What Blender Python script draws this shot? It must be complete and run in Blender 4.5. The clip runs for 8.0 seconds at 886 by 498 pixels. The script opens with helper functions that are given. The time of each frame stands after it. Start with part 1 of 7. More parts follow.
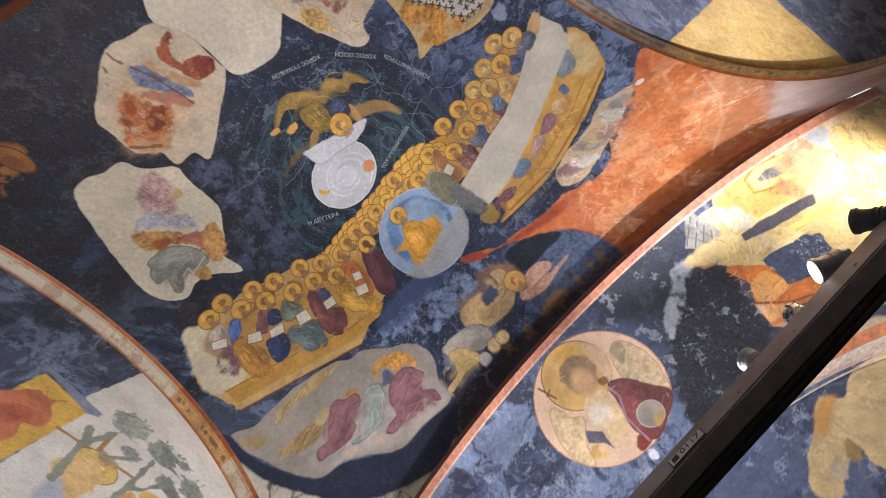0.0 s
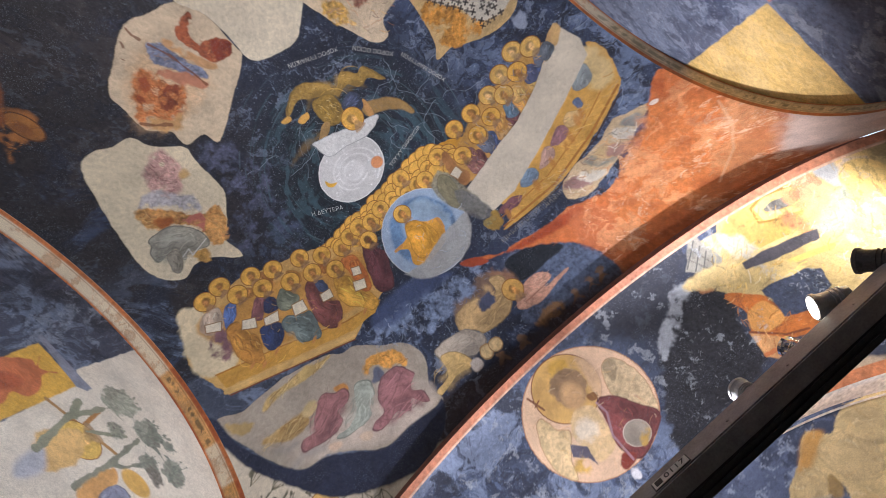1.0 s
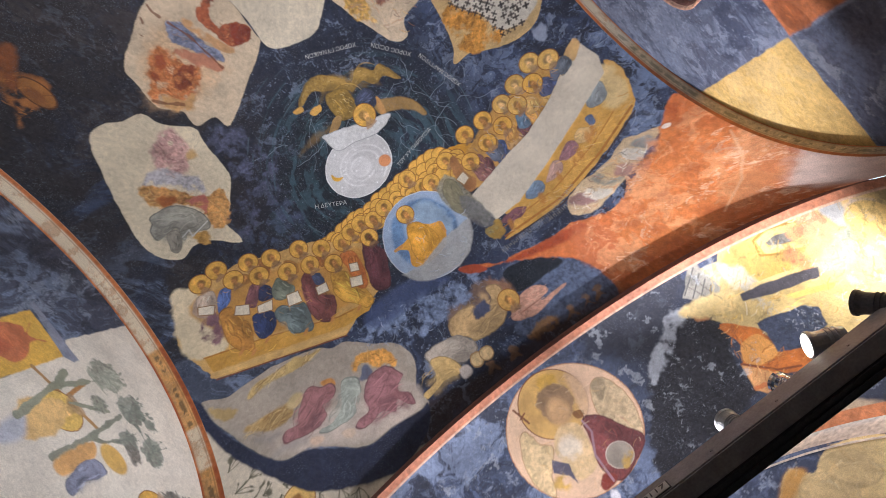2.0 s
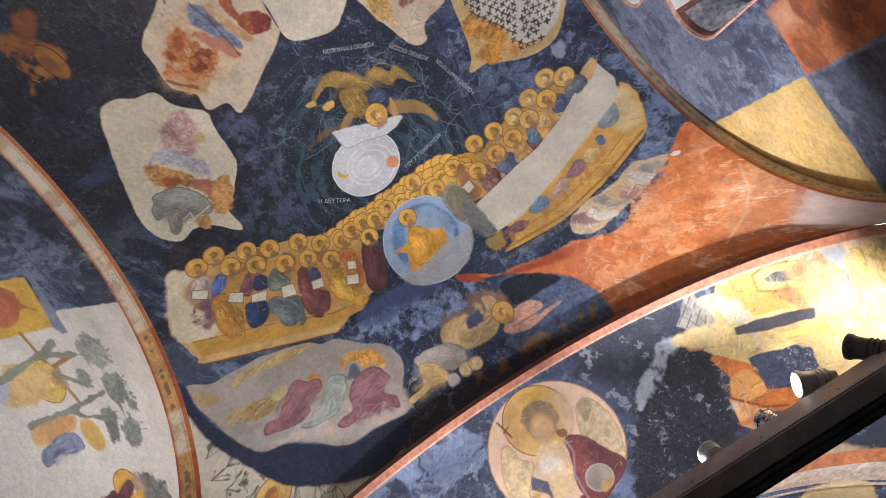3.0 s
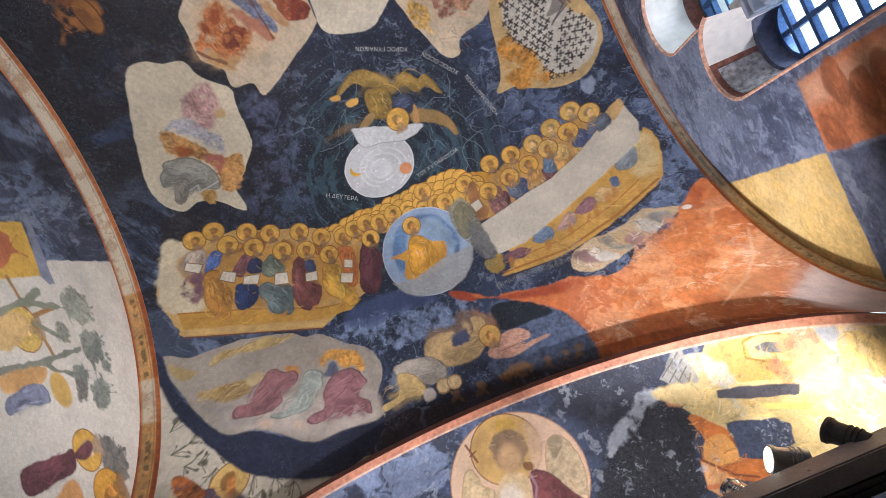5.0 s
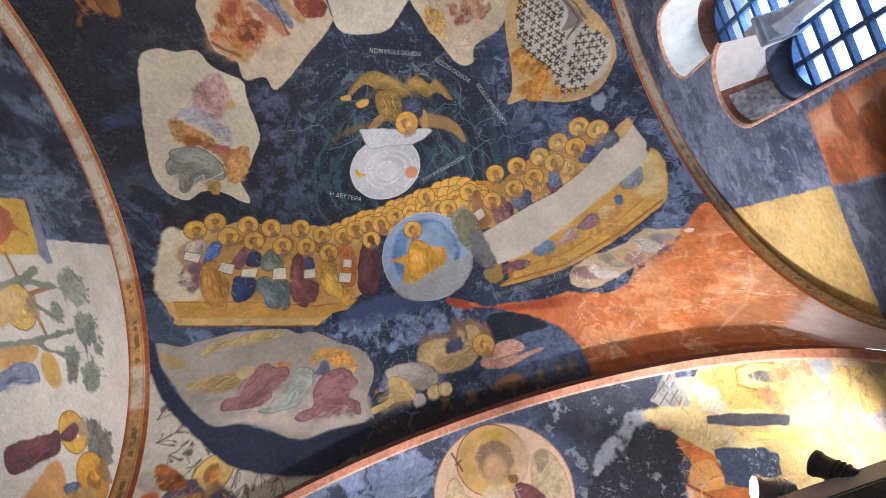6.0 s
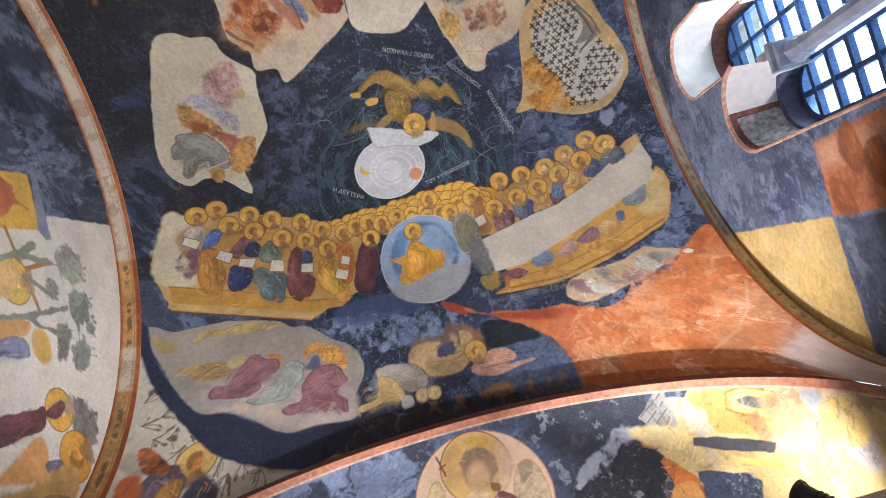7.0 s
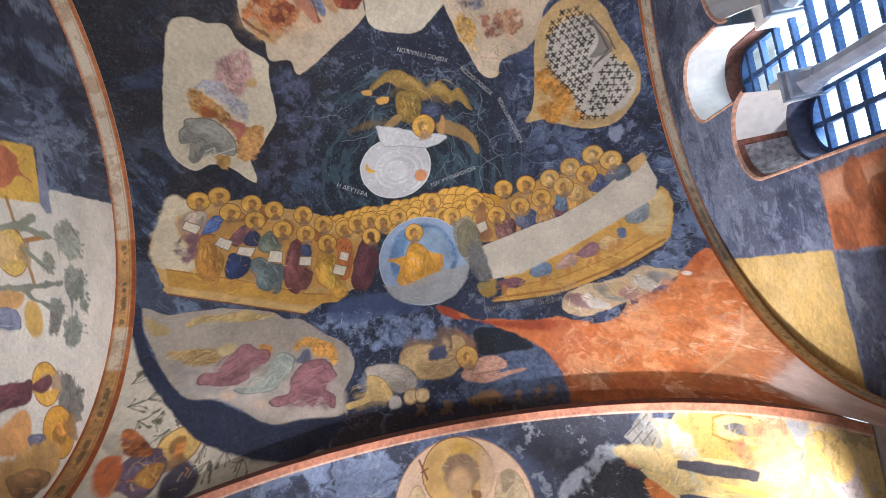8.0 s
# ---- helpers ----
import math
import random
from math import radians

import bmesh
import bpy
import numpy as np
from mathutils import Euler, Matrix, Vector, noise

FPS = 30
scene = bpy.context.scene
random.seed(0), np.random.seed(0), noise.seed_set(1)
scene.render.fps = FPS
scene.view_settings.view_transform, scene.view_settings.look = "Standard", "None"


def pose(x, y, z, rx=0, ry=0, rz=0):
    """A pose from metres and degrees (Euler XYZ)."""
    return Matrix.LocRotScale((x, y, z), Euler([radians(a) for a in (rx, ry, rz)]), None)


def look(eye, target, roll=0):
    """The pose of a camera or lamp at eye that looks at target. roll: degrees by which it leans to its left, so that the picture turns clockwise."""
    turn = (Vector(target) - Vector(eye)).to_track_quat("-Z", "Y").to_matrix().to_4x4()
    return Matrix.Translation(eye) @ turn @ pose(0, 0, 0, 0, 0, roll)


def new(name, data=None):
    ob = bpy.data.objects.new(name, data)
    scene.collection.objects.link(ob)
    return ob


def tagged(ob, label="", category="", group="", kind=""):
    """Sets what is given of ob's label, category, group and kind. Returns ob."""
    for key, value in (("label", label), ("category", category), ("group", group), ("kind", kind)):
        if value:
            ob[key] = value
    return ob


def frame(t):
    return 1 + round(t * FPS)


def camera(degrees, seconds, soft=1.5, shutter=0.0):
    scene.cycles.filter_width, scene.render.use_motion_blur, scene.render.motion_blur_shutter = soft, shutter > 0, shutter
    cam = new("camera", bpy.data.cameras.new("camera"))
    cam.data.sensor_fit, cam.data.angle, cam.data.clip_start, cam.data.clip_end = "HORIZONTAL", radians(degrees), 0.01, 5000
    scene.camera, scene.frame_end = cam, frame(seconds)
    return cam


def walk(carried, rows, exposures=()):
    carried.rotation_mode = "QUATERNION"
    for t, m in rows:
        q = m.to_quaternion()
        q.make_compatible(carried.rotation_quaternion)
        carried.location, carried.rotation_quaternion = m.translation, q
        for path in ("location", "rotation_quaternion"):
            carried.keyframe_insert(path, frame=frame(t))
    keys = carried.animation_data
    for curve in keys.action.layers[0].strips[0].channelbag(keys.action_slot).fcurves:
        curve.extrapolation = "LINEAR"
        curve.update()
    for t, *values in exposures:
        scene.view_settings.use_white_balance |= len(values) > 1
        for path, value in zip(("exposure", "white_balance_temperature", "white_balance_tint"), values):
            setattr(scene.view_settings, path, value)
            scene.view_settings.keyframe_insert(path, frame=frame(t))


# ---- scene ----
cam = camera(65.98, 8.0, soft=0.8)
walk(cam, [
    (0.0, pose(0.221, 1.542, 1.641, 179.69, -1.62, 48.09)),
    (0.5, pose(0.232, 1.515, 1.634, 179.57, -1.58, 45.88)),
    (1.0, pose(0.236, 1.508, 1.637, 179.72, -1.61, 43.30)),
    (1.5, pose(0.237, 1.510, 1.644, 179.93, -1.65, 40.74)),
    (3.0, pose(0.230, 1.522, 1.657, 181.02, -1.52, 32.73)),
    (3.5, pose(0.238, 1.524, 1.664, 181.35, -1.50, 30.24)),
    (4.0, pose(0.239, 1.523, 1.666, 181.77, -1.42, 27.59)),
    (4.5, pose(0.259, 1.519, 1.675, 181.98, -1.51, 25.33)),
    (6.0, pose(0.279, 1.516, 1.684, 182.84, -1.38, 19.28)),
    (6.5, pose(0.280, 1.520, 1.684, 183.08, -1.26, 17.44)),
    (7.0, pose(0.292, 1.516, 1.683, 183.19, -1.19, 15.31)),
    (8.0, pose(0.312, 1.516, 1.689, 183.54, -1.05, 10.96)),
])

# ---- the bay in metres: half width, half length, sphere of the sail vault, springing height ----
AX, AY, RV, ZS = 2.40, 2.615, 3.5026, 5.2
RE = math.sqrt(RV * RV - AY * AY)          # radius of the east and west arches
RN = math.sqrt(RV * RV - AX * AX)          # radius of the north and south arches
XN, XS = -2.55, 2.52                       # faces of the north and south lunette walls
Y2 = 4.27                                  # far edge of the east arch

# ---- light ----
world = bpy.data.worlds.new("sky")
scene.world = world
world.use_nodes = True
sky = world.node_tree.nodes.new("ShaderNodeTexSky")
sky.sky_type, sky.sun_disc = "NISHITA", False
sky.sun_elevation, sky.sun_rotation = radians(40), radians(120)
world.node_tree.links.new(sky.outputs[0], world.node_tree.nodes["Background"].inputs[0])
world.node_tree.nodes["Background"].inputs[1].default_value = 0.15
scene.view_settings.exposure = 0.1


def lamp(name, kind, where, target, power, colour, size=0.1, cone=120, blend=0.6):
    data = bpy.data.lights.new(name, kind)
    data.energy, data.color = power, colour
    if kind == "AREA":
        data.size = size
    else:
        data.shadow_soft_size = size
    if kind == "SPOT":
        data.spot_size, data.spot_blend = radians(cone), blend
    ob = new(name, data)
    ob.matrix_world = look(where, target)
    return ob


WARM, COOL = (0.945, 0.925, 1.035), (0.66, 0.82, 1.0)
# the spotlights that stand on the tie beam under the east arch
lamp("spot_light", "SPOT", (1.70, 3.10, ZS + 0.50), (2.12, 3.20, ZS + 0.95), 60, (1.0, 0.93, 0.88), 0.05, 140, 1.0)
lamp("spot_light", "SPOT", (1.12, 3.20, ZS + 0.45), (0.7, 4.8, ZS + 1.6), 75, WARM, 0.05, 130, 0.9)
lamp("spot_light", "SPOT", (0.78, 3.20, ZS + 0.56), (-0.6, 3.8, ZS + 2.3), 34, WARM, 0.05, 120, 0.9)
# added lamp without a fixture, to brighten the soffit and medallion evenly
lamp("spot_light", "SPOT", (-1.35, 3.45, ZS + 0.30), (0.4, 3.6, ZS + 2.2), 190, WARM, 0.05, 110, 0.9)
# two floodlights behind the beam, aimed west under the arch at the vault
lamp("spot_light", "SPOT", (0.35, 3.60, ZS + 0.45), (1.65, 0.3, ZS + 1.75), 560, WARM, 0.03, 94, 0.7)
lamp("spot_light", "SPOT", (0.30, 3.60, ZS + 0.45), (-1.15, 0.1, ZS + 1.75), 520, WARM, 0.03, 94, 0.8)
# added lamps, unseen beyond the west arch, that brighten the side arches and lunettes
for wx, watts in ((-1.3, 210), (1.3, 110)):
    lamp("spot_light", "SPOT", (wx, -3.6, ZS - 2.2), (-wx * 1.85, 0.5, ZS + 1.1), watts, WARM, 0.3, 54, 1.0)
# daylight in the south window
lamp("window_daylight", "AREA", (3.6, 0.3, ZS + 1.2), (0.0, 0.9, ZS - 1.6), 100, COOL, 1.3)


# ---- materials ----
def tree(name, rough=0.8, metal=0.0):
    m = bpy.data.materials.new(name)
    m.use_nodes = True
    b = m.node_tree.nodes["Principled BSDF"]
    b.inputs["Roughness"].default_value, b.inputs["Metallic"].default_value = rough, metal
    return m, m.node_tree.nodes, m.node_tree.links, b


def grain(nodes, links, scale, detail=5.0, kind="Object"):
    c = nodes.new("ShaderNodeTexCoord")
    n = nodes.new("ShaderNodeTexNoise")
    n.inputs["Scale"].default_value, n.inputs["Detail"].default_value = scale, detail
    links.new(c.outputs[kind], n.inputs["Vector"])
    return n.outputs["Fac"]


def ramp(nodes, links, fac, stops):
    r = nodes.new("ShaderNodeValToRGB")
    for i, (p, v) in enumerate(stops):
        e = r.color_ramp.elements[i] if i < 2 else r.color_ramp.elements.new(p)
        e.position, e.color = p, (v, v, v, 1) if isinstance(v, float) else (*v, 1)
    links.new(fac, r.inputs[0])
    return r.outputs[0]


def times(nodes, links, a, b, fac=1.0):
    x = nodes.new("ShaderNodeMix")
    x.data_type, x.blend_type = "RGBA", "MULTIPLY"
    x.inputs[0].default_value = fac
    links.new(a, x.inputs[6]), links.new(b, x.inputs[7])
    return x.outputs[2]


def bump(nodes, links, b, height, strength, distance):
    n = nodes.new("ShaderNodeBump")
    n.inputs["Strength"].default_value, n.inputs["Distance"].default_value = strength, distance
    links.new(height, n.inputs["Height"]), links.new(n.outputs[0], b.inputs["Normal"])


def fresco_material():
    m, n, l, b = tree("fresco", 0.75)
    a = n.new("ShaderNodeAttribute")
    a.attribute_name = "paint"
    fine = ramp(n, l, grain(n, l, 130, 6), [(0.3, 0.80), (0.7, 1.14)])
    wide = ramp(n, l, grain(n, l, 2.5, 5), [(0.3, 0.86), (0.7, 1.08)])
    # pale chips and rubbed flecks, in the dark paint above all
    chips = times(n, l, ramp(n, l, grain(n, l, 85, 7), [(0.56, 0.0), (0.66, 1.0)]), ramp(n, l, grain(n, l, 4, 6), [(0.40, 0.05), (0.62, 1.0)]))
    grey = n.new("ShaderNodeRGBToBW")
    l.new(a.outputs["Color"], grey.inputs[0])
    dark = ramp(n, l, grey.outputs[0], [(0.02, 0.24), (0.22, 0.06)])
    worn = n.new("ShaderNodeMix")
    worn.data_type = "RGBA"
    worn.inputs[7].default_value = (0.27, 0.31, 0.38, 1)
    l.new(times(n, l, chips, dark), worn.inputs[0]), l.new(a.outputs["Color"], worn.inputs[6])
    l.new(times(n, l, times(n, l, worn.outputs[2], fine), wide), b.inputs["Base Color"])
    bump(n, l, b, grain(n, l, 16, 6), 0.10, 0.004)
    l.new(ramp(n, l, grain(n, l, 30, 3), [(0.3, 0.62), (0.7, 0.85)]), b.inputs["Roughness"])
    return m


def plain(name, colour, rough=0.7, metal=0.0, scale=40.0, vary=0.25, relief=0.002):
    m, n, l, b = tree(name, rough, metal)
    f = grain(n, l, scale, 6)
    lo, hi = tuple(c * (1 - vary) for c in colour), tuple(min(1, c * (1 + vary)) for c in colour)
    g = ramp(n, l, grain(n, l, scale / 9, 4), [(0.3, 0.8), (0.7, 1.1)])
    l.new(times(n, l, ramp(n, l, f, [(0.3, lo), (0.7, hi)]), g), b.inputs["Base Color"])
    bump(n, l, b, f, 0.4, relief)
    return m


FRESCO = fresco_material()
STONE = plain("wall_stone", (0.42, 0.38, 0.33), 0.8, 0, 14, 0.2, 0.004)
FLOOR = plain("marble_floor", (0.55, 0.52, 0.48), 0.35, 0, 6, 0.2, 0.001)
LIME = plain("lime_plaster", (0.74, 0.71, 0.66), 0.8, 0, 18, 0.08, 0.003)
RIM = plain("ochre_rim_plaster", (0.60, 0.33, 0.22), 0.8, 0, 30, 0.35, 0.003)
CREAMARCH = plain("cream_arch_plaster", (0.62, 0.52, 0.42), 0.8, 0, 24, 0.3, 0.003)
MARBLE = plain("grey_marble", (0.28, 0.31, 0.36), 0.5, 0, 12, 0.2, 0.001)
# iron whose blue base colour holds the window's glare on the bars
IRON = plain("blue_glare_iron", (0.06, 0.14, 0.32), 0.5, 0.2, 60, 0.3, 0.001)
GREY = plain("grey_painted_metal", (0.36, 0.34, 0.345), 0.5, 0.0, 70, 0.15, 0.0005)
BLACK = plain("black_metal", (0.07, 0.064, 0.064), 0.5, 0.0, 70, 0.3, 0.0005)
WHITEPAINT = plain("white_painted_metal", (0.5, 0.5, 0.5), 0.5, 0.0, 80, 0.1, 0.0003)
SILVER = plain("silver_metal", (0.6, 0.6, 0.6), 0.3, 0.7, 80, 0.1, 0.0003)
CHROME = plain("chrome", (0.8, 0.8, 0.8), 0.08, 1.0, 80, 0.03, 0.0001)
INK = plain("dark_ink", (0.03, 0.03, 0.03), 0.6, 0, 80, 0.1, 0.0)
PALE = plain("pale_label", (0.75, 0.74, 0.70), 0.6, 0, 80, 0.1, 0.0)
ORNAMENT = plain("grey_scrollwork_plaster", (0.30, 0.28, 0.28), 0.8, 0, 26, 0.6, 0.002)
# plaster coloured dark blue-grey for the shadow inside the side lights
SHADE = plain("shadow_blue_plaster", (0.085, 0.095, 0.15), 0.8, 0, 30, 0.3, 0.002)
DARKRIM = plain("brown_border_plaster", (0.22, 0.085, 0.06), 0.8, 0, 30, 0.4, 0.002)
DARKLENS = plain("dark_lens", (0.03, 0.03, 0.03), 0.1, 0, 60, 0.1, 0.0)
SCRIPT = plain("white_lettering", (0.50, 0.51, 0.48), 0.85, 0, 60, 0.35, 0.0)


def glow(name, colour, strength):
    m, n, l, b = tree(name)
    b.inputs["Base Color"].default_value = (*colour, 1)
    b.inputs["Emission Color"].default_value, b.inputs["Emission Strength"].default_value = (*colour, 1), strength
    return m


def glass_material():
    m, n, l, b = tree("old_glass", 0.05)
    b.inputs["Transmission Weight"].default_value, b.inputs["IOR"].default_value = 1.0, 1.02
    return m


GLASS = glass_material()
BULB = glow("lit_bulb", (1.0, 0.93, 0.8), 14.0)
SKYLIGHT = glow("bright_sky", (0.66, 0.86, 1.0), 1.9)


# ---- helpers for building ----
def part(name, bm, material, parent=None, label=""):
    me = bpy.data.meshes.new(name)
    bmesh.ops.recalc_face_normals(bm, faces=bm.faces)
    bm.to_mesh(me)
    bm.free()
    me.materials.append(material)
    ob = new(name, me)
    ob.parent = parent
    if label:
        ob["label"] = label
    return ob


def holder(name, where, label, category, group="", kind=""):
    ob = new(name)
    ob.location = where
    return tagged(ob, label, category, group, kind)


def box(bm, lo, hi, bevel=0.0, m=None):
    mat = Matrix.Translation([(a + b) / 2 for a, b in zip(lo, hi)]) @ Matrix.Diagonal([*(b - a for a, b in zip(lo, hi)), 1])
    v = bmesh.ops.create_cube(bm, size=1.0, matrix=mat)["verts"]
    if bevel:
        e = list({e for x in v for e in x.link_edges})
        v = [x for x in bmesh.ops.bevel(bm, geom=e, offset=bevel, segments=2, profile=0.5, affect="EDGES")["verts"]]
    if m:
        bmesh.ops.transform(bm, matrix=m, verts=list({x for x in v if x.is_valid}))
    return bm


def lathe(bm, profile, m, n=24):
    rings = []
    for r, z in profile:
        rings.append([bm.verts.new(m @ Vector((r * math.cos(2 * math.pi * i / n), r * math.sin(2 * math.pi * i / n), z))) for i in range(n)])
    for a, b in zip(rings, rings[1:]):
        for i in range(n):
            bm.faces.new((a[i], a[(i + 1) % n], b[(i + 1) % n], b[i]))
    bm.faces.new(rings[0][::-1]), bm.faces.new(rings[-1])
    return bm


# ---- paint on plaster: colours laid on the vertices of finely meshed walls ----
def hashed(i, j, seed):
    h = (i.astype(np.int64) * 374761393 + j.astype(np.int64) * 668265263 + seed * 974634541) & 0x7FFFFFFF
    h = ((h ^ (h >> 13)) * 1274126177) & 0x7FFFFFFF
    return ((h ^ (h >> 16)) & 0xFFFF) / 65535.0


def vnoise(u, v, seed):
    i, j = np.floor(u), np.floor(v)
    a, b = u - i, v - j
    a, b = a * a * (3 - 2 * a), b * b * (3 - 2 * b)
    p, q = hashed(i, j, seed) * (1 - a) + hashed(i + 1, j, seed) * a, hashed(i, j + 1, seed) * (1 - a) + hashed(i + 1, j + 1, seed) * a
    return p * (1 - b) + q * b


def fbm(u, v, size, octaves=4, seed=0, gain=0.55):
    out, amp, tot = 0, 1.0, 0.0
    for k in range(octaves):
        f = 2 ** k / size
        out = out + amp * vnoise(u * f + 17.3 * k, v * f + 5.1 * k, seed + k * 7)
        tot += amp
        amp *= gain
    return out / tot


def srgb(c):
    c = np.asarray(c, float) / 255
    return np.where(c <= 0.04045, c / 12.92, ((c + 0.055) / 1.055) ** 2.4)


def smooth(a, b, x):
    t = np.clip((x - a) / (b - a), 0, 1)
    return t * t * (3 - 2 * t)


def rounded(pts, n=5):
    """A closed outline through the points, rounded."""
    p = np.array(pts, float)
    a, b, c, d = np.roll(p, 1, 0), p, np.roll(p, -1, 0), np.roll(p, -2, 0)
    out = []
    for t in np.arange(n) / n:
        out.append(0.5 * (2 * b + (c - a) * t + (2 * a - 5 * b + 4 * c - d) * t * t + (3 * b - a - 3 * c + d) * t ** 3))
    return np.stack(out, 1).reshape(-1, 2)


class Plaster:
    """A painted surface: u and v in metres along it."""

    def __init__(self, u, v, base, seed):
        self.u, self.v, self.seed, self.count = u, v, seed, 0
        self.col = np.zeros(u.shape + (3,)) + srgb(base)
        self.high = np.zeros(u.shape)

    def blend(self, sl, alpha, colour, mottle, grainy):
        u, v = self.u[sl], self.v[sl]
        self.count += 1
        s = self.seed + 31 * self.count
        c = np.zeros(u.shape + (3,)) + srgb(colour)
        if mottle:
            k = (1 + mottle * (2.4 * fbm(u, v, 0.16, 3, s) - 1.2) + grainy * (2.4 * fbm(u, v, 0.022, 2, s + 3) - 1.2))
            c = c * np.clip(k, 0.25, 1.9)[..., None]
        self.col[sl] = self.col[sl] * (1 - alpha[..., None]) + c * alpha[..., None]

    def window(self, lo, hi, pad):
        m = (self.u > lo[0] - pad) & (self.u < hi[0] + pad) & (self.v > lo[1] - pad) & (self.v < hi[1] + pad)
        r, c = np.where(m.any(1))[0], np.where(m.any(0))[0]
        if not len(r) or not len(c):
            return None
        return (slice(r[0], r[-1] + 1), slice(c[0], c[-1] + 1))

    def poly(self, pts, colour, soft=0.005, ragged=0.006, mottle=0.25, grainy=0.15, alpha=1.0, curve=True, patchy=0.0, relief=0.0, edge=None):
        p = rounded(pts) if curve and len(pts) > 2 else np.array(pts, float)
        sl = self.window(p.min(0), p.max(0), 0.05 + soft + ragged)
        if sl is None:
            return self
        u, v = self.u[sl], self.v[sl]
        d2, inside = np.full(u.shape, 1e9), np.zeros(u.shape, bool)
        for (ax, ay), (bx, by) in zip(p, np.roll(p, -1, 0)):
            ex, ey = bx - ax, by - ay
            L = ex * ex + ey * ey + 1e-12
            t = np.clip(((u - ax) * ex + (v - ay) * ey) / L, 0, 1)
            d2 = np.minimum(d2, (u - ax - t * ex) ** 2 + (v - ay - t * ey) ** 2)
            if abs(ey) > 1e-12:
                inside ^= ((ay > v) != (by > v)) & (u < ex * (v - ay) / ey + ax)
        d = np.where(inside, -1, 1) * np.sqrt(d2)
        return self.laid(sl, d, colour, soft, ragged, mottle, grainy, alpha, patchy, relief, edge)

    def laid(self, sl, d, colour, soft, ragged, mottle, grainy, alpha, patchy, relief, edge):
        u, v = self.u[sl], self.v[sl]
        if ragged:
            d = d + ragged * (3 * fbm(u, v, 0.07, 3, self.seed + 5) - 1.5)
        a = smooth(soft, -soft, d) * alpha
        if patchy:
            a = a * smooth(patchy - 0.12, patchy + 0.12, fbm(u, v, 0.09, 4, self.seed + 9 + self.count))
        self.blend(sl, a, colour, mottle, grainy)
        if edge:
            self.blend(sl, smooth(0.0065, 0.002, np.abs(d)) * alpha, edge, 0.2, 0.1)
        if relief:
            self.high[sl] += relief * smooth(0.012, -0.004, d)
        return self

    def oval(self, c, ru, rv=None, colour=(0, 0, 0), turn=0, soft=0.005, ragged=0.0, mottle=0.2, grainy=0.1, alpha=1.0, patchy=0.0, relief=0.0, edge=None):
        rv = rv or ru
        m = max(ru, rv)
        sl = self.window((c[0] - m, c[1] - m), (c[0] + m, c[1] + m), 0.04 + soft)
        if sl is None:
            return self
        du, dv = self.u[sl] - c[0], self.v[sl] - c[1]
        k, s = math.cos(radians(turn)), math.sin(radians(turn))
        x, y = (du * k + dv * s) / ru, (-du * s + dv * k) / rv
        return self.laid(sl, (np.hypot(x, y) - 1) * min(ru, rv), colour, soft, ragged, mottle, grainy, alpha, patchy, relief, edge)

    def line(self, pts, width, colour, soft=0.004, ragged=0.0, alpha=1.0, patchy=0.0, mottle=0.2):
        p = np.array(pts, float)
        sl = self.window(p.min(0), p.max(0), width + 0.03)
        if sl is None:
            return self
        u, v = self.u[sl], self.v[sl]
        d2 = np.full(u.shape, 1e9)
        for (ax, ay), (bx, by) in zip(p, p[1:]):
            ex, ey = bx - ax, by - ay
            t = np.clip(((u - ax) * ex + (v - ay) * ey) / (ex * ex + ey * ey + 1e-12), 0, 1)
            d2 = np.minimum(d2, (u - ax - t * ex) ** 2 + (v - ay - t * ey) ** 2)
        return self.laid(sl, np.sqrt(d2) - width / 2, colour, soft, ragged, mottle, 0.1, alpha, patchy, 0.0, None)

    def wear(self, colour, size, level, alpha, seed, octaves=5, inside=None, sharp=0.08):
        """Worn or stained patches of a second colour over the whole surface, or inside a mask."""
        a = smooth(level - sharp, level + sharp, fbm(self.u, self.v, size, octaves, self.seed + seed)) * alpha
        if inside is not None:
            a = a * inside
        self.blend((slice(None), slice(None)), a, colour, 0.2, 0.1)
        return self

    def grit(self, colour, size, level, alpha, seed, heading=0.0, stretch=1.0, octaves=7, gain=0.74, inside=None, sharp=0.05, warp=0.5):
        """Rubbed paint: patches with crumbling edges, drawn out along a heading (degrees)."""
        k, q = math.cos(radians(heading)), math.sin(radians(heading))
        a, b = (self.u * k + self.v * q) / stretch, -self.u * q + self.v * k
        w = warp * size
        wa, wb = fbm(a, b, size * 0.8, 3, self.seed + seed + 50) - 0.5, fbm(a, b, size * 0.8, 3, self.seed + seed + 60) - 0.5
        f = fbm(a + 2 * w * wa, b + 2 * w * wb, size, octaves, self.seed + seed, gain)
        m = smooth(level - sharp, level + sharp, f) * alpha
        if inside is not None:
            m = m * inside
        self.blend((slice(None), slice(None)), m, colour, 0.25, 0.25)
        return self

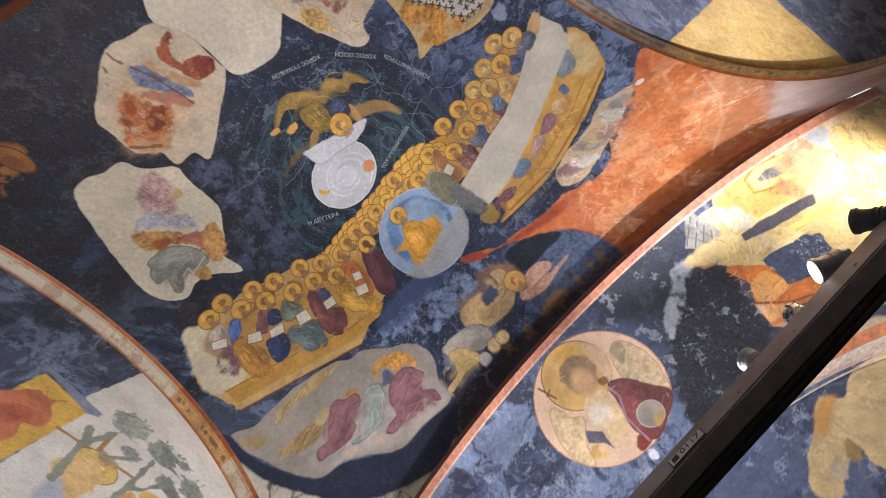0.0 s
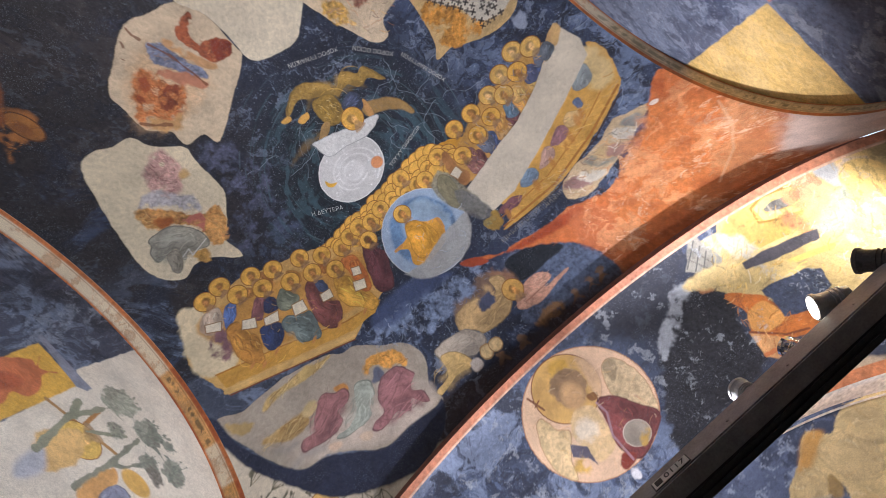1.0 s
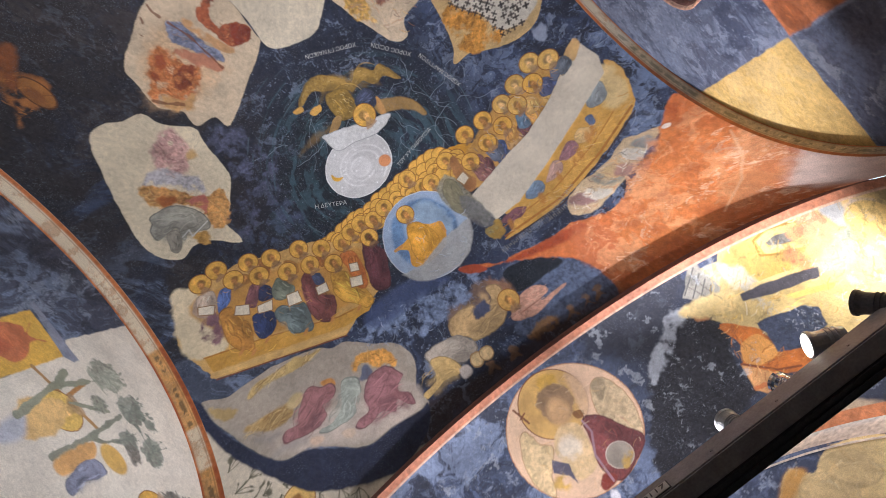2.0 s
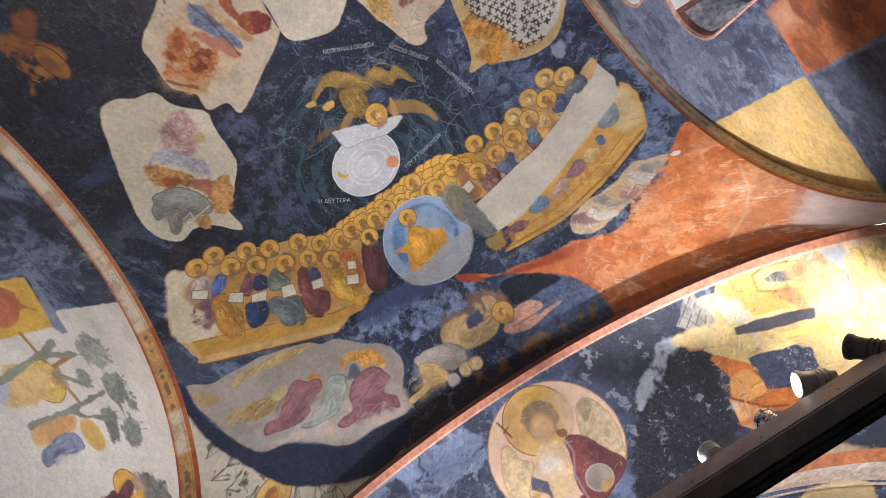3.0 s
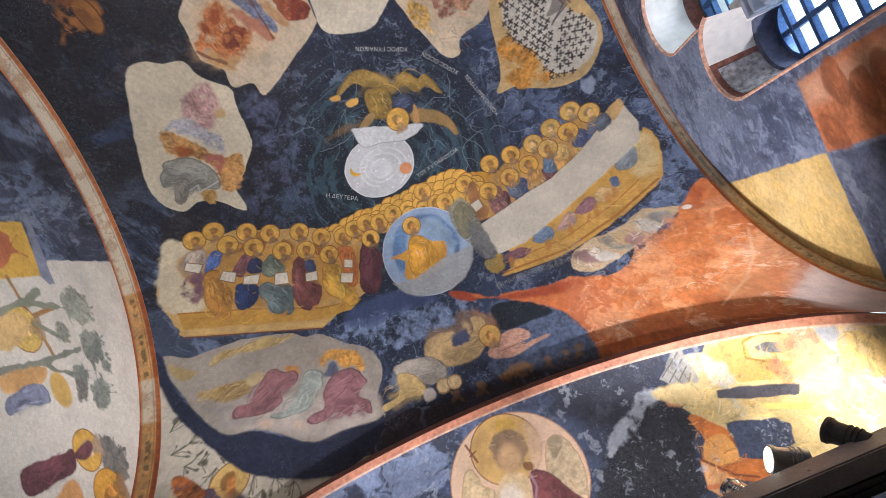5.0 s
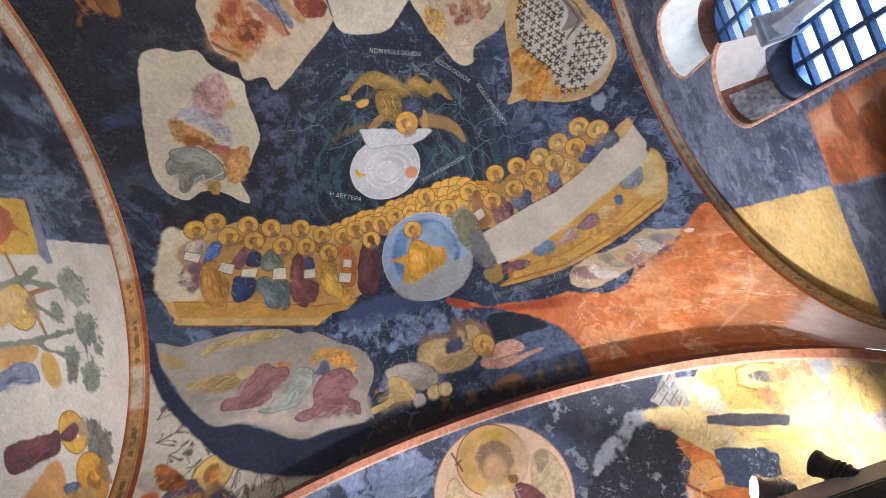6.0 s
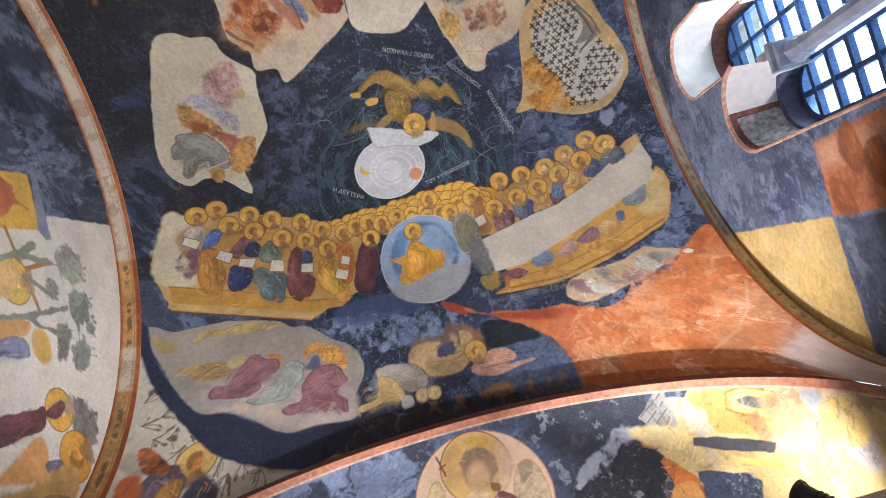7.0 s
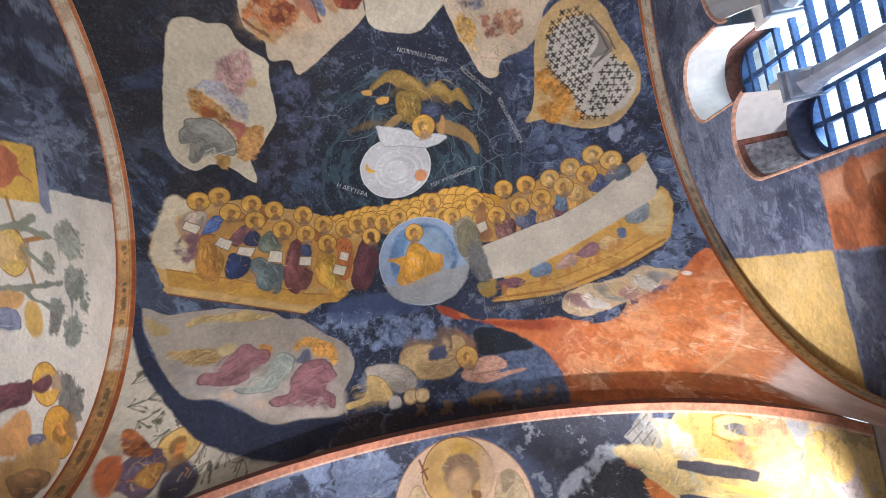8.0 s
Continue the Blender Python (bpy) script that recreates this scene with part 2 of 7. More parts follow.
    def strokes(self, pts, colours, n, seed, length=0.05, width=0.007, turn=0.0, spread=0.7, alpha=0.7):
        """Short brush strokes laid inside an outline."""
        p = np.array(pts, float)
        g = np.random.default_rng(seed)
        lo, hi = p.min(0), p.max(0)
        q = np.roll(p, -1, 0)
        for k in range(n):
            x, y = g.uniform(lo, hi)
            inside = False
            for (ax, ay), (bx, by) in zip(p, q):
                if (ay > y) != (by > y) and x < (bx - ax) * (y - ay) / (by - ay) + ax:
                    inside = not inside
            if not inside:
                continue
            t, h = turn + g.normal(0, spread), length * g.uniform(0.4, 1.2) / 2
            dx, dy, c = h * math.cos(t), h * math.sin(t), g.normal(0, 0.25) * h
            col = colours[k % len(colours)]
            self.line([(x - dx, y - dy), (x - dy * c / h, y + dx * c / h), (x + dx, y + dy)], width * g.uniform(0.5, 1.3), tuple(np.clip(np.array(col) * g.uniform(0.85, 1.15), 0, 240)), soft=0.003, alpha=alpha * g.uniform(0.5, 1.0), mottle=0.0)
        return self

    def fissure(self, start, heading, steps, seed, colour, width=0.0045, alpha=0.6):
        """A wandering crack with side branches."""
        g = np.random.default_rng(seed)
        q, a = [np.array(start, float)], heading
        for k in range(steps):
            a += g.normal(0, 0.35)
            q.append(q[-1] + g.uniform(0.02, 0.05) * np.array((math.cos(a), math.sin(a))))
            if g.random() < 0.07 and steps > 8:
                self.fissure(q[-1], a + g.choice((-0.9, 0.9)), steps // 2, seed * 7 + k, colour, width * 0.7, alpha * 0.8)
        return self.line(q, width, colour, soft=0.003, alpha=alpha, patchy=0.35)

    def mesh(self, name, pos, normal, holes=None):
        """The meshed wall; pos and normal are arrays of the surface's points and directions into the room."""
        n, m = self.u.shape
        pos = pos + normal * self.high[..., None]
        idx = np.arange(n * m).reshape(n, m)
        quads = np.stack([idx[:-1, :-1], idx[:-1, 1:], idx[1:, 1:], idx[1:, :-1]], -1).reshape(-1, 4)
        if holes is not None:
            h = holes[:-1, :-1] & holes[1:, :-1] & holes[:-1, 1:] & holes[1:, 1:]
            quads = quads[~h.ravel()]
        a, b, c = (pos.reshape(-1, 3)[quads[0, k]] for k in (0, 1, 2))
        if np.dot(np.cross(b - a, c - a), normal.reshape(-1, 3)[quads[0, 0]]) < 0:
            quads = quads[:, ::-1]
        me = bpy.data.meshes.new(name)
        me.vertices.add(n * m)
        me.vertices.foreach_set("co", pos.reshape(-1).astype(np.float32))
        me.loops.add(quads.size)
        me.loops.foreach_set("vertex_index", quads.reshape(-1).astype(np.int32))
        me.polygons.add(len(quads))
        me.polygons.foreach_set("loop_start", np.arange(0, quads.size, 4, dtype=np.int32))
        me.update(calc_edges=True)
        me.polygons.foreach_set("use_smooth", np.ones(len(quads), bool))
        lay = me.color_attributes.new("paint", "FLOAT_COLOR", "POINT")
        rgba = np.ones((n * m, 4), np.float32)
        rgba[:, :3] = np.clip(self.col.reshape(-1, 3), 0.004, 0.9)
        lay.data.foreach_set("color", rgba.ravel())
        me.materials.append(FRESCO)
        me.validate()
        return new(name, me)


# ---- the sail vault ----
CREAM, OCHRE, GOLD, BLUE, NAVY = (214, 200, 170), (186, 138, 62), (214, 165, 76), (66, 80, 112), (33, 39, 54)
PLUM, ROSE, SAGE, EARTH, SLATE = (96, 58, 62), (168, 122, 112), (132, 136, 120), (120, 66, 36), (110, 112, 112)
SKIN, OLIVE, FIRE, WHITE, UMBER = (186, 132, 78), (142, 114, 56), (196, 110, 60), (210, 205, 192), (84, 52, 30)

vx = np.linspace(-AX, AX, 920)
vy = np.concatenate([np.linspace(-AY, -0.6, 220, endpoint=False), np.linspace(-0.6, AY, 690)])
U, V = np.meshgrid(vx, vy)
vault = Plaster(U, V, NAVY, 100)


def halo(s, c, r, face=SKIN, body=None, gold=GOLD):
    """A gold disc with a thin brown edge and a plain darker form on it."""
    x, y = c
    s.oval(c, r, r, gold, soft=0.004, mottle=0.22, grainy=0.25, edge=(138, 92, 42))
    s.oval((x - 0.2 * r, y - 0.3 * r), r * 0.55, r * 0.5, tuple(min(250, g * 1.06) for g in gold), soft=0.03, mottle=0.2, alpha=0.5)
    if face:
        way = 1 if math.sin(53 * x + 91 * y) > 0 else -1
        s.poly([(x - 0.16 * r, y + 0.45 * r), (x + 0.18 * r, y + 0.45 * r), (x + 0.52 * r, y + 0.95 * r), (x + 0.45 * r, y + 1.15 * r), (x - 0.45 * r, y + 1.15 * r), (x - 0.52 * r, y + 0.92 * r)], body or tuple(0.35 * f + 70 * t for f, t in zip(face, (1.15, 0.95, 0.8))), soft=0.010, ragged=0.008, alpha=0.85, mottle=0.5, grainy=0.3)
        s.oval((x - 0.07 * r * way, y - 0.02 * r), r * 0.38, r * 0.46, tuple(f * 0.70 for f in face), turn=12 * way, soft=0.010, ragged=0.014, alpha=0.85, mottle=0.5, grainy=0.4)
        s.oval((x + 0.08 * r * way, y + 0.20 * r), r * 0.25, r * 0.40, tuple(min(240, f * 1.16) for f in face), turn=8 * way, soft=0.010, ragged=0.006, alpha=0.85, mottle=0.4, grainy=0.4)
        s.oval((x + 0.12 * r * way, y + 0.48 * r), r * 0.20, r * 0.17, tuple(f * 0.74 for f in face), soft=0.012, ragged=0.010, alpha=0.7, mottle=0.5)
        s.line([(x - 0.06 * r * way, y + 0.12 * r), (x + 0.26 * r * way, y + 0.10 * r)], 0.005, tuple(f * 0.6 for f in face), alpha=0.5)


def robe(s, pts, colour, folds=5, light=1.45, dark=0.55, seed=1, alpha=1.0):
    """A draped form: a lit side, a shaded side, and folds that run along it and taper."""
    p = np.array(pts, float)
    c = p.mean(0)
    w = np.linalg.eigh(np.cov((p - c).T))
    along, across = w[1][:, 1], w[1][:, 0]
    if across @ np.array((0.8, 0.6)) < 0:
        across = -across
    a, b = np.abs((p - c) @ along).max(), np.abs((p - c) @ across).max()

    def tone(f):
        return tuple(min(238, x * f) for x in colour)
    s.poly(pts, tone(0.78), alpha=alpha, soft=0.006, ragged=0.008, mottle=0.3, grainy=0.2)
    s.poly(list(c + (p - c) * 0.95), colour, soft=0.005, alpha=alpha, ragged=0.005, mottle=0.35, grainy=0.3)
    s.poly(list(c + across * b * 0.34 + (p - c) * 0.60), tone(0.5 + 0.5 * dark), soft=0.03, alpha=0.65 * alpha, ragged=0.010, mottle=0.3)
    s.poly(list(c - across * b * 0.28 + (p - c) * 0.52), tone(0.45 + 0.55 * light), soft=0.03, alpha=0.6 * alpha, ragged=0.010, mottle=0.3)
    g = np.random.default_rng(seed)
    for k in range(int(folds * 2.4)):
        o = c + across * b * g.uniform(-0.72, 0.72) + along * a * g.uniform(-0.45, 0.45)
        th, bend = g.normal(0, 0.28), g.normal(0, 0.30)
        d = along * math.cos(th) + across * math.sin(th)
        e = across * math.cos(th) - along * math.sin(th)
        n = a * g.uniform(0.14, 0.34)
        q = [o + d * n * t + e * n * bend * (1 - t * t) for t in np.linspace(-1, 1, 8)]
        f, wd = light if k % 2 else dark, g.uniform(0.004, 0.012)
        s.line(q[1:6], wd, tone(f), soft=0.008, alpha=0.42 * alpha)
        s.line(q, wd * 0.45, tone(f), soft=0.004, alpha=0.42 * alpha)


def seated(s, c, k, turn, upper, lower, seed):
    """A seated draped form about c: a lap with hanging cloth and a leaning upper part."""
    a, b = k * math.cos(radians(turn)), k * math.sin(radians(turn))

    def put(q):
        return [(c[0] + x * a - y * b, c[1] + x * b + y * a) for x, y in q]
    robe(s, put([(-0.09, 0.02), (0.02, -0.02), (0.11, 0.03), (0.12, 0.13), (0.07, 0.20), (-0.02, 0.19), (-0.06, 0.11)]), lower, 5, seed=seed)
    robe(s, put([(-0.08, -0.10), (0.0, -0.14), (0.06, -0.09), (0.07, 0.01), (0.02, 0.06), (-0.07, 0.05)]), upper, 4, seed=seed + 1)


def twigs(s, c, size, colour, n, seed, turn=0.0):
    """A painted shrub: a stem with leafy strokes."""
    g = np.random.default_rng(seed)
    for k in range(n):
        a = turn + g.uniform(-1.1, 1.1)
        r = size * g.uniform(0.25, 1.0)
        e = (c[0] + r * math.cos(a), c[1] + r * math.sin(a))
        s.line([c, ((c[0] + e[0]) / 2 + g.normal(0, size * 0.05), (c[1] + e[1]) / 2 + g.normal(0, size * 0.05)), e], 0.006, colour, alpha=0.8)
        s.oval(e, size * g.uniform(0.07, 0.14), size * g.uniform(0.04, 0.08), colour, turn=math.degrees(a) + g.uniform(-40, 40), ragged=0.01, alpha=0.85, mottle=0.4)


def paint_vault(s):
    u, v = s.u, s.v
    whole = (slice(None), slice(None))
    far = np.hypot(u - 0.05, v - 0.2)
    # worn blue ground: nearly black round the middle, slate to the south, warm grey to the north-west
    south_side, north_west = smooth(0.9, 1.8, u), smooth(-0.5, -1.5, u + 0.45 * v)
    north_side = smooth(-1.3, -1.9, u) * smooth(-0.6, 0.2, v)
    s.grit((60, 72, 98), 0.7, 0.50, 0.75, 1, inside=smooth(1.0, 2.0, far), sharp=0.09)
    s.grit((40, 36, 36), 0.8, 0.40, 0.92, 3, inside=north_west, sharp=0.10, warp=0.8)
    s.grit((32, 29, 32), 0.45, 0.55, 0.8, 13, inside=north_west, sharp=0.05, warp=0.8)
    s.grit((68, 62, 62), 0.30, 0.60, 0.5, 14, inside=north_west, sharp=0.04, heading=60, stretch=1.6)
    s.grit((22, 29, 36), 0.5, 0.44, 0.85, 4, inside=smooth(1.35, 0.7, far), sharp=0.10)
    s.grit((48, 70, 78), 0.16, 0.58, 0.55, 5, inside=smooth(1.3, 0.7, far), sharp=0.05, warp=1.0)
    s.grit((76, 90, 120), 0.35, 0.53, 0.8, 15, inside=south_side, sharp=0.06, warp=0.9)
    s.grit((112, 128, 156), 0.28, 0.59, 0.7, 16, inside=south_side, sharp=0.035, warp=1.0)
    s.grit((112, 126, 150), 0.30, 0.49, 0.85, 17, inside=north_side, sharp=0.05, heading=62, stretch=2.6, warp=0.7)
    s.grit((28, 32, 46), 0.30, 0.57, 0.7, 18, inside=north_side, sharp=0.05, heading=62, stretch=2.2)
    s.grit((124, 136, 156), 0.12, 0.62, 0.6, 6, octaves=6, inside=smooth(0.5, 1.2, far) * (1 - 0.8 * north_west), sharp=0.04, warp=1.2)
    s.grit((24, 28, 40), 0.22, 0.60, 0.6, 8, inside=smooth(0.9, 1.4, far), sharp=0.04, warp=1.0)
    s.poly([(-1.06, -0.95), (-0.80, -0.86), (-0.74, -0.40), (-0.92, -0.02), (-1.16, 0.06), (-1.36, 0.02), (-1.10, -0.50)], (74, 78, 98), soft=0.06, ragged=0.08, patchy=0.52, mottle=0.35, grainy=0.5)
    s.poly([(-1.30, 0.05), (-0.98, -0.05), (-0.80, 0.15), (-1.00, 0.36), (-1.40, 0.22)], (62, 70, 90), soft=0.06, ragged=0.08, patchy=0.54, mottle=0.35, grainy=0.5)
    s.wear((166, 178, 190), 0.014, 0.84, 0.5, 28, octaves=2, sharp=0.04, inside=1 - 0.7 * north_west)
    # rings of brushwork round the middle
    ring = smooth(0.56, 0.66, fbm(far * 9, np.arctan2(v, u) * 1.5, 0.5, 3, 21)) * smooth(1.3, 0.9, far) * smooth(0.25, 0.45, far)
    s.blend(whole, ring * 0.45, (70, 98, 108), 0.3, 0.2)
    g = np.random.default_rng(31)
    for k in range(46):
        s.fissure((g.uniform(-0.9, 2.2), g.uniform(-0.9, 1.9)), g.uniform(0, 6.28), int(g.integers(8, 26)), 900 + k, (158, 172, 184), 0.004, 0.65)
    # brush arcs in the dark sky about the scroll
    for k in range(150):
        r, t0 = g.uniform(0.45, 1.25), g.uniform(0, 6.28)
        q = [(0.03 + r * math.cos(t0 + i * 0.05), 0.08 + r * math.sin(t0 + i * 0.05)) for i in range(int(g.integers(3, 9)))]
        s.line(q, g.uniform(0.004, 0.010), [(74, 100, 108), (16, 22, 28), (100, 120, 128)][k % 3], soft=0.005, alpha=g.uniform(0.2, 0.55))

    # a pale rubbed field on the blue, and a black curl beside the fire
    s.poly([(-1.16, 1.52), (-0.72, 1.51), (-0.07, 1.65), (0.29, 1.74), (0.33, 1.95), (-0.06, 1.95), (-0.50, 1.91), (-0.86, 1.84), (-0.77, 1.71)], (124, 140, 168), soft=0.02, ragged=0.03, patchy=0.45, mottle=0.3, grainy=0.4)
    s.poly([(-0.83, 1.39), (-0.35, 1.41), (-0.01, 1.64), (-0.41, 1.62), (-0.75, 1.61), (-0.94, 1.51)], (70, 84, 118), soft=0.03, alpha=0.8)
    s.poly([(0.38, 1.91), (0.53, 1.88), (0.81, 2.00), (0.99, 2.19), (1.13, 2.61), (0.39, 2.51), (0.17, 2.39), (0.32, 2.29), (0.71, 2.25), (0.53, 2.15), (0.39, 2.10)], (80, 92, 114), soft=0.02, ragged=0.02, mottle=0.45, grainy=0.5)
    s.poly([(0.42, 1.90), (0.62, 1.92), (0.80, 2.01), (0.91, 2.14), (0.69, 2.15), (0.51, 2.15), (0.39, 2.10)], (24, 30, 38), soft=0.01, mottle=0.3)

    # the plain plaster of the north-east corner with painted shrubs, and the dark wave above it
    s.poly([(-2.45, 1.19), (-2.39, 1.30), (-2.34, 1.45), (-2.22, 1.79), (-2.05, 2.05), (-1.80, 2.31), (-1.58, 2.48), (-0.91, 2.65), (-1.31, 2.75), (-1.84, 2.76), (-2.37, 2.46), (-2.45, 2.00)], (205, 194, 172), soft=0.008, ragged=0.004, mottle=0.08)
    for k, (x, y) in enumerate([(-2.35, 1.75), (-2.34, 1.91), (-2.24, 1.89), (-2.20, 2.06), (-2.07, 2.10), (-2.27, 2.03), (-2.01, 2.22), (-1.88, 2.34), (-1.74, 2.41), (-1.83, 2.45), (-2.10, 2.15), (-1.62, 2.51), (-1.91, 2.45)]):
        twigs(s, (x, y), 0.13, (96, 92, 74), 7, 40 + k, turn=-0.6 + 0.25 * k)
    halo(s, (-2.027, 2.287), 0.125, (186, 120, 60), gold=(214, 176, 104))
    robe(s, [(-2.27, 2.42), (-2.29, 2.30), (-2.24, 2.25), (-2.12, 2.27), (-2.07, 2.41), (-2.10, 2.51), (-2.15, 2.53)], (104, 88, 104), 5, seed=3)
    robe(s, [(-2.21, 2.40), (-2.16, 2.35), (-2.09, 2.37), (-2.09, 2.46), (-2.12, 2.49)], (200, 140, 70), 3, seed=4)
    s.poly([(-2.40, 2.12), (-2.38, 2.07), (-2.32, 2.11), (-2.29, 2.21), (-2.32, 2.23)], (170, 160, 140), soft=0.01)
    s.poly([(-2.33, 2.07), (-2.27, 2.09), (-2.16, 2.27), (-2.23, 2.27), (-2.29, 2.21)], (168, 96, 44), soft=0.008, mottle=0.5, grainy=0.5)
    s.poly([(-2.38, 2.24), (-2.35, 2.20), (-2.29, 2.25), (-2.27, 2.39), (-2.28, 2.44), (-2.34, 2.37)], (176, 92, 46), soft=0.012, mottle=0.3)
    s.poly([(-2.07, 2.45), (-1.96, 2.41), (-1.87, 2.54), (-1.93, 2.62), (-2.05, 2.57)], (66, 62, 74), soft=0.015)

    # areas where the painting is lost and filled with plain plaster
    s.poly([(-1.84, -1.40), (-1.68, -1.49), (-1.54, -1.44), (-1.37, -1.42), (-1.29, -1.25), (-1.10, -1.10), (-1.12, -0.93), (-1.13, -0.56), (-1.24, -0.39), (-1.37, -0.23), (-1.45, -0.21), (-1.43, 0.08), (-1.65, -0.11), (-1.79, -0.14), (-1.93, -0.09), (-2.07, -0.25), (-2.09, -0.46), (-2.05, -0.73), (-1.97, -1.04)], CREAM, mottle=0.06, relief=0.004)
    s.poly([(-1.48, -1.14), (-1.33, -1.2), (-1.25, -1.15), (-1.26, -1.01), (-1.34, -0.86), (-1.48, -0.78), (-1.6, -0.89), (-1.58, -1.02)], (184, 146, 136), soft=0.03, ragged=0.03, patchy=0.28, mottle=0.4, grainy=0.4)
    s.strokes([(-1.48, -1.14), (-1.33, -1.2), (-1.25, -1.15), (-1.26, -1.01), (-1.34, -0.86), (-1.48, -0.78), (-1.6, -0.89), (-1.58, -1.02)], ((150, 104, 100), (126, 82, 80), (206, 176, 162)), 150, 201, 0.05, 0.008, 1.2, 0.8, 0.6)
    s.poly([(-1.74, -0.92), (-1.58, -0.94), (-1.47, -0.78), (-1.36, -0.64), (-1.43, -0.53), (-1.52, -0.64), (-1.61, -0.79), (-1.76, -0.84)], (168, 164, 166), soft=0.02, ragged=0.03, patchy=0.3, mottle=0.4, grainy=0.4)
    s.strokes([(-1.74, -0.92), (-1.58, -0.94), (-1.47, -0.78), (-1.36, -0.64), (-1.43, -0.53), (-1.52, -0.64), (-1.61, -0.79), (-1.76, -0.84)], ((120, 116, 122), (190, 188, 186)), 60, 202, 0.06, 0.006, 0.6, 0.9, 0.6)
    s.poly([(-1.85, -0.84), (-1.78, -0.86), (-1.63, -0.72), (-1.52, -0.56), (-1.44, -0.5), (-1.27, -0.46), (-1.34, -0.25), (-1.45, -0.15), (-1.56, -0.18), (-1.54, -0.37), (-1.6, -0.51), (-1.7, -0.61), (-1.81, -0.61), (-1.85, -0.72)], (208, 154, 90), soft=0.012, ragged=0.025, mottle=0.5, grainy=0.4)
    s.strokes([(-1.85, -0.84), (-1.78, -0.86), (-1.63, -0.72), (-1.52, -0.56), (-1.44, -0.5), (-1.27, -0.46), (-1.34, -0.25), (-1.45, -0.15), (-1.56, -0.18), (-1.54, -0.37), (-1.6, -0.51), (-1.7, -0.61), (-1.81, -0.61), (-1.85, -0.72)], ((180, 116, 58), (224, 182, 120), (190, 128, 84)), 150, 203, 0.09, 0.010, 0.8, 0.6, 0.55)
    s.poly([(-1.76, -0.7), (-1.65, -0.65), (-1.68, -0.59), (-1.78, -0.61)], (178, 104, 52), soft=0.02, ragged=0.02, mottle=0.4)
    s.poly([(-1.57, -0.54), (-1.43, -0.53), (-1.45, -0.43), (-1.52, -0.35), (-1.56, -0.46)], (170, 100, 86), soft=0.012, ragged=0.025, patchy=0.3, mottle=0.4)
    robe(s, [(-1.9, -0.59), (-1.71, -0.58), (-1.58, -0.45), (-1.54, -0.31), (-1.58, -0.21), (-1.74, -0.27), (-1.82, -0.23), (-1.8, -0.37), (-1.88, -0.37), (-1.98, -0.36), (-1.99, -0.45), (-1.94, -0.52)], (150, 147, 134), 12, seed=204, light=1.3, dark=0.62)
    robe(s, [(-1.9, -0.36), (-1.81, -0.36), (-1.83, -0.24), (-1.91, -0.16), (-1.95, -0.21)], (142, 136, 122), 5, seed=205, light=1.25)
    s.poly([(-1.73, -0.21), (-1.63, -0.2), (-1.65, -0.1), (-1.71, -0.11)], (206, 158, 84), soft=0.012, ragged=0.02, mottle=0.4, grainy=0.3)
    s.line([(-1.81, -0.27), (-1.73, -0.3), (-1.74, -0.23), (-1.56, -0.28)], 0.012, (206, 204, 196), alpha=0.8)
    s.poly([(-1.34, -0.92), (-1.25, -0.93), (-1.25, -0.86), (-1.33, -0.86)], (196, 160, 108), soft=0.02, ragged=0.02, patchy=0.3)
    s.poly([(-0.94, -1.99), (-0.65, -2.14), (-0.38, -2.09), (-0.17, -2.05), (-0.04, -1.82), (-0.05, -1.49), (-0.08, -1.37), (-0.42, -1.17), (-0.82, -0.94), (-0.88, -1.08), (-1.07, -1.10), (-1.08, -1.27), (-1.22, -1.41), (-1.22, -1.63), (-1.19, -1.81)], (206, 186, 156), mottle=0.2, relief=0.004)
    s.poly([(-0.86, -1.91), (-0.62, -1.94), (-0.45, -1.68), (-0.45, -1.42), (-0.75, -1.32), (-1.07, -1.3), (-1.25, -1.46), (-1.1, -1.71)], (208, 170, 128), soft=0.08, ragged=0.04, alpha=0.6, patchy=0.25, mottle=0.4, grainy=0.4)
    s.poly([(-0.64, -1.93), (-0.55, -1.91), (-0.51, -1.84), (-0.49, -1.66), (-0.42, -1.5), (-0.46, -1.44), (-0.57, -1.54), (-0.66, -1.71), (-0.72, -1.83)], (116, 122, 142), soft=0.012, ragged=0.02, mottle=0.5, grainy=0.5)
    s.strokes([(-0.64, -1.93), (-0.55, -1.91), (-0.51, -1.84), (-0.49, -1.66), (-0.42, -1.5), (-0.46, -1.44), (-0.57, -1.54), (-0.66, -1.71), (-0.72, -1.83)], ((84, 92, 120), (166, 166, 170), (140, 120, 110)), 90, 211, 0.08, 0.008, 0.6, 0.4, 0.6)
    s.poly([(-0.73, -1.73), (-0.55, -1.56), (-0.51, -1.4), (-0.6, -1.43), (-0.74, -1.64)], (178, 120, 92), soft=0.012, ragged=0.02, patchy=0.25, mottle=0.5)
    s.poly([(-0.93, -1.81), (-0.81, -1.79), (-0.77, -1.61), (-0.7, -1.47), (-0.86, -1.36), (-1.06, -1.34), (-1.1, -1.46), (-1.22, -1.46), (-1.1, -1.64)], (188, 116, 66), soft=0.02, ragged=0.035, patchy=0.30, mottle=0.5, grainy=0.4)
    s.strokes([(-0.93, -1.81), (-0.81, -1.79), (-0.77, -1.61), (-0.7, -1.47), (-0.86, -1.36), (-1.06, -1.34), (-1.1, -1.46), (-1.22, -1.46), (-1.1, -1.64)], ((150, 76, 40), (214, 160, 104), (166, 94, 52), (120, 56, 32)), 200, 212, 0.06, 0.010, 0.6, 0.9, 0.6)
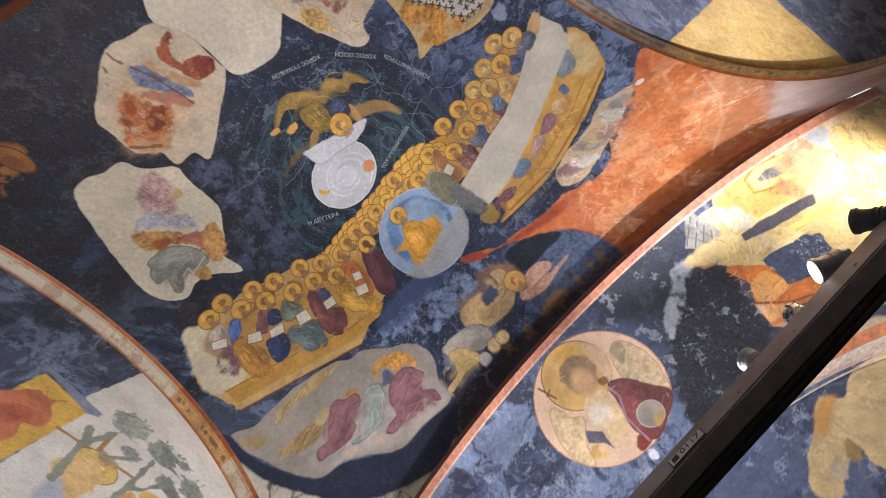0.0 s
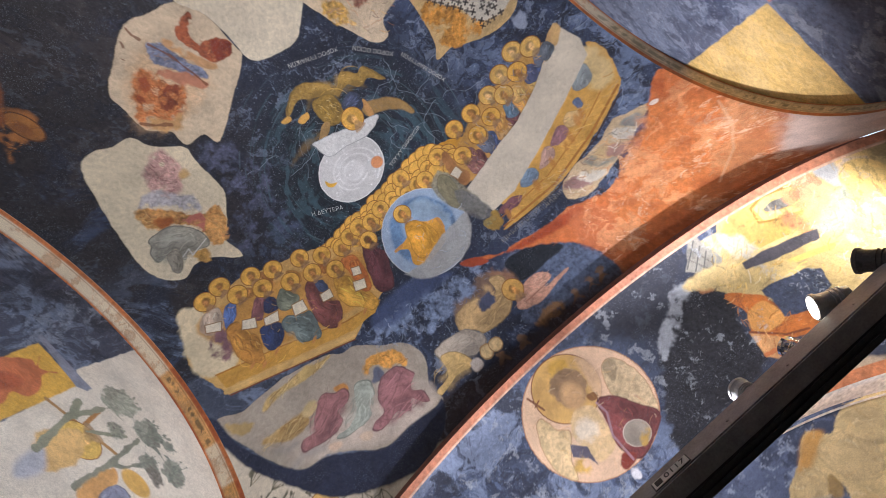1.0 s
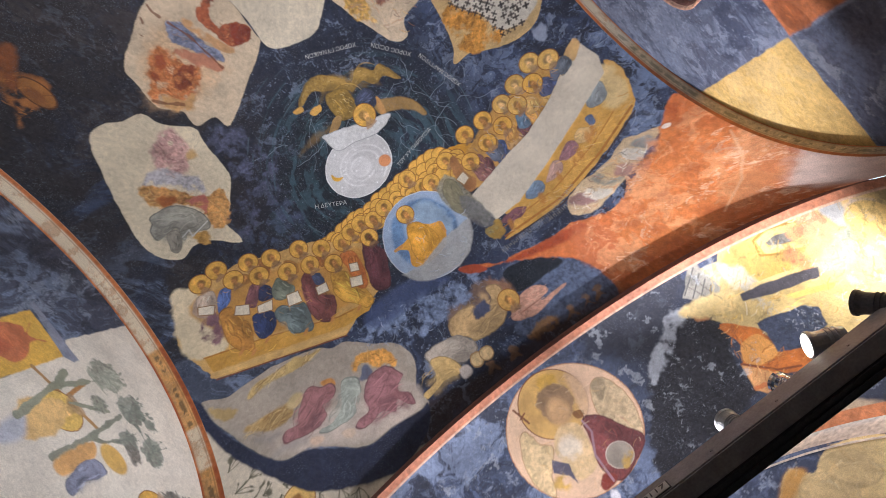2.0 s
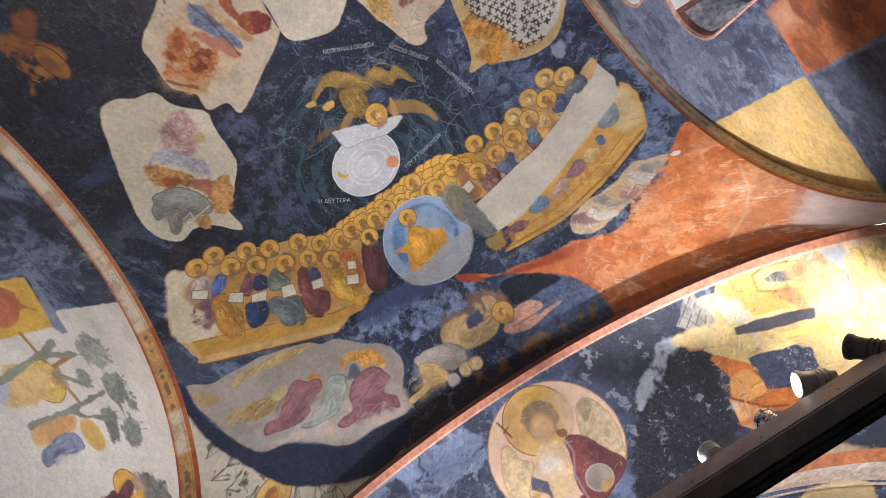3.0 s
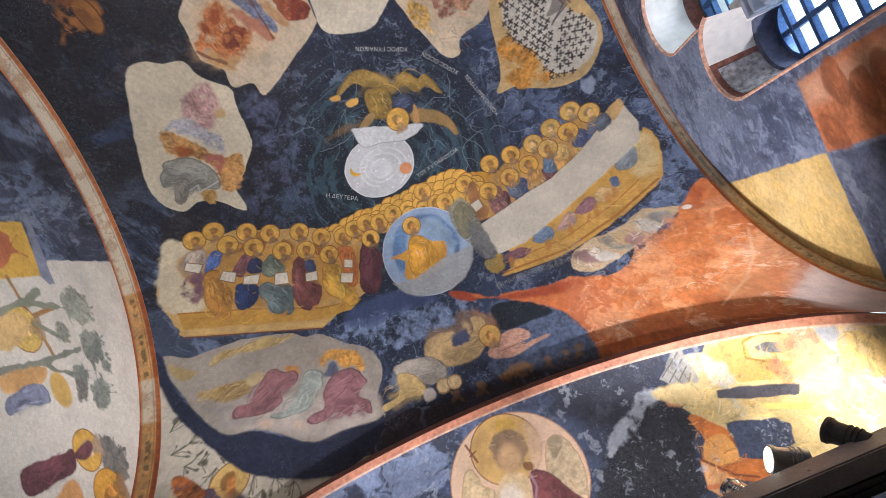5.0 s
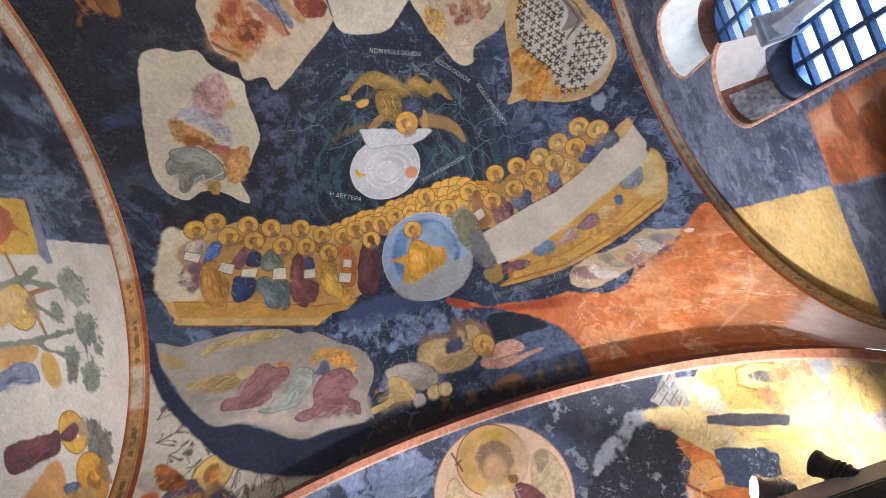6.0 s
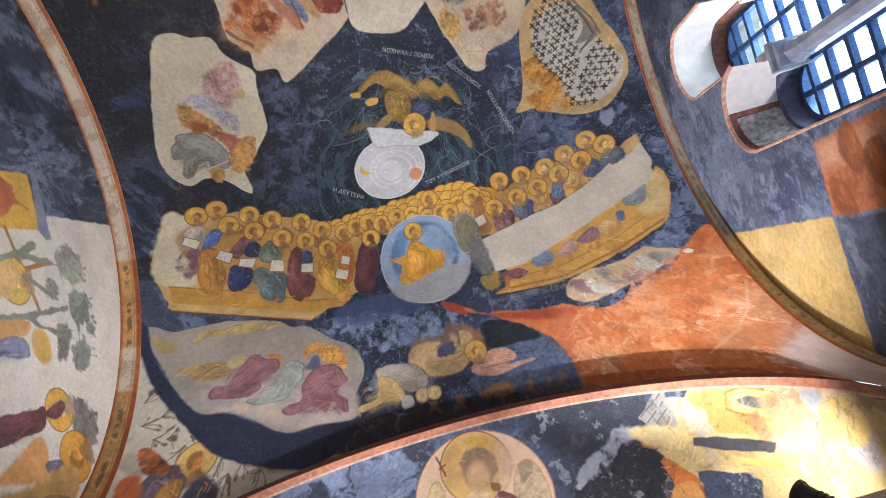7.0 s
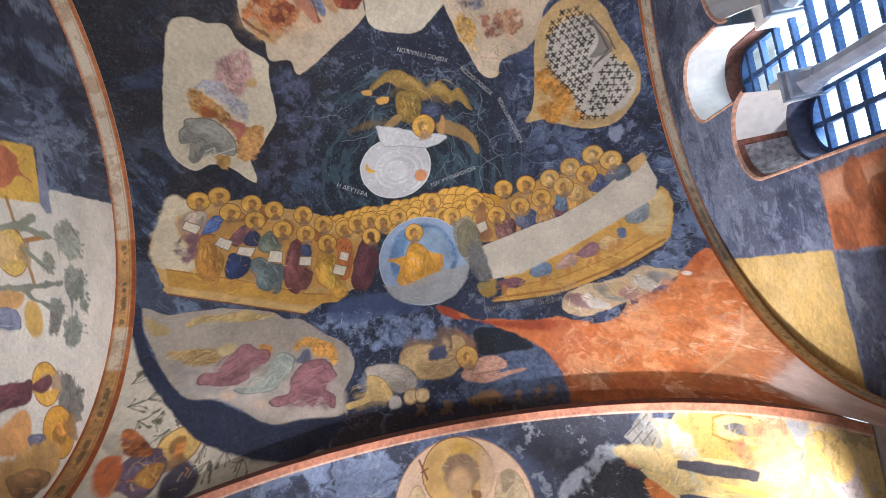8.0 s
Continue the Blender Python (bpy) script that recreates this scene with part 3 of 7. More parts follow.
    s.poly([(-0.82, -1.6), (-0.72, -1.55), (-0.81, -1.43), (-0.97, -1.41), (-0.98, -1.49)], (126, 62, 36), soft=0.012, ragged=0.03, patchy=0.35, mottle=0.5)
    s.poly([(-0.92, -1.77), (-0.84, -1.74), (-1.01, -1.61), (-1.08, -1.62)], (140, 70, 36), soft=0.015, ragged=0.03, patchy=0.38, mottle=0.5)
    s.poly([(-0.3, -1.91), (-0.14, -1.94), (-0.17, -1.88), (-0.3, -1.81), (-0.28, -1.71), (-0.12, -1.64), (-0.05, -1.54), (-0.15, -1.46), (-0.32, -1.51), (-0.35, -1.6), (-0.38, -1.75), (-0.39, -1.84)], (160, 86, 52), soft=0.008, ragged=0.02, mottle=0.5, grainy=0.4)
    s.strokes([(-0.3, -1.91), (-0.14, -1.94), (-0.17, -1.88), (-0.3, -1.81), (-0.28, -1.71), (-0.12, -1.64), (-0.05, -1.54), (-0.15, -1.46), (-0.32, -1.51), (-0.35, -1.6), (-0.38, -1.75), (-0.39, -1.84)], ((116, 50, 30), (196, 128, 84), (140, 66, 40)), 110, 213, 0.06, 0.009, 0.3, 0.7, 0.7)
    s.poly([(-0.18, -1.65), (-0.06, -1.54), (-0.15, -1.46), (-0.26, -1.5)], (118, 48, 28), soft=0.012, ragged=0.02, patchy=0.35, mottle=0.5)
    s.poly([(-0.47, -1.9), (-0.42, -1.72), (-0.31, -1.49), (-0.39, -1.48), (-0.47, -1.67), (-0.53, -1.87)], (206, 160, 112), soft=0.012, ragged=0.015, patchy=0.25, mottle=0.4)
    s.poly([(-1.11, -1.49), (-1.02, -1.35), (-0.89, -1.36), (-0.99, -1.24), (-1.1, -1.27), (-1.17, -1.4)], (204, 158, 104), soft=0.02, ragged=0.02, patchy=0.3, mottle=0.4)
    s.line([(-0.66, -2.11), (-0.67, -2.06), (-0.65, -2.0)], 0.03, (118, 72, 46), ragged=0.010, alpha=0.8)
    s.line([(-0.78, -2.06), (-0.8, -2.02)], 0.022, (118, 72, 46), ragged=0.010, alpha=0.8)
    s.line([(-0.89, -1.96), (-0.88, -1.94)], 0.02, (118, 72, 46), ragged=0.010, alpha=0.8)
    s.line([(-1.21, -1.47), (-1.13, -1.39), (-1.03, -1.32)], 0.028, (118, 72, 46), ragged=0.010, alpha=0.8)
    s.line([(-0.62, -1.93), (-0.56, -1.77), (-0.51, -1.4)], 0.014, (118, 72, 46), ragged=0.010, alpha=0.8)
    s.poly([(-0.15, -2.10), (0.32, -2.32), (1.06, -1.66), (0.58, -1.22), (0.37, -1.15), (0.08, -1.23), (-0.04, -1.33), (-0.03, -1.50), (-0.04, -1.82)], (214, 202, 176), mottle=0.05, relief=0.005)
    s.poly([(0.75, -1.63), (0.80, -1.13), (0.89, -0.86), (1.00, -0.59), (1.14, -0.53), (1.22, -0.67), (1.51, -0.73), (1.66, -0.97), (1.76, -1.22)], (208, 188, 158), mottle=0.2, relief=0.004)
    s.poly([(0.85, -1.22), (1.00, -1.12), (0.97, -0.86), (0.83, -1.01)], (206, 164, 88), soft=0.016, ragged=0.034, patchy=0.40, mottle=0.5, grainy=0.5)
    s.poly([(1.09, -1.12), (1.25, -1.08), (1.30, -0.91), (1.11, -0.95)], (150, 100, 80), soft=0.016, ragged=0.034, patchy=0.40, mottle=0.5, grainy=0.5)
    s.poly([(1.31, -1.11), (1.46, -1.01), (1.37, -0.84), (1.28, -0.95)], (184, 138, 104), soft=0.016, ragged=0.034, patchy=0.40, mottle=0.5, grainy=0.5)
    s.poly([(0.81, -1.41), (1.04, -1.38), (1.16, -1.19), (0.99, -1.20)], (130, 132, 140), soft=0.016, ragged=0.034, patchy=0.40, mottle=0.5, grainy=0.5)
    s.poly([(1.52, -0.65), (1.48, -0.36), (1.41, -0.13), (1.33, -0.01), (1.51, 0.02), (1.69, 0.15), (1.92, 0.25), (2.11, 0.24), (2.24, 0.13), (2.33, -0.01), (2.32, -0.25), (2.22, -0.56), (2.16, -0.78), (2.01, -1.00), (1.82, -1.00), (1.62, -0.89)], (208, 176, 122), mottle=0.3, relief=0.003)
    s.poly([(1.53, -0.45), (1.72, -0.37), (1.80, -0.12), (1.85, 0.13), (1.65, 0.09), (1.47, -0.05)], (196, 138, 62), soft=0.016, ragged=0.034, patchy=0.40, mottle=0.5, grainy=0.5)
    s.poly([(1.64, -0.65), (1.81, -0.81), (1.98, -0.80), (2.10, -0.67), (2.12, -0.48), (2.21, -0.28), (2.31, -0.10), (2.24, 0.08), (2.08, 0.17), (1.94, 0.14), (1.82, 0.03), (1.79, -0.18), (1.67, -0.37)], (206, 200, 184), soft=0.012, ragged=0.012, mottle=0.15)
    s.poly([(2.06, -0.71), (2.11, -0.61), (2.17, -0.43), (2.05, -0.39), (1.98, -0.42), (2.07, -0.51)], (120, 114, 108), soft=0.008, alpha=0.8)
    # the dark crosses on the white cloth, in two leaning pieces divided by a fold
    g = np.random.default_rng(7)
    upper = [(1.60, -0.55), (1.66, -0.80), (1.86, -0.92), (2.00, -0.84), (2.06, -0.62), (1.98, -0.40), (2.00, -0.22), (1.86, -0.02), (1.90, 0.12), (1.82, 0.16), (1.78, -0.14), (1.66, -0.34)]
    lower = [(1.90, -0.02), (2.04, -0.26), (2.20, -0.36), (2.28, -0.10), (2.22, 0.06), (2.08, 0.17), (1.92, 0.15)]
    for piece, turn, st in ((upper, 62, 0.066), (lower, 22, 0.070)):
        p = np.array(piece)
        k, q = math.cos(radians(turn)), math.sin(radians(turn))
        mid = p.mean(0)
        for i in range(-13, 14):
            for j in range(-13, 14):
                a, b = (i + 0.5 * (j % 2)) * st + g.normal(0, 0.005), j * st * 0.80 + g.normal(0, 0.005)
                x, y = mid[0] + a * k - b * q, mid[1] + a * q + b * k
                within = False
                for (ax, ay), (bx, by) in zip(p, np.roll(p, -1, 0)):
                    if (ay > y) != (by > y) and x < (bx - ax) * (y - ay) / (by - ay) + ax:
                        within = not within
                if not within or g.random() < 0.05:
                    continue
                h, tint = st * 0.33, g.uniform(0.8, 1.5)
                for d, e in ((h * k, h * q), (-h * q, h * k)):
                    s.line([(x - d, y - e), (x + d, y + e)], 0.017, (48 * tint, 42 * tint, 40 * tint), alpha=g.uniform(0.7, 0.95), ragged=0.003)
    for q in ([(2.00, -0.80), (2.10, -0.58), (2.14, -0.42), (2.00, -0.32)], [(2.04, -0.78), (2.15, -0.56), (2.19, -0.40)], [(2.02, -0.34), (2.16, -0.40)]):
        s.line(q, 0.016, (96, 84, 84), alpha=0.8)
    s.poly([(2.02, 0.31), (2.10, 0.26), (2.13, 0.36), (2.07, 0.44), (2.02, 0.41)], (140, 150, 168), soft=0.01, ragged=0.02, patchy=0.4)
    # winged ochre shape over a dark corner
    s.poly([(-2.05, -2.08), (-1.90, -2.11), (-1.78, -2.03), (-1.72, -1.94), (-1.78, -1.82), (-1.92, -1.78), (-1.99, -1.81), (-2.10, -1.70), (-2.00, -1.92)], (150, 96, 48), soft=0.02, ragged=0.02, mottle=0.5, patchy=0.3)
    s.oval((-1.839, -1.876), 0.075, 0.14, (158, 104, 50), soft=0.008, mottle=0.35, edge=(90, 54, 26))
    s.oval((-1.857, -1.866), 0.035, 0.07, (136, 86, 44), soft=0.012, ragged=0.01)
    s.poly([(-1.82, -2.21), (-1.69, -2.23), (-1.78, -2.09), (-1.93, -1.95), (-1.92, -2.03)], (130, 74, 34), soft=0.02, ragged=0.015, mottle=0.4)

    # the rolled scroll with its bearer
    s.poly([(-0.39, -0.35), (-0.22, -0.39), (-0.07, -0.38), (-0.03, -0.33), (-0.16, -0.31), (-0.34, -0.31), (-0.48, -0.30)], (120, 96, 58), soft=0.03, alpha=0.6, patchy=0.3)
    s.poly([(0.48, -0.26), (0.67, -0.17), (0.80, -0.02), (0.83, 0.15), (0.79, 0.17), (0.72, 0.04), (0.57, -0.08), (0.44, -0.14)], (158, 124, 70), soft=0.012, alpha=0.85)
    robe(s, [(-0.17, -0.69), (-0.10, -0.77), (0.07, -0.85), (0.21, -0.81), (0.35, -0.67), (0.40, -0.56), (0.55, -0.64), (0.66, -0.51), (0.76, -0.52), (0.82, -0.35), (0.83, -0.27), (0.72, -0.40), (0.59, -0.40), (0.51, -0.51), (0.37, -0.49), (0.33, -0.53), (0.10, -0.69), (0.00, -0.75)], (152, 122, 62), 2, seed=11)
    robe(s, [(0.11, -0.62), (0.31, -0.58), (0.33, -0.45), (0.29, -0.31), (0.15, -0.30), (0.07, -0.38)], (140, 112, 52), 6, seed=12)
    s.poly([(0.05, -0.40), (0.11, -0.36), (0.02, -0.29), (-0.08, -0.28), (-0.11, -0.30)], (170, 136, 84), soft=0.006)
    s.poly([(0.49, -0.28), (0.54, -0.28), (0.51, -0.11), (0.45, -0.11)], (176, 132, 78), soft=0.006)
    s.poly([(-0.25, -0.70), (-0.15, -0.69), (-0.16, -0.64), (-0.23, -0.65)], (206, 158, 78), soft=0.006)
    s.poly([(-0.12, -0.59), (0.01, -0.60), (-0.01, -0.54), (-0.10, -0.54)], (206, 158, 78), soft=0.006)
    robe(s, [(0.33, -0.41), (0.48, -0.44), (0.53, -0.35), (0.47, -0.23), (0.31, -0.31)], (56, 62, 80), 6, light=2.0, seed=13)
    s.oval((-0.053, 0.141), 0.365, 0.315, (196, 195, 192), turn=-5, ragged=0.004, mottle=0.08, edge=(220, 220, 216))
    s.poly([(-0.17, -0.27), (-0.14, -0.32), (0.18, -0.21), (0.49, -0.10), (0.51, -0.05), (0.39, -0.01), (0.27, -0.01), (0.07, -0.07), (-0.13, -0.11)], (204, 204, 200), mottle=0.06, edge=(160, 162, 160))
    for k in range(3):
        c = (-0.041, 0.177)
        r = 0.09 + 0.06 * k
        s.line([(c[0] + r * (1 + 0.02 * i) * math.cos(0.3 * i + k), c[1] + r * 0.85 * (1 + 0.02 * i) * math.sin(0.3 * i + k)) for i in range(19)], 0.014, (224, 223, 220), soft=0.01, alpha=0.7)
    s.oval((-0.041, 0.177), 0.11, 0.10, (216, 215, 212), soft=0.02, alpha=0.6)
    g = np.random.default_rng(5)
    for k in range(26):
        a, r = g.uniform(0, 6.28), 0.33 * math.sqrt(g.random())
        c = (-0.053, 0.141)
        s.oval((c[0] + r * math.cos(a), c[1] + 0.85 * r * math.sin(a)), 0.009, 0.009, (232, 232, 230), alpha=0.7)
    s.oval((0.188, 0.272), 0.065, 0.062, (206, 138, 92), soft=0.008)
    s.poly([(-0.34, 0.05), (-0.32, 0.10), (-0.26, 0.14), (-0.32, 0.15), (-0.36, 0.11)], (206, 158, 58), soft=0.006)
    halo(s, (0.312, -0.228), 0.118, (206, 160, 96))

    # the crowd of gold discs behind the bench
    s.poly([(-0.93, 0.60), (-0.62, 0.55), (-0.07, 0.54), (0.48, 0.54), (0.82, 0.61), (1.01, 0.75), (0.89, 0.92), (0.43, 0.87), (-0.14, 0.75), (-0.51, 0.78), (-0.75, 0.79)], (190, 138, 46), ragged=0.01, mottle=0.3)
    path = np.array([(-0.82, 0.63), (-0.55, 0.61), (-0.28, 0.59), (0.04, 0.58), (0.35, 0.57), (0.61, 0.60), (0.82, 0.77)])
    g = np.random.default_rng(9)
    for row, (off, n) in enumerate(((-0.03, 18), (0.05, 16), (0.12, 15), (0.20, 13))):
        for t in np.linspace(0.02, 0.98, n):
            q = t * (len(path) - 1)
            i = min(int(q), len(path) - 2)
            c = path[i] + (path[i + 1] - path[i]) * (q - i)
            halo(s, (c[0] + g.normal(0, 0.012), c[1] + off * (0.6 + 0.4 * t) + g.normal(0, 0.01)), 0.085, (172, 122, 58) if row > 1 and g.random() < 0.6 else None)

    # the bench with the seated figures to the north
    s.poly([(-2.15, 0.15), (-2.04, 0.20), (-1.59, 0.24), (-0.90, 0.49), (-0.52, 0.81), (-0.52, 1.11), (-0.66, 1.30), (-0.91, 1.37), (-1.14, 1.45), (-1.74, 1.23), (-2.21, 1.05), (-2.28, 0.80), (-2.32, 0.59)], (198, 158, 96), curve=False, soft=0.006, ragged=0.008, mottle=0.2)
    s.poly([(-2.15, 0.16), (-2.00, 0.22), (-2.01, 0.37), (-2.00, 0.60), (-2.03, 0.87), (-2.22, 0.83), (-2.28, 0.75), (-2.31, 0.58)], (212, 196, 162), soft=0.02, ragged=0.02, mottle=0.1)
    s.poly([(-2.21, 0.82), (-1.66, 1.03), (-1.10, 1.26), (-0.72, 1.34), (-0.83, 1.40), (-1.10, 1.38), (-1.69, 1.17), (-2.20, 0.98)], (196, 148, 66), curve=False, soft=0.006, mottle=0.25)
    s.line([(-2.21, 1.01), (-1.69, 1.21), (-1.12, 1.42)], 0.045, (206, 168, 106), mottle=0.4)
    s.line([(-2.20, 1.06), (-1.70, 1.25), (-1.13, 1.46)], 0.012, (120, 66, 36))
    s.line([(-2.21, 0.83), (-1.66, 1.03), (-1.10, 1.27), (-0.73, 1.34)], 0.012, (150, 96, 40), alpha=0.7)
    s.poly([(-2.02, 0.31), (-0.74, 0.73), (-0.56, 0.92), (-0.68, 1.18), (-1.09, 1.21), (-1.83, 0.93), (-2.03, 0.70)], (190, 138, 66), soft=0.02, alpha=0.8, mottle=0.35)
    s.poly([(-2.08, 0.35), (-1.93, 0.31), (-1.93, 0.48), (-2.01, 0.54), (-2.09, 0.47)], (176, 150, 128), soft=0.012, ragged=0.01)
    s.poly([(-2.11, 0.55), (-1.96, 0.53), (-1.99, 0.72), (-2.05, 0.81), (-2.13, 0.75)], (130, 94, 100), soft=0.012, ragged=0.025, patchy=0.35, mottle=0.5)
    robe(s, [(-1.81, 0.36), (-1.75, 0.40), (-1.80, 0.49), (-1.86, 0.53), (-1.94, 0.56), (-1.91, 0.46), (-1.86, 0.39)], (84, 108, 160), 5, seed=600)
    robe(s, [(-1.94, 0.55), (-1.83, 0.56), (-1.84, 0.68), (-1.78, 0.80), (-1.81, 0.93), (-1.87, 1.06), (-1.91, 0.99), (-1.96, 0.97), (-2.00, 0.82), (-1.98, 0.68)], (182, 128, 60), 8, seed=607)
    robe(s, [(-1.56, 0.49), (-1.50, 0.54), (-1.58, 0.62), (-1.67, 0.70), (-1.73, 0.63), (-1.67, 0.55), (-1.60, 0.50)], (116, 78, 80), 4, seed=614)
    robe(s, [(-1.52, 0.55), (-1.46, 0.62), (-1.49, 0.72), (-1.59, 0.70), (-1.61, 0.64)], (44, 52, 80), 3, seed=621)
    robe(s, [(-1.73, 0.76), (-1.64, 0.77), (-1.56, 0.84), (-1.59, 0.94), (-1.68, 1.01), (-1.77, 0.98), (-1.78, 0.87)], (46, 58, 92), 5, seed=628)
    robe(s, [(-1.39, 0.59), (-1.34, 0.61), (-1.31, 0.71), (-1.28, 0.75), (-1.31, 0.80), (-1.40, 0.81), (-1.49, 0.76), (-1.48, 0.66)], (116, 122, 106), 5, seed=635)
    robe(s, [(-1.56, 0.85), (-1.48, 0.84), (-1.36, 0.92), (-1.28, 0.97), (-1.34, 1.20), (-1.44, 1.18), (-1.53, 1.11), (-1.52, 0.99), (-1.57, 0.95)], (104, 116, 114), 8, seed=642)
    robe(s, [(-1.17, 0.72), (-1.11, 0.70), (-1.10, 0.78), (-1.12, 0.98), (-1.03, 1.06), (-1.05, 1.16), (-1.14, 1.25), (-1.25, 1.22), (-1.30, 1.09), (-1.27, 0.90), (-1.22, 0.77)], (116, 70, 66), 9, seed=649)
    robe(s, [(-1.09, 0.75), (-1.02, 0.80), (-1.03, 0.90), (-1.11, 0.88)], (66, 76, 100), 2, seed=656)
    robe(s, [(-0.93, 0.85), (-0.85, 0.90), (-0.79, 0.97), (-0.81, 1.11), (-0.74, 1.21), (-0.74, 1.36), (-0.84, 1.37), (-0.89, 1.29), (-1.00, 1.15), (-1.01, 1.02)], (200, 150, 66), 7, seed=663)
    robe(s, [(-0.76, 0.77), (-0.63, 0.81), (-0.63, 0.95), (-0.69, 1.18), (-0.79, 1.17), (-0.78, 0.97)], (186, 108, 56), 5, seed=670)
    robe(s, [(-0.46, 0.78), (-0.39, 0.83), (-0.41, 0.94), (-0.37, 1.01), (-0.43, 1.17), (-0.54, 1.34), (-0.68, 1.26), (-0.63, 1.05), (-0.55, 0.87)], (92, 54, 58), 6, seed=677)
    robe(s, [(-2.01, 0.31), (-1.93, 0.30), (-1.88, 0.35), (-1.93, 0.48), (-2.03, 0.47), (-2.06, 0.39)], (186, 166, 146), 3, seed=684)
    robe(s, [(-1.41, 0.32), (-1.36, 0.44), (-1.45, 0.54), (-1.48, 0.50)], (150, 100, 54), 2, seed=691)
    robe(s, [(-1.60, 0.36), (-1.56, 0.41), (-1.60, 0.46), (-1.65, 0.43)], (160, 112, 60), 2, seed=698)
    robe(s, [(-1.23, 0.49), (-1.15, 0.55), (-1.17, 0.66), (-1.23, 0.61)], (168, 118, 60), 2, seed=705)
    robe(s, [(-0.99, 0.64), (-0.90, 0.68), (-0.95, 0.76), (-0.98, 0.72)], (150, 96, 52), 2, seed=712)
    s.poly([(-1.80, 0.58), (-1.70, 0.64), (-1.74, 0.73), (-1.85, 0.65)], (214, 204, 182), curve=False, soft=0.004, ragged=0.003, mottle=0.12, edge=(140, 108, 76))
    s.poly([(-1.65, 0.70), (-1.51, 0.73), (-1.56, 0.82), (-1.68, 0.77)], (214, 204, 182), curve=False, soft=0.004, ragged=0.003, mottle=0.12, edge=(140, 108, 76))
    s.poly([(-1.39, 0.78), (-1.28, 0.81), (-1.30, 0.92), (-1.43, 0.89)], (214, 204, 182), curve=False, soft=0.004, ragged=0.003, mottle=0.12, edge=(140, 108, 76))
    s.poly([(-1.13, 0.89), (-1.02, 0.91), (-1.04, 1.00), (-1.15, 0.97)], (214, 204, 182), curve=False, soft=0.004, ragged=0.003, mottle=0.12, edge=(140, 108, 76))
    s.poly([(-0.81, 1.02), (-0.70, 1.07), (-0.74, 1.16), (-0.85, 1.11)], (214, 204, 182), curve=False, soft=0.004, ragged=0.003, mottle=0.12, edge=(140, 108, 76))
    s.poly([(-0.74, 0.90), (-0.66, 0.94), (-0.69, 1.02), (-0.77, 0.98)], (214, 204, 182), curve=False, soft=0.004, ragged=0.003, mottle=0.12, edge=(140, 108, 76))
    s.poly([(-2.05, 0.39), (-1.93, 0.46), (-1.98, 0.53), (-2.08, 0.46)], (214, 204, 182), curve=False, soft=0.004, ragged=0.003, mottle=0.12, edge=(140, 108, 76))
    for k, q in enumerate([(-1.93, 0.21), (-1.76, 0.18), (-1.50, 0.29), (-1.31, 0.38), (-1.05, 0.47), (-0.87, 0.60), (-1.69, 0.35), (-1.49, 0.46), (-1.26, 0.59), (-1.05, 0.67), (-0.86, 0.80), (-0.67, 0.68), (-0.54, 0.65), (-0.41, 0.64), (-0.42, 0.81), (-0.28, 0.69)]):
        halo(s, q, 0.090, (168, 116, 66) if k != 14 else (90, 54, 36))
    for q in [(-1.95, 0.98), (-1.87, 1.05), (-1.73, 1.03), (-1.42, 1.19), (-1.16, 1.25), (-0.90, 1.32)]:
        s.oval(q, 0.035, 0.014, (188, 130, 72), turn=-30, soft=0.008)

    # the bench to the south, crossed by a strip of plain plaster
    s.poly([(0.77, 1.14), (0.80, 1.58), (0.65, 1.68), (1.24, 1.71), (1.77, 1.60), (2.14, 1.45), (2.25, 1.31), (2.30, 1.09), (2.26, 0.94), (2.18, 1.08), (1.82, 1.12), (1.39, 1.15), (1.08, 1.16)], (198, 152, 76), soft=0.006, ragged=0.008, mottle=0.25)
    s.poly([(0.80, 0.81), (1.15, 0.65), (1.45, 0.58), (1.65, 0.61), (1.89, 0.57), (2.03, 0.64), (2.09, 0.74), (1.91, 0.87), (1.45, 0.98), (0.98, 1.09), (0.73, 1.09)], (192, 146, 78), soft=0.015, ragged=0.01, mottle=0.3)
    s.line([(0.66, 1.65), (1.26, 1.68), (1.76, 1.57), (2.16, 1.42)], 0.02, (150, 92, 38), alpha=0.8)
    s.line([(0.68, 1.57), (1.27, 1.58), (1.78, 1.47), (2.11, 1.33)], 0.012, (160, 104, 44), alpha=0.7)
    s.line([(0.66, 1.70), (1.25, 1.73), (1.77, 1.62), (2.15, 1.47)], 0.014, (58, 40, 34), alpha=0.9)
    s.poly([(2.16, 0.96), (2.26, 1.00), (2.26, 1.22), (2.19, 1.34), (2.05, 1.36), (2.05, 1.23)], (206, 180, 128), soft=0.03, ragged=0.02)
    tones = ((96, 62, 64), (70, 84, 118), (190, 140, 76), (92, 116, 136), (196, 156, 96), (84, 92, 122), (132, 92, 88), (160, 128, 86), (92, 100, 116))
    for k, q in enumerate([(0.95, 1.02), (1.15, 0.97), (1.32, 0.93), (1.48, 0.90), (1.62, 0.84), (1.81, 0.80), (0.91, 0.94), (1.12, 0.86), (1.96, 0.76)]):
        seated(s, q, 0.85, 28, tones[k], tones[(k * 2 + 3) % 9], 500 + 3 * k)
    robe(s, [(1.03, 1.48), (1.12, 1.4), (1.22, 1.41), (1.25, 1.47), (1.2, 1.53), (1.09, 1.53)], (112, 132, 152), 6, seed=241, light=1.25, dark=0.7, alpha=0.9)
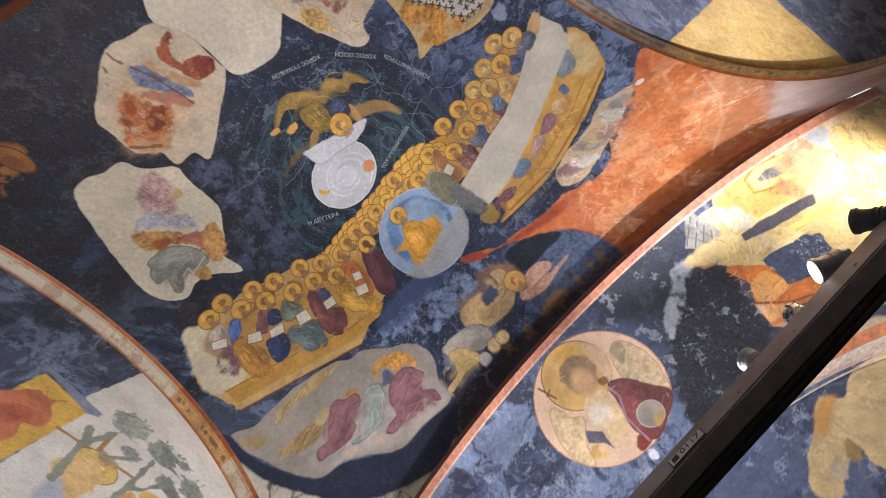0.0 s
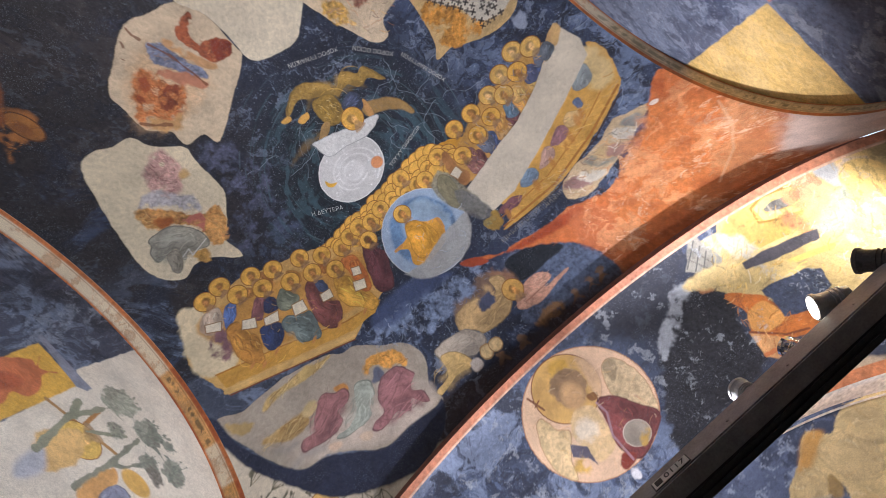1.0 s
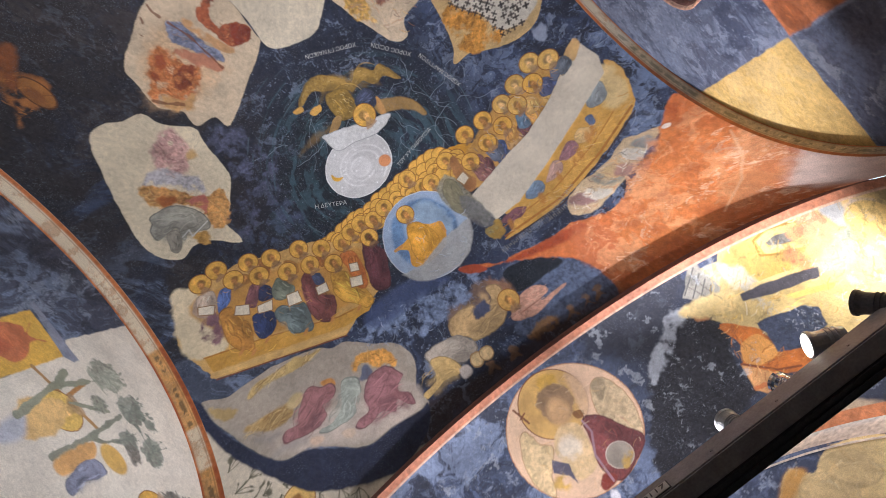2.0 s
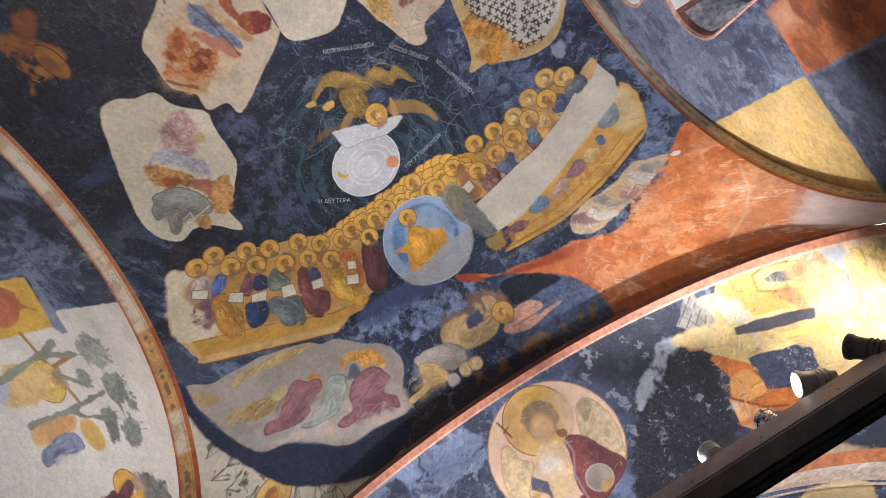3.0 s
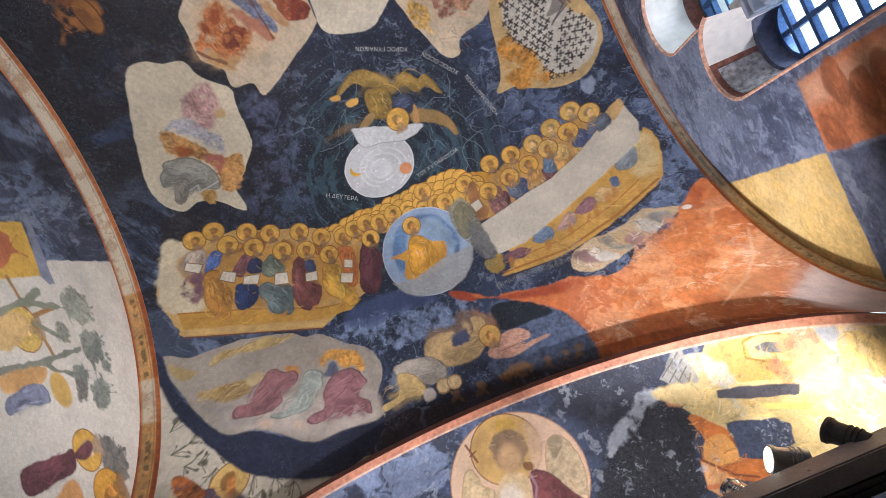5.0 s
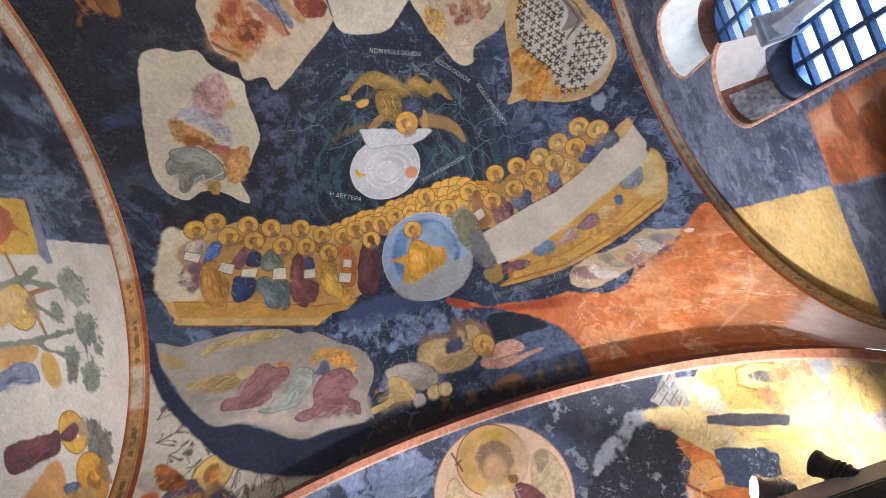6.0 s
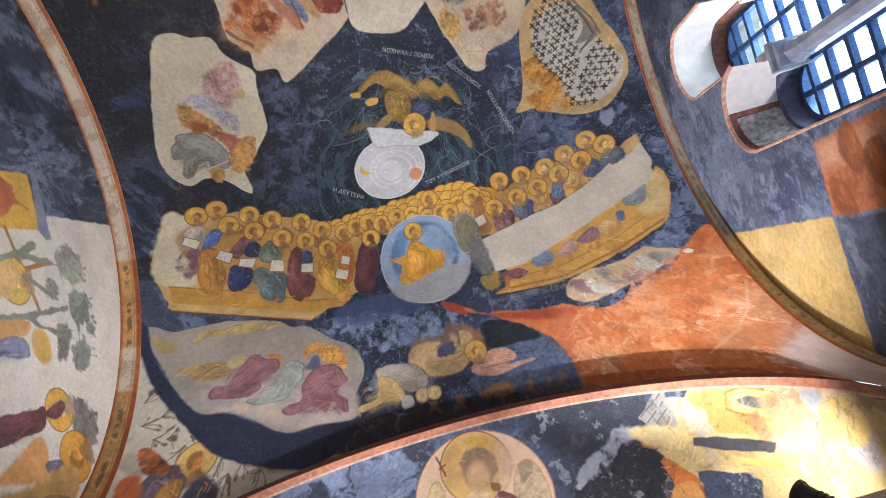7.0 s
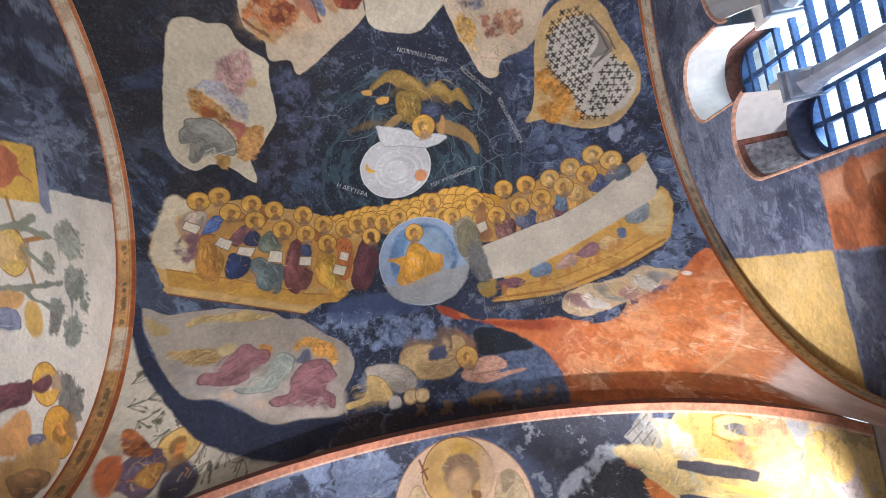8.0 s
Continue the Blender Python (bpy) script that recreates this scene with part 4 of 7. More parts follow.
    robe(s, [(0.72, 1.51), (0.88, 1.49), (0.99, 1.55), (0.89, 1.59), (0.75, 1.56)], (124, 84, 92), 4, seed=242, light=1.25, dark=0.7, alpha=0.9)
    robe(s, [(1.27, 1.47), (1.43, 1.37), (1.48, 1.42), (1.42, 1.5), (1.3, 1.5)], (184, 150, 138), 4, seed=243, light=1.25, dark=0.7, alpha=0.9)
    robe(s, [(1.49, 1.38), (1.64, 1.31), (1.69, 1.36), (1.64, 1.43), (1.52, 1.44)], (150, 110, 116), 4, seed=244, light=1.25, dark=0.7, alpha=0.9)
    robe(s, [(1.69, 1.32), (1.78, 1.28), (1.85, 1.36), (1.77, 1.41), (1.69, 1.39)], (206, 172, 120), 3, seed=245, light=1.25, dark=0.7, alpha=0.9)
    robe(s, [(1.86, 1.24), (1.92, 1.25), (1.91, 1.31), (1.86, 1.34)], (92, 108, 138), 2, seed=246, light=1.25, dark=0.7, alpha=0.9)
    robe(s, [(1.96, 1.12), (2.09, 1.04), (2.15, 1.09), (2.11, 1.2), (2.04, 1.23), (1.95, 1.2)], (132, 140, 142), 6, seed=247, light=1.25, dark=0.7, alpha=0.9)
    s.poly([(0.54, 1.5), (0.7, 1.48), (0.69, 1.56), (0.58, 1.61)], (150, 134, 84), soft=0.01, ragged=0.03, patchy=0.3, mottle=0.5)
    s.oval((0.77, 1.6), 0.026, 0.055, (180, 124, 62), turn=20, soft=0.012, ragged=0.008, alpha=0.8)
    s.oval((1.14, 1.58), 0.026, 0.055, (180, 124, 62), turn=20, soft=0.012, ragged=0.008, alpha=0.8)
    s.oval((1.38, 1.52), 0.026, 0.055, (180, 124, 62), turn=20, soft=0.012, ragged=0.008, alpha=0.8)
    s.oval((1.56, 1.5), 0.026, 0.055, (180, 124, 62), turn=20, soft=0.012, ragged=0.008, alpha=0.8)
    s.oval((1.64, 1.47), 0.026, 0.055, (180, 124, 62), turn=20, soft=0.012, ragged=0.008, alpha=0.8)
    s.oval((1.78, 1.39), 0.026, 0.055, (180, 124, 62), turn=20, soft=0.012, ragged=0.008, alpha=0.8)
    s.oval((1.84, 1.38), 0.026, 0.055, (180, 124, 62), turn=20, soft=0.012, ragged=0.008, alpha=0.8)
    s.poly([(0.63, 1.13), (0.69, 1.47), (0.96, 1.47), (1.37, 1.35), (1.82, 1.19), (2.20, 1.04), (2.26, 0.89), (2.21, 0.61), (2.12, 0.69), (1.78, 0.88), (1.45, 1.00), (1.19, 1.03), (0.92, 1.08)], (200, 190, 170), soft=0.005, ragged=0.004, curve=False, mottle=0.08, grainy=0.10, relief=0.004)
    s.poly([(2.08, 0.67), (2.21, 0.61), (2.22, 0.69), (2.11, 0.77)], (196, 160, 106), soft=0.008, ragged=0.006)
    for k, q in enumerate([(0.98, 0.60), (1.20, 0.61), (1.43, 0.61), (1.63, 0.55), (1.84, 0.49), (1.97, 0.59), (1.75, 0.66), (1.53, 0.72), (1.31, 0.78), (1.10, 0.81), (0.86, 0.85), (0.67, 0.68), (0.42, 0.76), (0.25, 0.57), (-0.12, 0.66)]):
        halo(s, q, 0.090, (176, 124, 70) if k not in (2, 3, 4, 5) else (206, 170, 116), gold=GOLD if k not in (2, 3, 4, 5, 7) else (206, 166, 92))
    robe(s, [(1.98, 0.70), (2.07, 0.66), (2.10, 0.76), (2.02, 0.80), (1.97, 0.79)], (96, 104, 112), 4, seed=81)

    # the almond of light, half of it plain plaster
    c = (0.058, 1.152)
    s.oval(c, 0.445, 0.445, (146, 164, 186), ragged=0.004, mottle=0.15, edge=(186, 192, 196))
    s.oval((c[0], c[1] - 0.02), 0.34, 0.36, (98, 128, 162), soft=0.02, ragged=0.01, mottle=0.4, grainy=0.3)
    s.oval((c[0] + 0.06, c[1] - 0.04), 0.24, 0.27, (142, 164, 184), soft=0.03, ragged=0.02, mottle=0.3)
    s.poly([(-0.29, 1.09), (-0.10, 1.06), (-0.04, 0.96), (0.02, 0.96), (0.14, 1.08), (0.26, 1.15), (0.16, 1.35), (-0.13, 1.39), (-0.24, 1.31), (-0.18, 1.18), (-0.23, 1.12)], (206, 150, 62), mottle=0.3, ragged=0.004)
    robe(s, [(-0.06, 0.97), (0.05, 0.98), (0.13, 1.11), (0.14, 1.26), (0.05, 1.34), (-0.11, 1.34), (-0.16, 1.24)], (210, 152, 58), 7, seed=91, light=1.2, dark=0.65)
    s.poly([(0.17, 1.29), (0.51, 1.28), (0.45, 1.42), (0.31, 1.55), (0.13, 1.60), (-0.15, 1.56), (-0.29, 1.47), (-0.38, 1.32), (-0.15, 1.37)], (160, 160, 156), soft=0.012, ragged=0.006, curve=False, mottle=0.1, alpha=0.92)
    s.line([(-0.29, 1.09), (-0.21, 1.09)], 0.03, (196, 140, 76))
    s.line([(0.24, 1.14), (0.23, 1.24)], 0.03, (196, 140, 76))
    halo(s, (0.012, 0.852), 0.092, (190, 132, 70))
    s.poly([(0.42, 0.84), (0.58, 0.78), (0.66, 0.93), (0.68, 1.40), (0.59, 1.47), (0.51, 1.34), (0.39, 1.03)], (136, 132, 114), curve=False, soft=0.012, ragged=0.012, mottle=0.45, grainy=0.4, alpha=0.9)
    robe(s, [(0.44, 0.95), (0.56, 0.82), (0.62, 0.95), (0.57, 1.17), (0.44, 1.18)], (128, 122, 96), 6, seed=92, alpha=0.8, light=1.25, dark=0.7)
    s.poly([(0.55, 1.06), (0.65, 1.16), (0.69, 1.46), (0.56, 1.46), (0.49, 1.30)], (108, 108, 108), soft=0.012, alpha=0.75, mottle=0.3, grainy=0.3)
    s.poly([(0.68, 0.73), (0.77, 0.70), (0.76, 0.90), (0.78, 1.04), (0.68, 1.10), (0.64, 0.99)], (150, 104, 64), soft=0.01, ragged=0.012, mottle=0.5)
    s.poly([(0.64, 0.90), (0.74, 0.88), (0.75, 0.97), (0.66, 1.00)], (208, 200, 180), curve=False, soft=0.006, mottle=0.15, edge=(150, 120, 84))
    s.poly([(0.54, 1.52), (0.66, 1.46), (0.71, 1.51), (0.66, 1.62), (0.58, 1.63)], (150, 120, 60), soft=0.01, ragged=0.02, patchy=0.35)

    # the fragment of pale figures above the fire
    s.poly([(1.30, 1.74), (1.45, 1.69), (1.72, 1.67), (1.93, 1.61), (2.05, 1.65), (2.17, 1.72), (1.98, 1.81), (1.77, 1.87), (1.55, 1.93), (1.34, 1.94), (1.24, 1.86)], (200, 176, 140), soft=0.008, ragged=0.012, mottle=0.3, relief=0.003)
    for k, (col, r) in enumerate((((150, 118, 112), 0.10), ((214, 206, 190), 0.09), ((150, 146, 132), 0.11), ((206, 178, 132), 0.10), ((160, 124, 112), 0.09), ((216, 208, 192), 0.10), ((140, 138, 132), 0.10))):
        q = [(1.39, 1.82), (1.51, 1.84), (1.64, 1.79), (1.72, 1.77), (1.79, 1.82), (1.92, 1.76), (2.02, 1.73)][k]
        s.oval(q, r, r * 0.6, col, turn=35, ragged=0.02, soft=0.012, patchy=0.3, mottle=0.4)

    # the river of fire down to the south-east corner
    s.poly([(0.16, 1.65), (0.42, 1.82), (0.60, 1.83), (0.90, 1.91), (1.17, 1.92), (1.49, 2.03), (1.74, 1.99), (2.00, 1.87), (2.38, 1.56), (2.42, 2.01), (2.43, 2.35), (2.44, 2.54), (2.35, 2.60), (2.31, 2.68), (1.87, 2.68), (1.11, 2.72), (1.10, 2.50), (1.04, 2.24), (0.83, 2.04), (0.53, 1.85)], FIRE, soft=0.012, ragged=0.012, mottle=0.2, grainy=0.22)
    s.poly([(0.48, 1.83), (0.90, 1.91), (1.16, 1.93), (1.27, 2.01), (1.06, 2.02), (0.76, 1.95)], (168, 74, 38), soft=0.02, ragged=0.01, mottle=0.3)
    s.poly([(1.14, 1.97), (1.35, 2.06), (1.36, 2.28), (1.13, 2.42), (1.05, 2.21)], (186, 108, 70), soft=0.05, ragged=0.03, alpha=0.7)
    s.poly([(2.16, 1.74), (2.37, 2.03), (2.22, 2.33), (1.93, 2.51), (1.64, 2.47), (1.29, 2.41), (1.61, 2.03)], (212, 128, 70), soft=0.05, ragged=0.04, mottle=0.25, grainy=0.3, alpha=0.7)
    s.poly([(2.37, 2.08), (2.38, 2.30), (2.32, 2.45), (2.08, 2.49), (2.07, 2.39), (2.24, 2.30)], (208, 140, 92), soft=0.04, ragged=0.02, alpha=0.75)
    s.poly([(2.42, 2.31), (2.44, 2.54), (2.35, 2.60), (2.31, 2.68), (2.34, 2.63), (2.23, 2.53), (2.33, 2.41)], (214, 190, 176), soft=0.03, ragged=0.02, mottle=0.1)
    fire = smooth(0.9, 1.3, u) * smooth(1.75, 1.95, v + 0.35 * np.maximum(u - 1.9, 0)) * (s.col[..., 0] > 2.2 * s.col[..., 2])
    s.grit((222, 158, 110), 0.22, 0.56, 0.7, 41, inside=fire, sharp=0.05, warp=1.0)
    s.grit((176, 92, 50), 0.16, 0.59, 0.35, 42, inside=fire, sharp=0.04, warp=1.0)
    s.grit((232, 196, 164), 0.12, 0.66, 0.6, 43, inside=fire, sharp=0.03, warp=1.2, heading=30, stretch=1.6)
    g = np.random.default_rng(3)
    for q in [(2.32, 1.63), (2.26, 1.75), (2.27, 1.65), (1.63, 2.36), (2.10, 2.10), (2.25, 2.10), (1.84, 2.16), (1.54, 2.21), (1.95, 2.43), (1.41, 2.49)]:
        s.oval(q, g.uniform(0.03, 0.07), g.uniform(0.02, 0.05), (156, 74, 36), turn=g.uniform(0, 90), soft=0.02, ragged=0.03, alpha=0.45)
    s.oval((2.199, 1.728), 0.018, 0.014, (222, 206, 190), ragged=0.012)
    s.line([(a + 0.004 * i, b) for i, (a, b) in enumerate([(2.37, 2.03), (2.28, 2.23), (2.18, 2.36), (1.97, 2.49)])], 0.012, (222, 178, 140), alpha=0.6)
    s.poly([(0.10, 1.62), (0.25, 1.68), (0.32, 1.79), (0.17, 1.73)], (166, 74, 44), soft=0.01)

    # tumbling shapes by the east arch
    s.poly([(0.28, 1.86), (0.39, 1.97), (0.39, 2.11), (0.28, 2.09), (0.23, 2.0), (0.19, 1.9)], (140, 104, 82), soft=0.03, ragged=0.03, patchy=0.25, mottle=0.4)
    s.poly([(-0.24, 1.89), (-0.02, 1.91), (0.09, 1.84), (0.24, 1.89), (0.11, 2.12), (-0.13, 2.14), (-0.3, 2.09)], (120, 98, 84), soft=0.03, ragged=0.03, patchy=0.25, mottle=0.4)
    robe(s, [(-0.25, 1.94), (-0.01, 1.97), (0.03, 2.1), (0.18, 2.03), (0.21, 1.91), (0.32, 1.98), (0.25, 2.17), (0.11, 2.27), (-0.16, 2.25), (-0.22, 2.17), (-0.33, 2.07)], (184, 154, 108), 8, seed=221, light=1.2, dark=0.7)
    s.poly([(-0.03, 2.01), (0.12, 2.0), (0.1, 2.11), (-0.03, 2.1)], (70, 76, 98), soft=0.015, ragged=0.02, mottle=0.4)
    robe(s, [(-0.6, 2.04), (-0.32, 2.08), (-0.2, 2.2), (-0.2, 2.3), (-0.35, 2.33), (-0.49, 2.25), (-0.59, 2.24), (-0.64, 2.11)], (164, 154, 140), 8, seed=222, light=1.2, dark=0.75)
    robe(s, [(-0.64, 2.22), (-0.61, 2.12), (-0.49, 2.17), (-0.42, 2.3), (-0.44, 2.37), (-0.62, 2.34), (-0.78, 2.37), (-0.86, 2.36), (-0.82, 2.31), (-0.69, 2.3)], (192, 162, 106), 6, seed=223, light=1.15, dark=0.7)
    s.poly([(-0.44, 2.34), (-0.36, 2.36), (-0.36, 2.43), (-0.46, 2.43)], (176, 166, 156), soft=0.01, ragged=0.01)
    s.oval((-0.27, 2.37), 0.062, 0.062, (196, 170, 124), soft=0.012, ragged=0.008, mottle=0.4, grainy=0.3, edge=(150, 118, 78))
    s.oval((-0.16, 2.38), 0.062, 0.062, (196, 170, 124), soft=0.012, ragged=0.008, mottle=0.4, grainy=0.3, edge=(150, 118, 78))
    s.poly([(0.35, 2.18), (0.51, 2.15), (0.62, 2.2), (0.63, 2.27), (0.54, 2.3), (0.8, 2.31), (0.61, 2.35), (0.42, 2.37), (0.25, 2.32), (0.22, 2.26)], (196, 150, 128), soft=0.008, ragged=0.008, mottle=0.3, grainy=0.3)
    s.strokes([(0.35, 2.18), (0.51, 2.15), (0.62, 2.2), (0.63, 2.27), (0.54, 2.3), (0.8, 2.31), (0.61, 2.35), (0.42, 2.37), (0.25, 2.32), (0.22, 2.26)], ((216, 178, 152), (164, 116, 96), (186, 140, 120)), 60, 224, 0.10, 0.008, 0.2, 0.25, 0.6)
    s.line([(0.31, 2.29), (0.44, 2.29), (0.54, 2.29)], 0.012, (150, 104, 86), alpha=0.7)
    s.line([(0.24, 2.2), (0.33, 2.24)], 0.03, (66, 56, 60))
    halo(s, (0.3, 2.13), 0.100, (196, 140, 76), gold=(200, 156, 84))
    s.poly([(0.24, 2.51), (0.31, 2.45), (0.45, 2.44), (0.55, 2.5), (0.51, 2.55), (0.38, 2.55)], (158, 120, 84), soft=0.02, ragged=0.03, patchy=0.28, mottle=0.4)
    s.poly([(0.6, 2.56), (0.65, 2.51), (0.65, 2.48), (0.69, 2.47), (0.71, 2.5), (0.69, 2.53), (0.71, 2.57), (0.67, 2.55)], (146, 112, 82), soft=0.012, ragged=0.015, mottle=0.4, alpha=0.85)
    s.poly([(0.77, 2.56), (0.82, 2.51), (0.81, 2.48), (0.86, 2.47), (0.88, 2.5), (0.85, 2.53), (0.87, 2.57), (0.83, 2.55)], (146, 112, 82), soft=0.012, ragged=0.015, mottle=0.4, alpha=0.85)
    s.poly([(0.89, 2.56), (0.94, 2.51), (0.93, 2.48), (0.98, 2.46), (1.0, 2.49), (0.97, 2.52), (0.99, 2.56), (0.95, 2.55)], (146, 112, 82), soft=0.012, ragged=0.015, mottle=0.4, alpha=0.85)
    s.poly([(-0.02, 2.55), (0.03, 2.51), (0.02, 2.48), (0.06, 2.46), (0.09, 2.5), (0.07, 2.53), (0.09, 2.57), (0.05, 2.55)], (146, 112, 82), soft=0.012, ragged=0.015, mottle=0.4, alpha=0.85)
    s.poly([(-0.25, 2.53), (-0.21, 2.48), (-0.22, 2.45), (-0.17, 2.44), (-0.14, 2.47), (-0.16, 2.5), (-0.14, 2.55), (-0.18, 2.52)], (146, 112, 82), soft=0.012, ragged=0.015, mottle=0.4, alpha=0.85)
    # the arch's shadow painted in: a soft dark band along the east edge
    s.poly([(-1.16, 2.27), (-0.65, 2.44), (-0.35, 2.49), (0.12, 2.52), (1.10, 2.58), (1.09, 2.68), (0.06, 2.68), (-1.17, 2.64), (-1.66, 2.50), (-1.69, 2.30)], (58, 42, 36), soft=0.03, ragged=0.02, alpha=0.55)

    # the fragment with bowing shapes
    s.poly([(-2.36, 1.15), (-2.20, 1.24), (-2.05, 1.25), (-1.84, 1.26), (-1.57, 1.33), (-1.39, 1.40), (-1.30, 1.47), (-1.17, 1.50), (-0.98, 1.67), (-0.79, 1.81), (-0.73, 2.00), (-0.81, 2.16), (-0.87, 2.26), (-0.83, 2.39), (-0.92, 2.40), (-1.13, 2.35), (-1.32, 2.36), (-1.49, 2.30), (-1.64, 2.17), (-1.83, 2.02), (-2.01, 1.97), (-2.13, 1.82), (-2.25, 1.57), (-2.34, 1.33)], (166, 155, 140), soft=0.006, ragged=0.005, mottle=0.08, relief=0.004)
    s.poly([(-2.08, 1.70), (-1.84, 1.75), (-1.43, 1.97), (-0.88, 2.14), (-0.91, 2.37), (-1.31, 2.34), (-1.64, 2.14), (-1.97, 1.94)], (190, 176, 162), soft=0.03, ragged=0.02, alpha=0.8)
    s.poly([(-2.07, 1.36), (-1.96, 1.3), (-1.78, 1.32), (-1.67, 1.33), (-1.5, 1.39), (-1.4, 1.41), (-1.55, 1.43), (-1.7, 1.41), (-1.9, 1.37), (-2.04, 1.38)], (178, 152, 100), soft=0.012, ragged=0.012, patchy=0.2, mottle=0.4, grainy=0.3)
    s.strokes([(-2.07, 1.36), (-1.96, 1.3), (-1.78, 1.32), (-1.67, 1.33), (-1.5, 1.39), (-1.4, 1.41), (-1.55, 1.43), (-1.7, 1.41), (-1.9, 1.37), (-2.04, 1.38)], ((206, 182, 128), (136, 106, 64)), 60, 231, 0.12, 0.008, -0.3, 0.25, 0.7)
    s.poly([(-2.18, 1.57), (-2.09, 1.57), (-1.92, 1.6), (-1.82, 1.61), (-1.8, 1.68), (-1.84, 1.73), (-1.93, 1.74), (-2.03, 1.7), (-2.13, 1.63)], (172, 142, 92), soft=0.015, ragged=0.015, patchy=0.2, mottle=0.4, grainy=0.3)
    s.strokes([(-2.18, 1.57), (-2.09, 1.57), (-1.92, 1.6), (-1.82, 1.61), (-1.8, 1.68), (-1.84, 1.73), (-1.93, 1.74), (-2.03, 1.7), (-2.13, 1.63)], ((200, 172, 120), (136, 104, 62)), 70, 232, 0.10, 0.008, 0.0, 0.4, 0.6)
    s.poly([(-2.33, 1.23), (-2.3, 1.27), (-2.24, 1.32), (-2.17, 1.38), (-2.23, 1.41), (-2.28, 1.38), (-2.32, 1.29)], (180, 154, 104), soft=0.015, ragged=0.02, patchy=0.25, mottle=0.4)
    s.oval((-1.77, 1.64), 0.075, 0.055, (196, 174, 128), soft=0.012, ragged=0.01, mottle=0.3)
    s.oval((-1.64, 1.37), 0.075, 0.05, (200, 172, 112), soft=0.012, ragged=0.01, mottle=0.3)
    s.line([(-2.12, 1.7), (-2.04, 1.76), (-1.98, 1.77)], 0.05, (150, 146, 140), soft=0.03, alpha=0.6)
    s.line([(-2.05, 1.89), (-1.95, 1.89), (-1.83, 1.96)], 0.05, (150, 146, 140), soft=0.03, alpha=0.6)
    s.poly([(-1.53, 1.66), (-1.44, 1.69), (-1.42, 1.75), (-1.49, 1.76)], (190, 134, 74), soft=0.012, ragged=0.015, mottle=0.4)
    robe(s, [(-1.97, 1.86), (-1.93, 1.79), (-1.82, 1.82), (-1.79, 1.74), (-1.67, 1.63), (-1.6, 1.63), (-1.54, 1.69), (-1.45, 1.72), (-1.44, 1.79), (-1.52, 1.83), (-1.6, 1.82), (-1.6, 1.91), (-1.67, 1.94), (-1.76, 1.94), (-1.87, 1.91)], (152, 106, 106), 12, seed=233, light=1.25, dark=0.7)
    robe(s, [(-1.71, 1.98), (-1.58, 1.99), (-1.46, 1.93), (-1.4, 1.79), (-1.33, 1.76), (-1.24, 1.83), (-1.27, 1.95), (-1.35, 1.96), (-1.39, 2.06), (-1.49, 2.07), (-1.56, 2.06), (-1.66, 2.03)], (158, 164, 152), 10, seed=234, light=1.18, dark=0.8)
    s.poly([(-1.27, 1.74), (-1.15, 1.68), (-1.03, 1.71), (-0.91, 1.8), (-0.86, 1.9), (-0.9, 1.96), (-0.98, 1.89), (-1.04, 1.89), (-1.15, 1.76), (-1.22, 1.8)], (204, 148, 74), soft=0.012, ragged=0.02, mottle=0.5, grainy=0.4)
    s.strokes([(-1.27, 1.74), (-1.15, 1.68), (-1.03, 1.71), (-0.91, 1.8), (-0.86, 1.9), (-0.9, 1.96), (-0.98, 1.89), (-1.04, 1.89), (-1.15, 1.76), (-1.22, 1.8)], ((222, 176, 104), (164, 104, 48)), 70, 235, 0.07, 0.008, 0.5, 0.8, 0.6)
    s.poly([(-1.23, 1.86), (-1.16, 1.77), (-1.1, 1.79), (-1.11, 1.88), (-1.19, 1.89)], (92, 96, 112), soft=0.012, ragged=0.012, mottle=0.3)
    robe(s, [(-1.46, 2.15), (-1.4, 2.12), (-1.3, 2.11), (-1.27, 1.99), (-1.17, 1.9), (-1.06, 1.88), (-0.98, 1.9), (-0.93, 1.97), (-0.89, 2.07), (-0.97, 2.1), (-1.0, 2.15), (-0.93, 2.22), (-0.93, 2.33), (-0.99, 2.29), (-1.05, 2.2), (-1.11, 2.27), (-1.2, 2.2), (-1.32, 2.21), (-1.41, 2.2)], (150, 104, 106), 14, seed=236, light=1.25, dark=0.7)
    s.poly([(-1.8, 1.99), (-1.76, 1.98), (-1.7, 2.03), (-1.72, 2.06), (-1.78, 2.04)], (206, 180, 156), soft=0.012, ragged=0.01)
    s.poly([(-1.57, 2.11), (-1.51, 2.11), (-1.46, 2.16), (-1.5, 2.19), (-1.55, 2.16)], (206, 184, 160), soft=0.012, ragged=0.01)
    # the wave of dark blue below the bowing shapes
    s.poly([(-2.41, 1.08), (-2.36, 1.16), (-2.34, 1.35), (-2.24, 1.62), (-2.11, 1.85), (-1.99, 1.98), (-1.83, 2.03), (-1.64, 2.18), (-1.45, 2.33), (-1.18, 2.35), (-0.94, 2.40), (-0.84, 2.39), (-0.97, 2.56), (-1.34, 2.61), (-1.88, 2.33), (-2.18, 1.90), (-2.34, 1.58), (-2.41, 1.32)], (36, 42, 62), soft=0.01, ragged=0.006, mottle=0.3)
    # two rows of small painted writing, too worn to read
    g = np.random.default_rng(61)
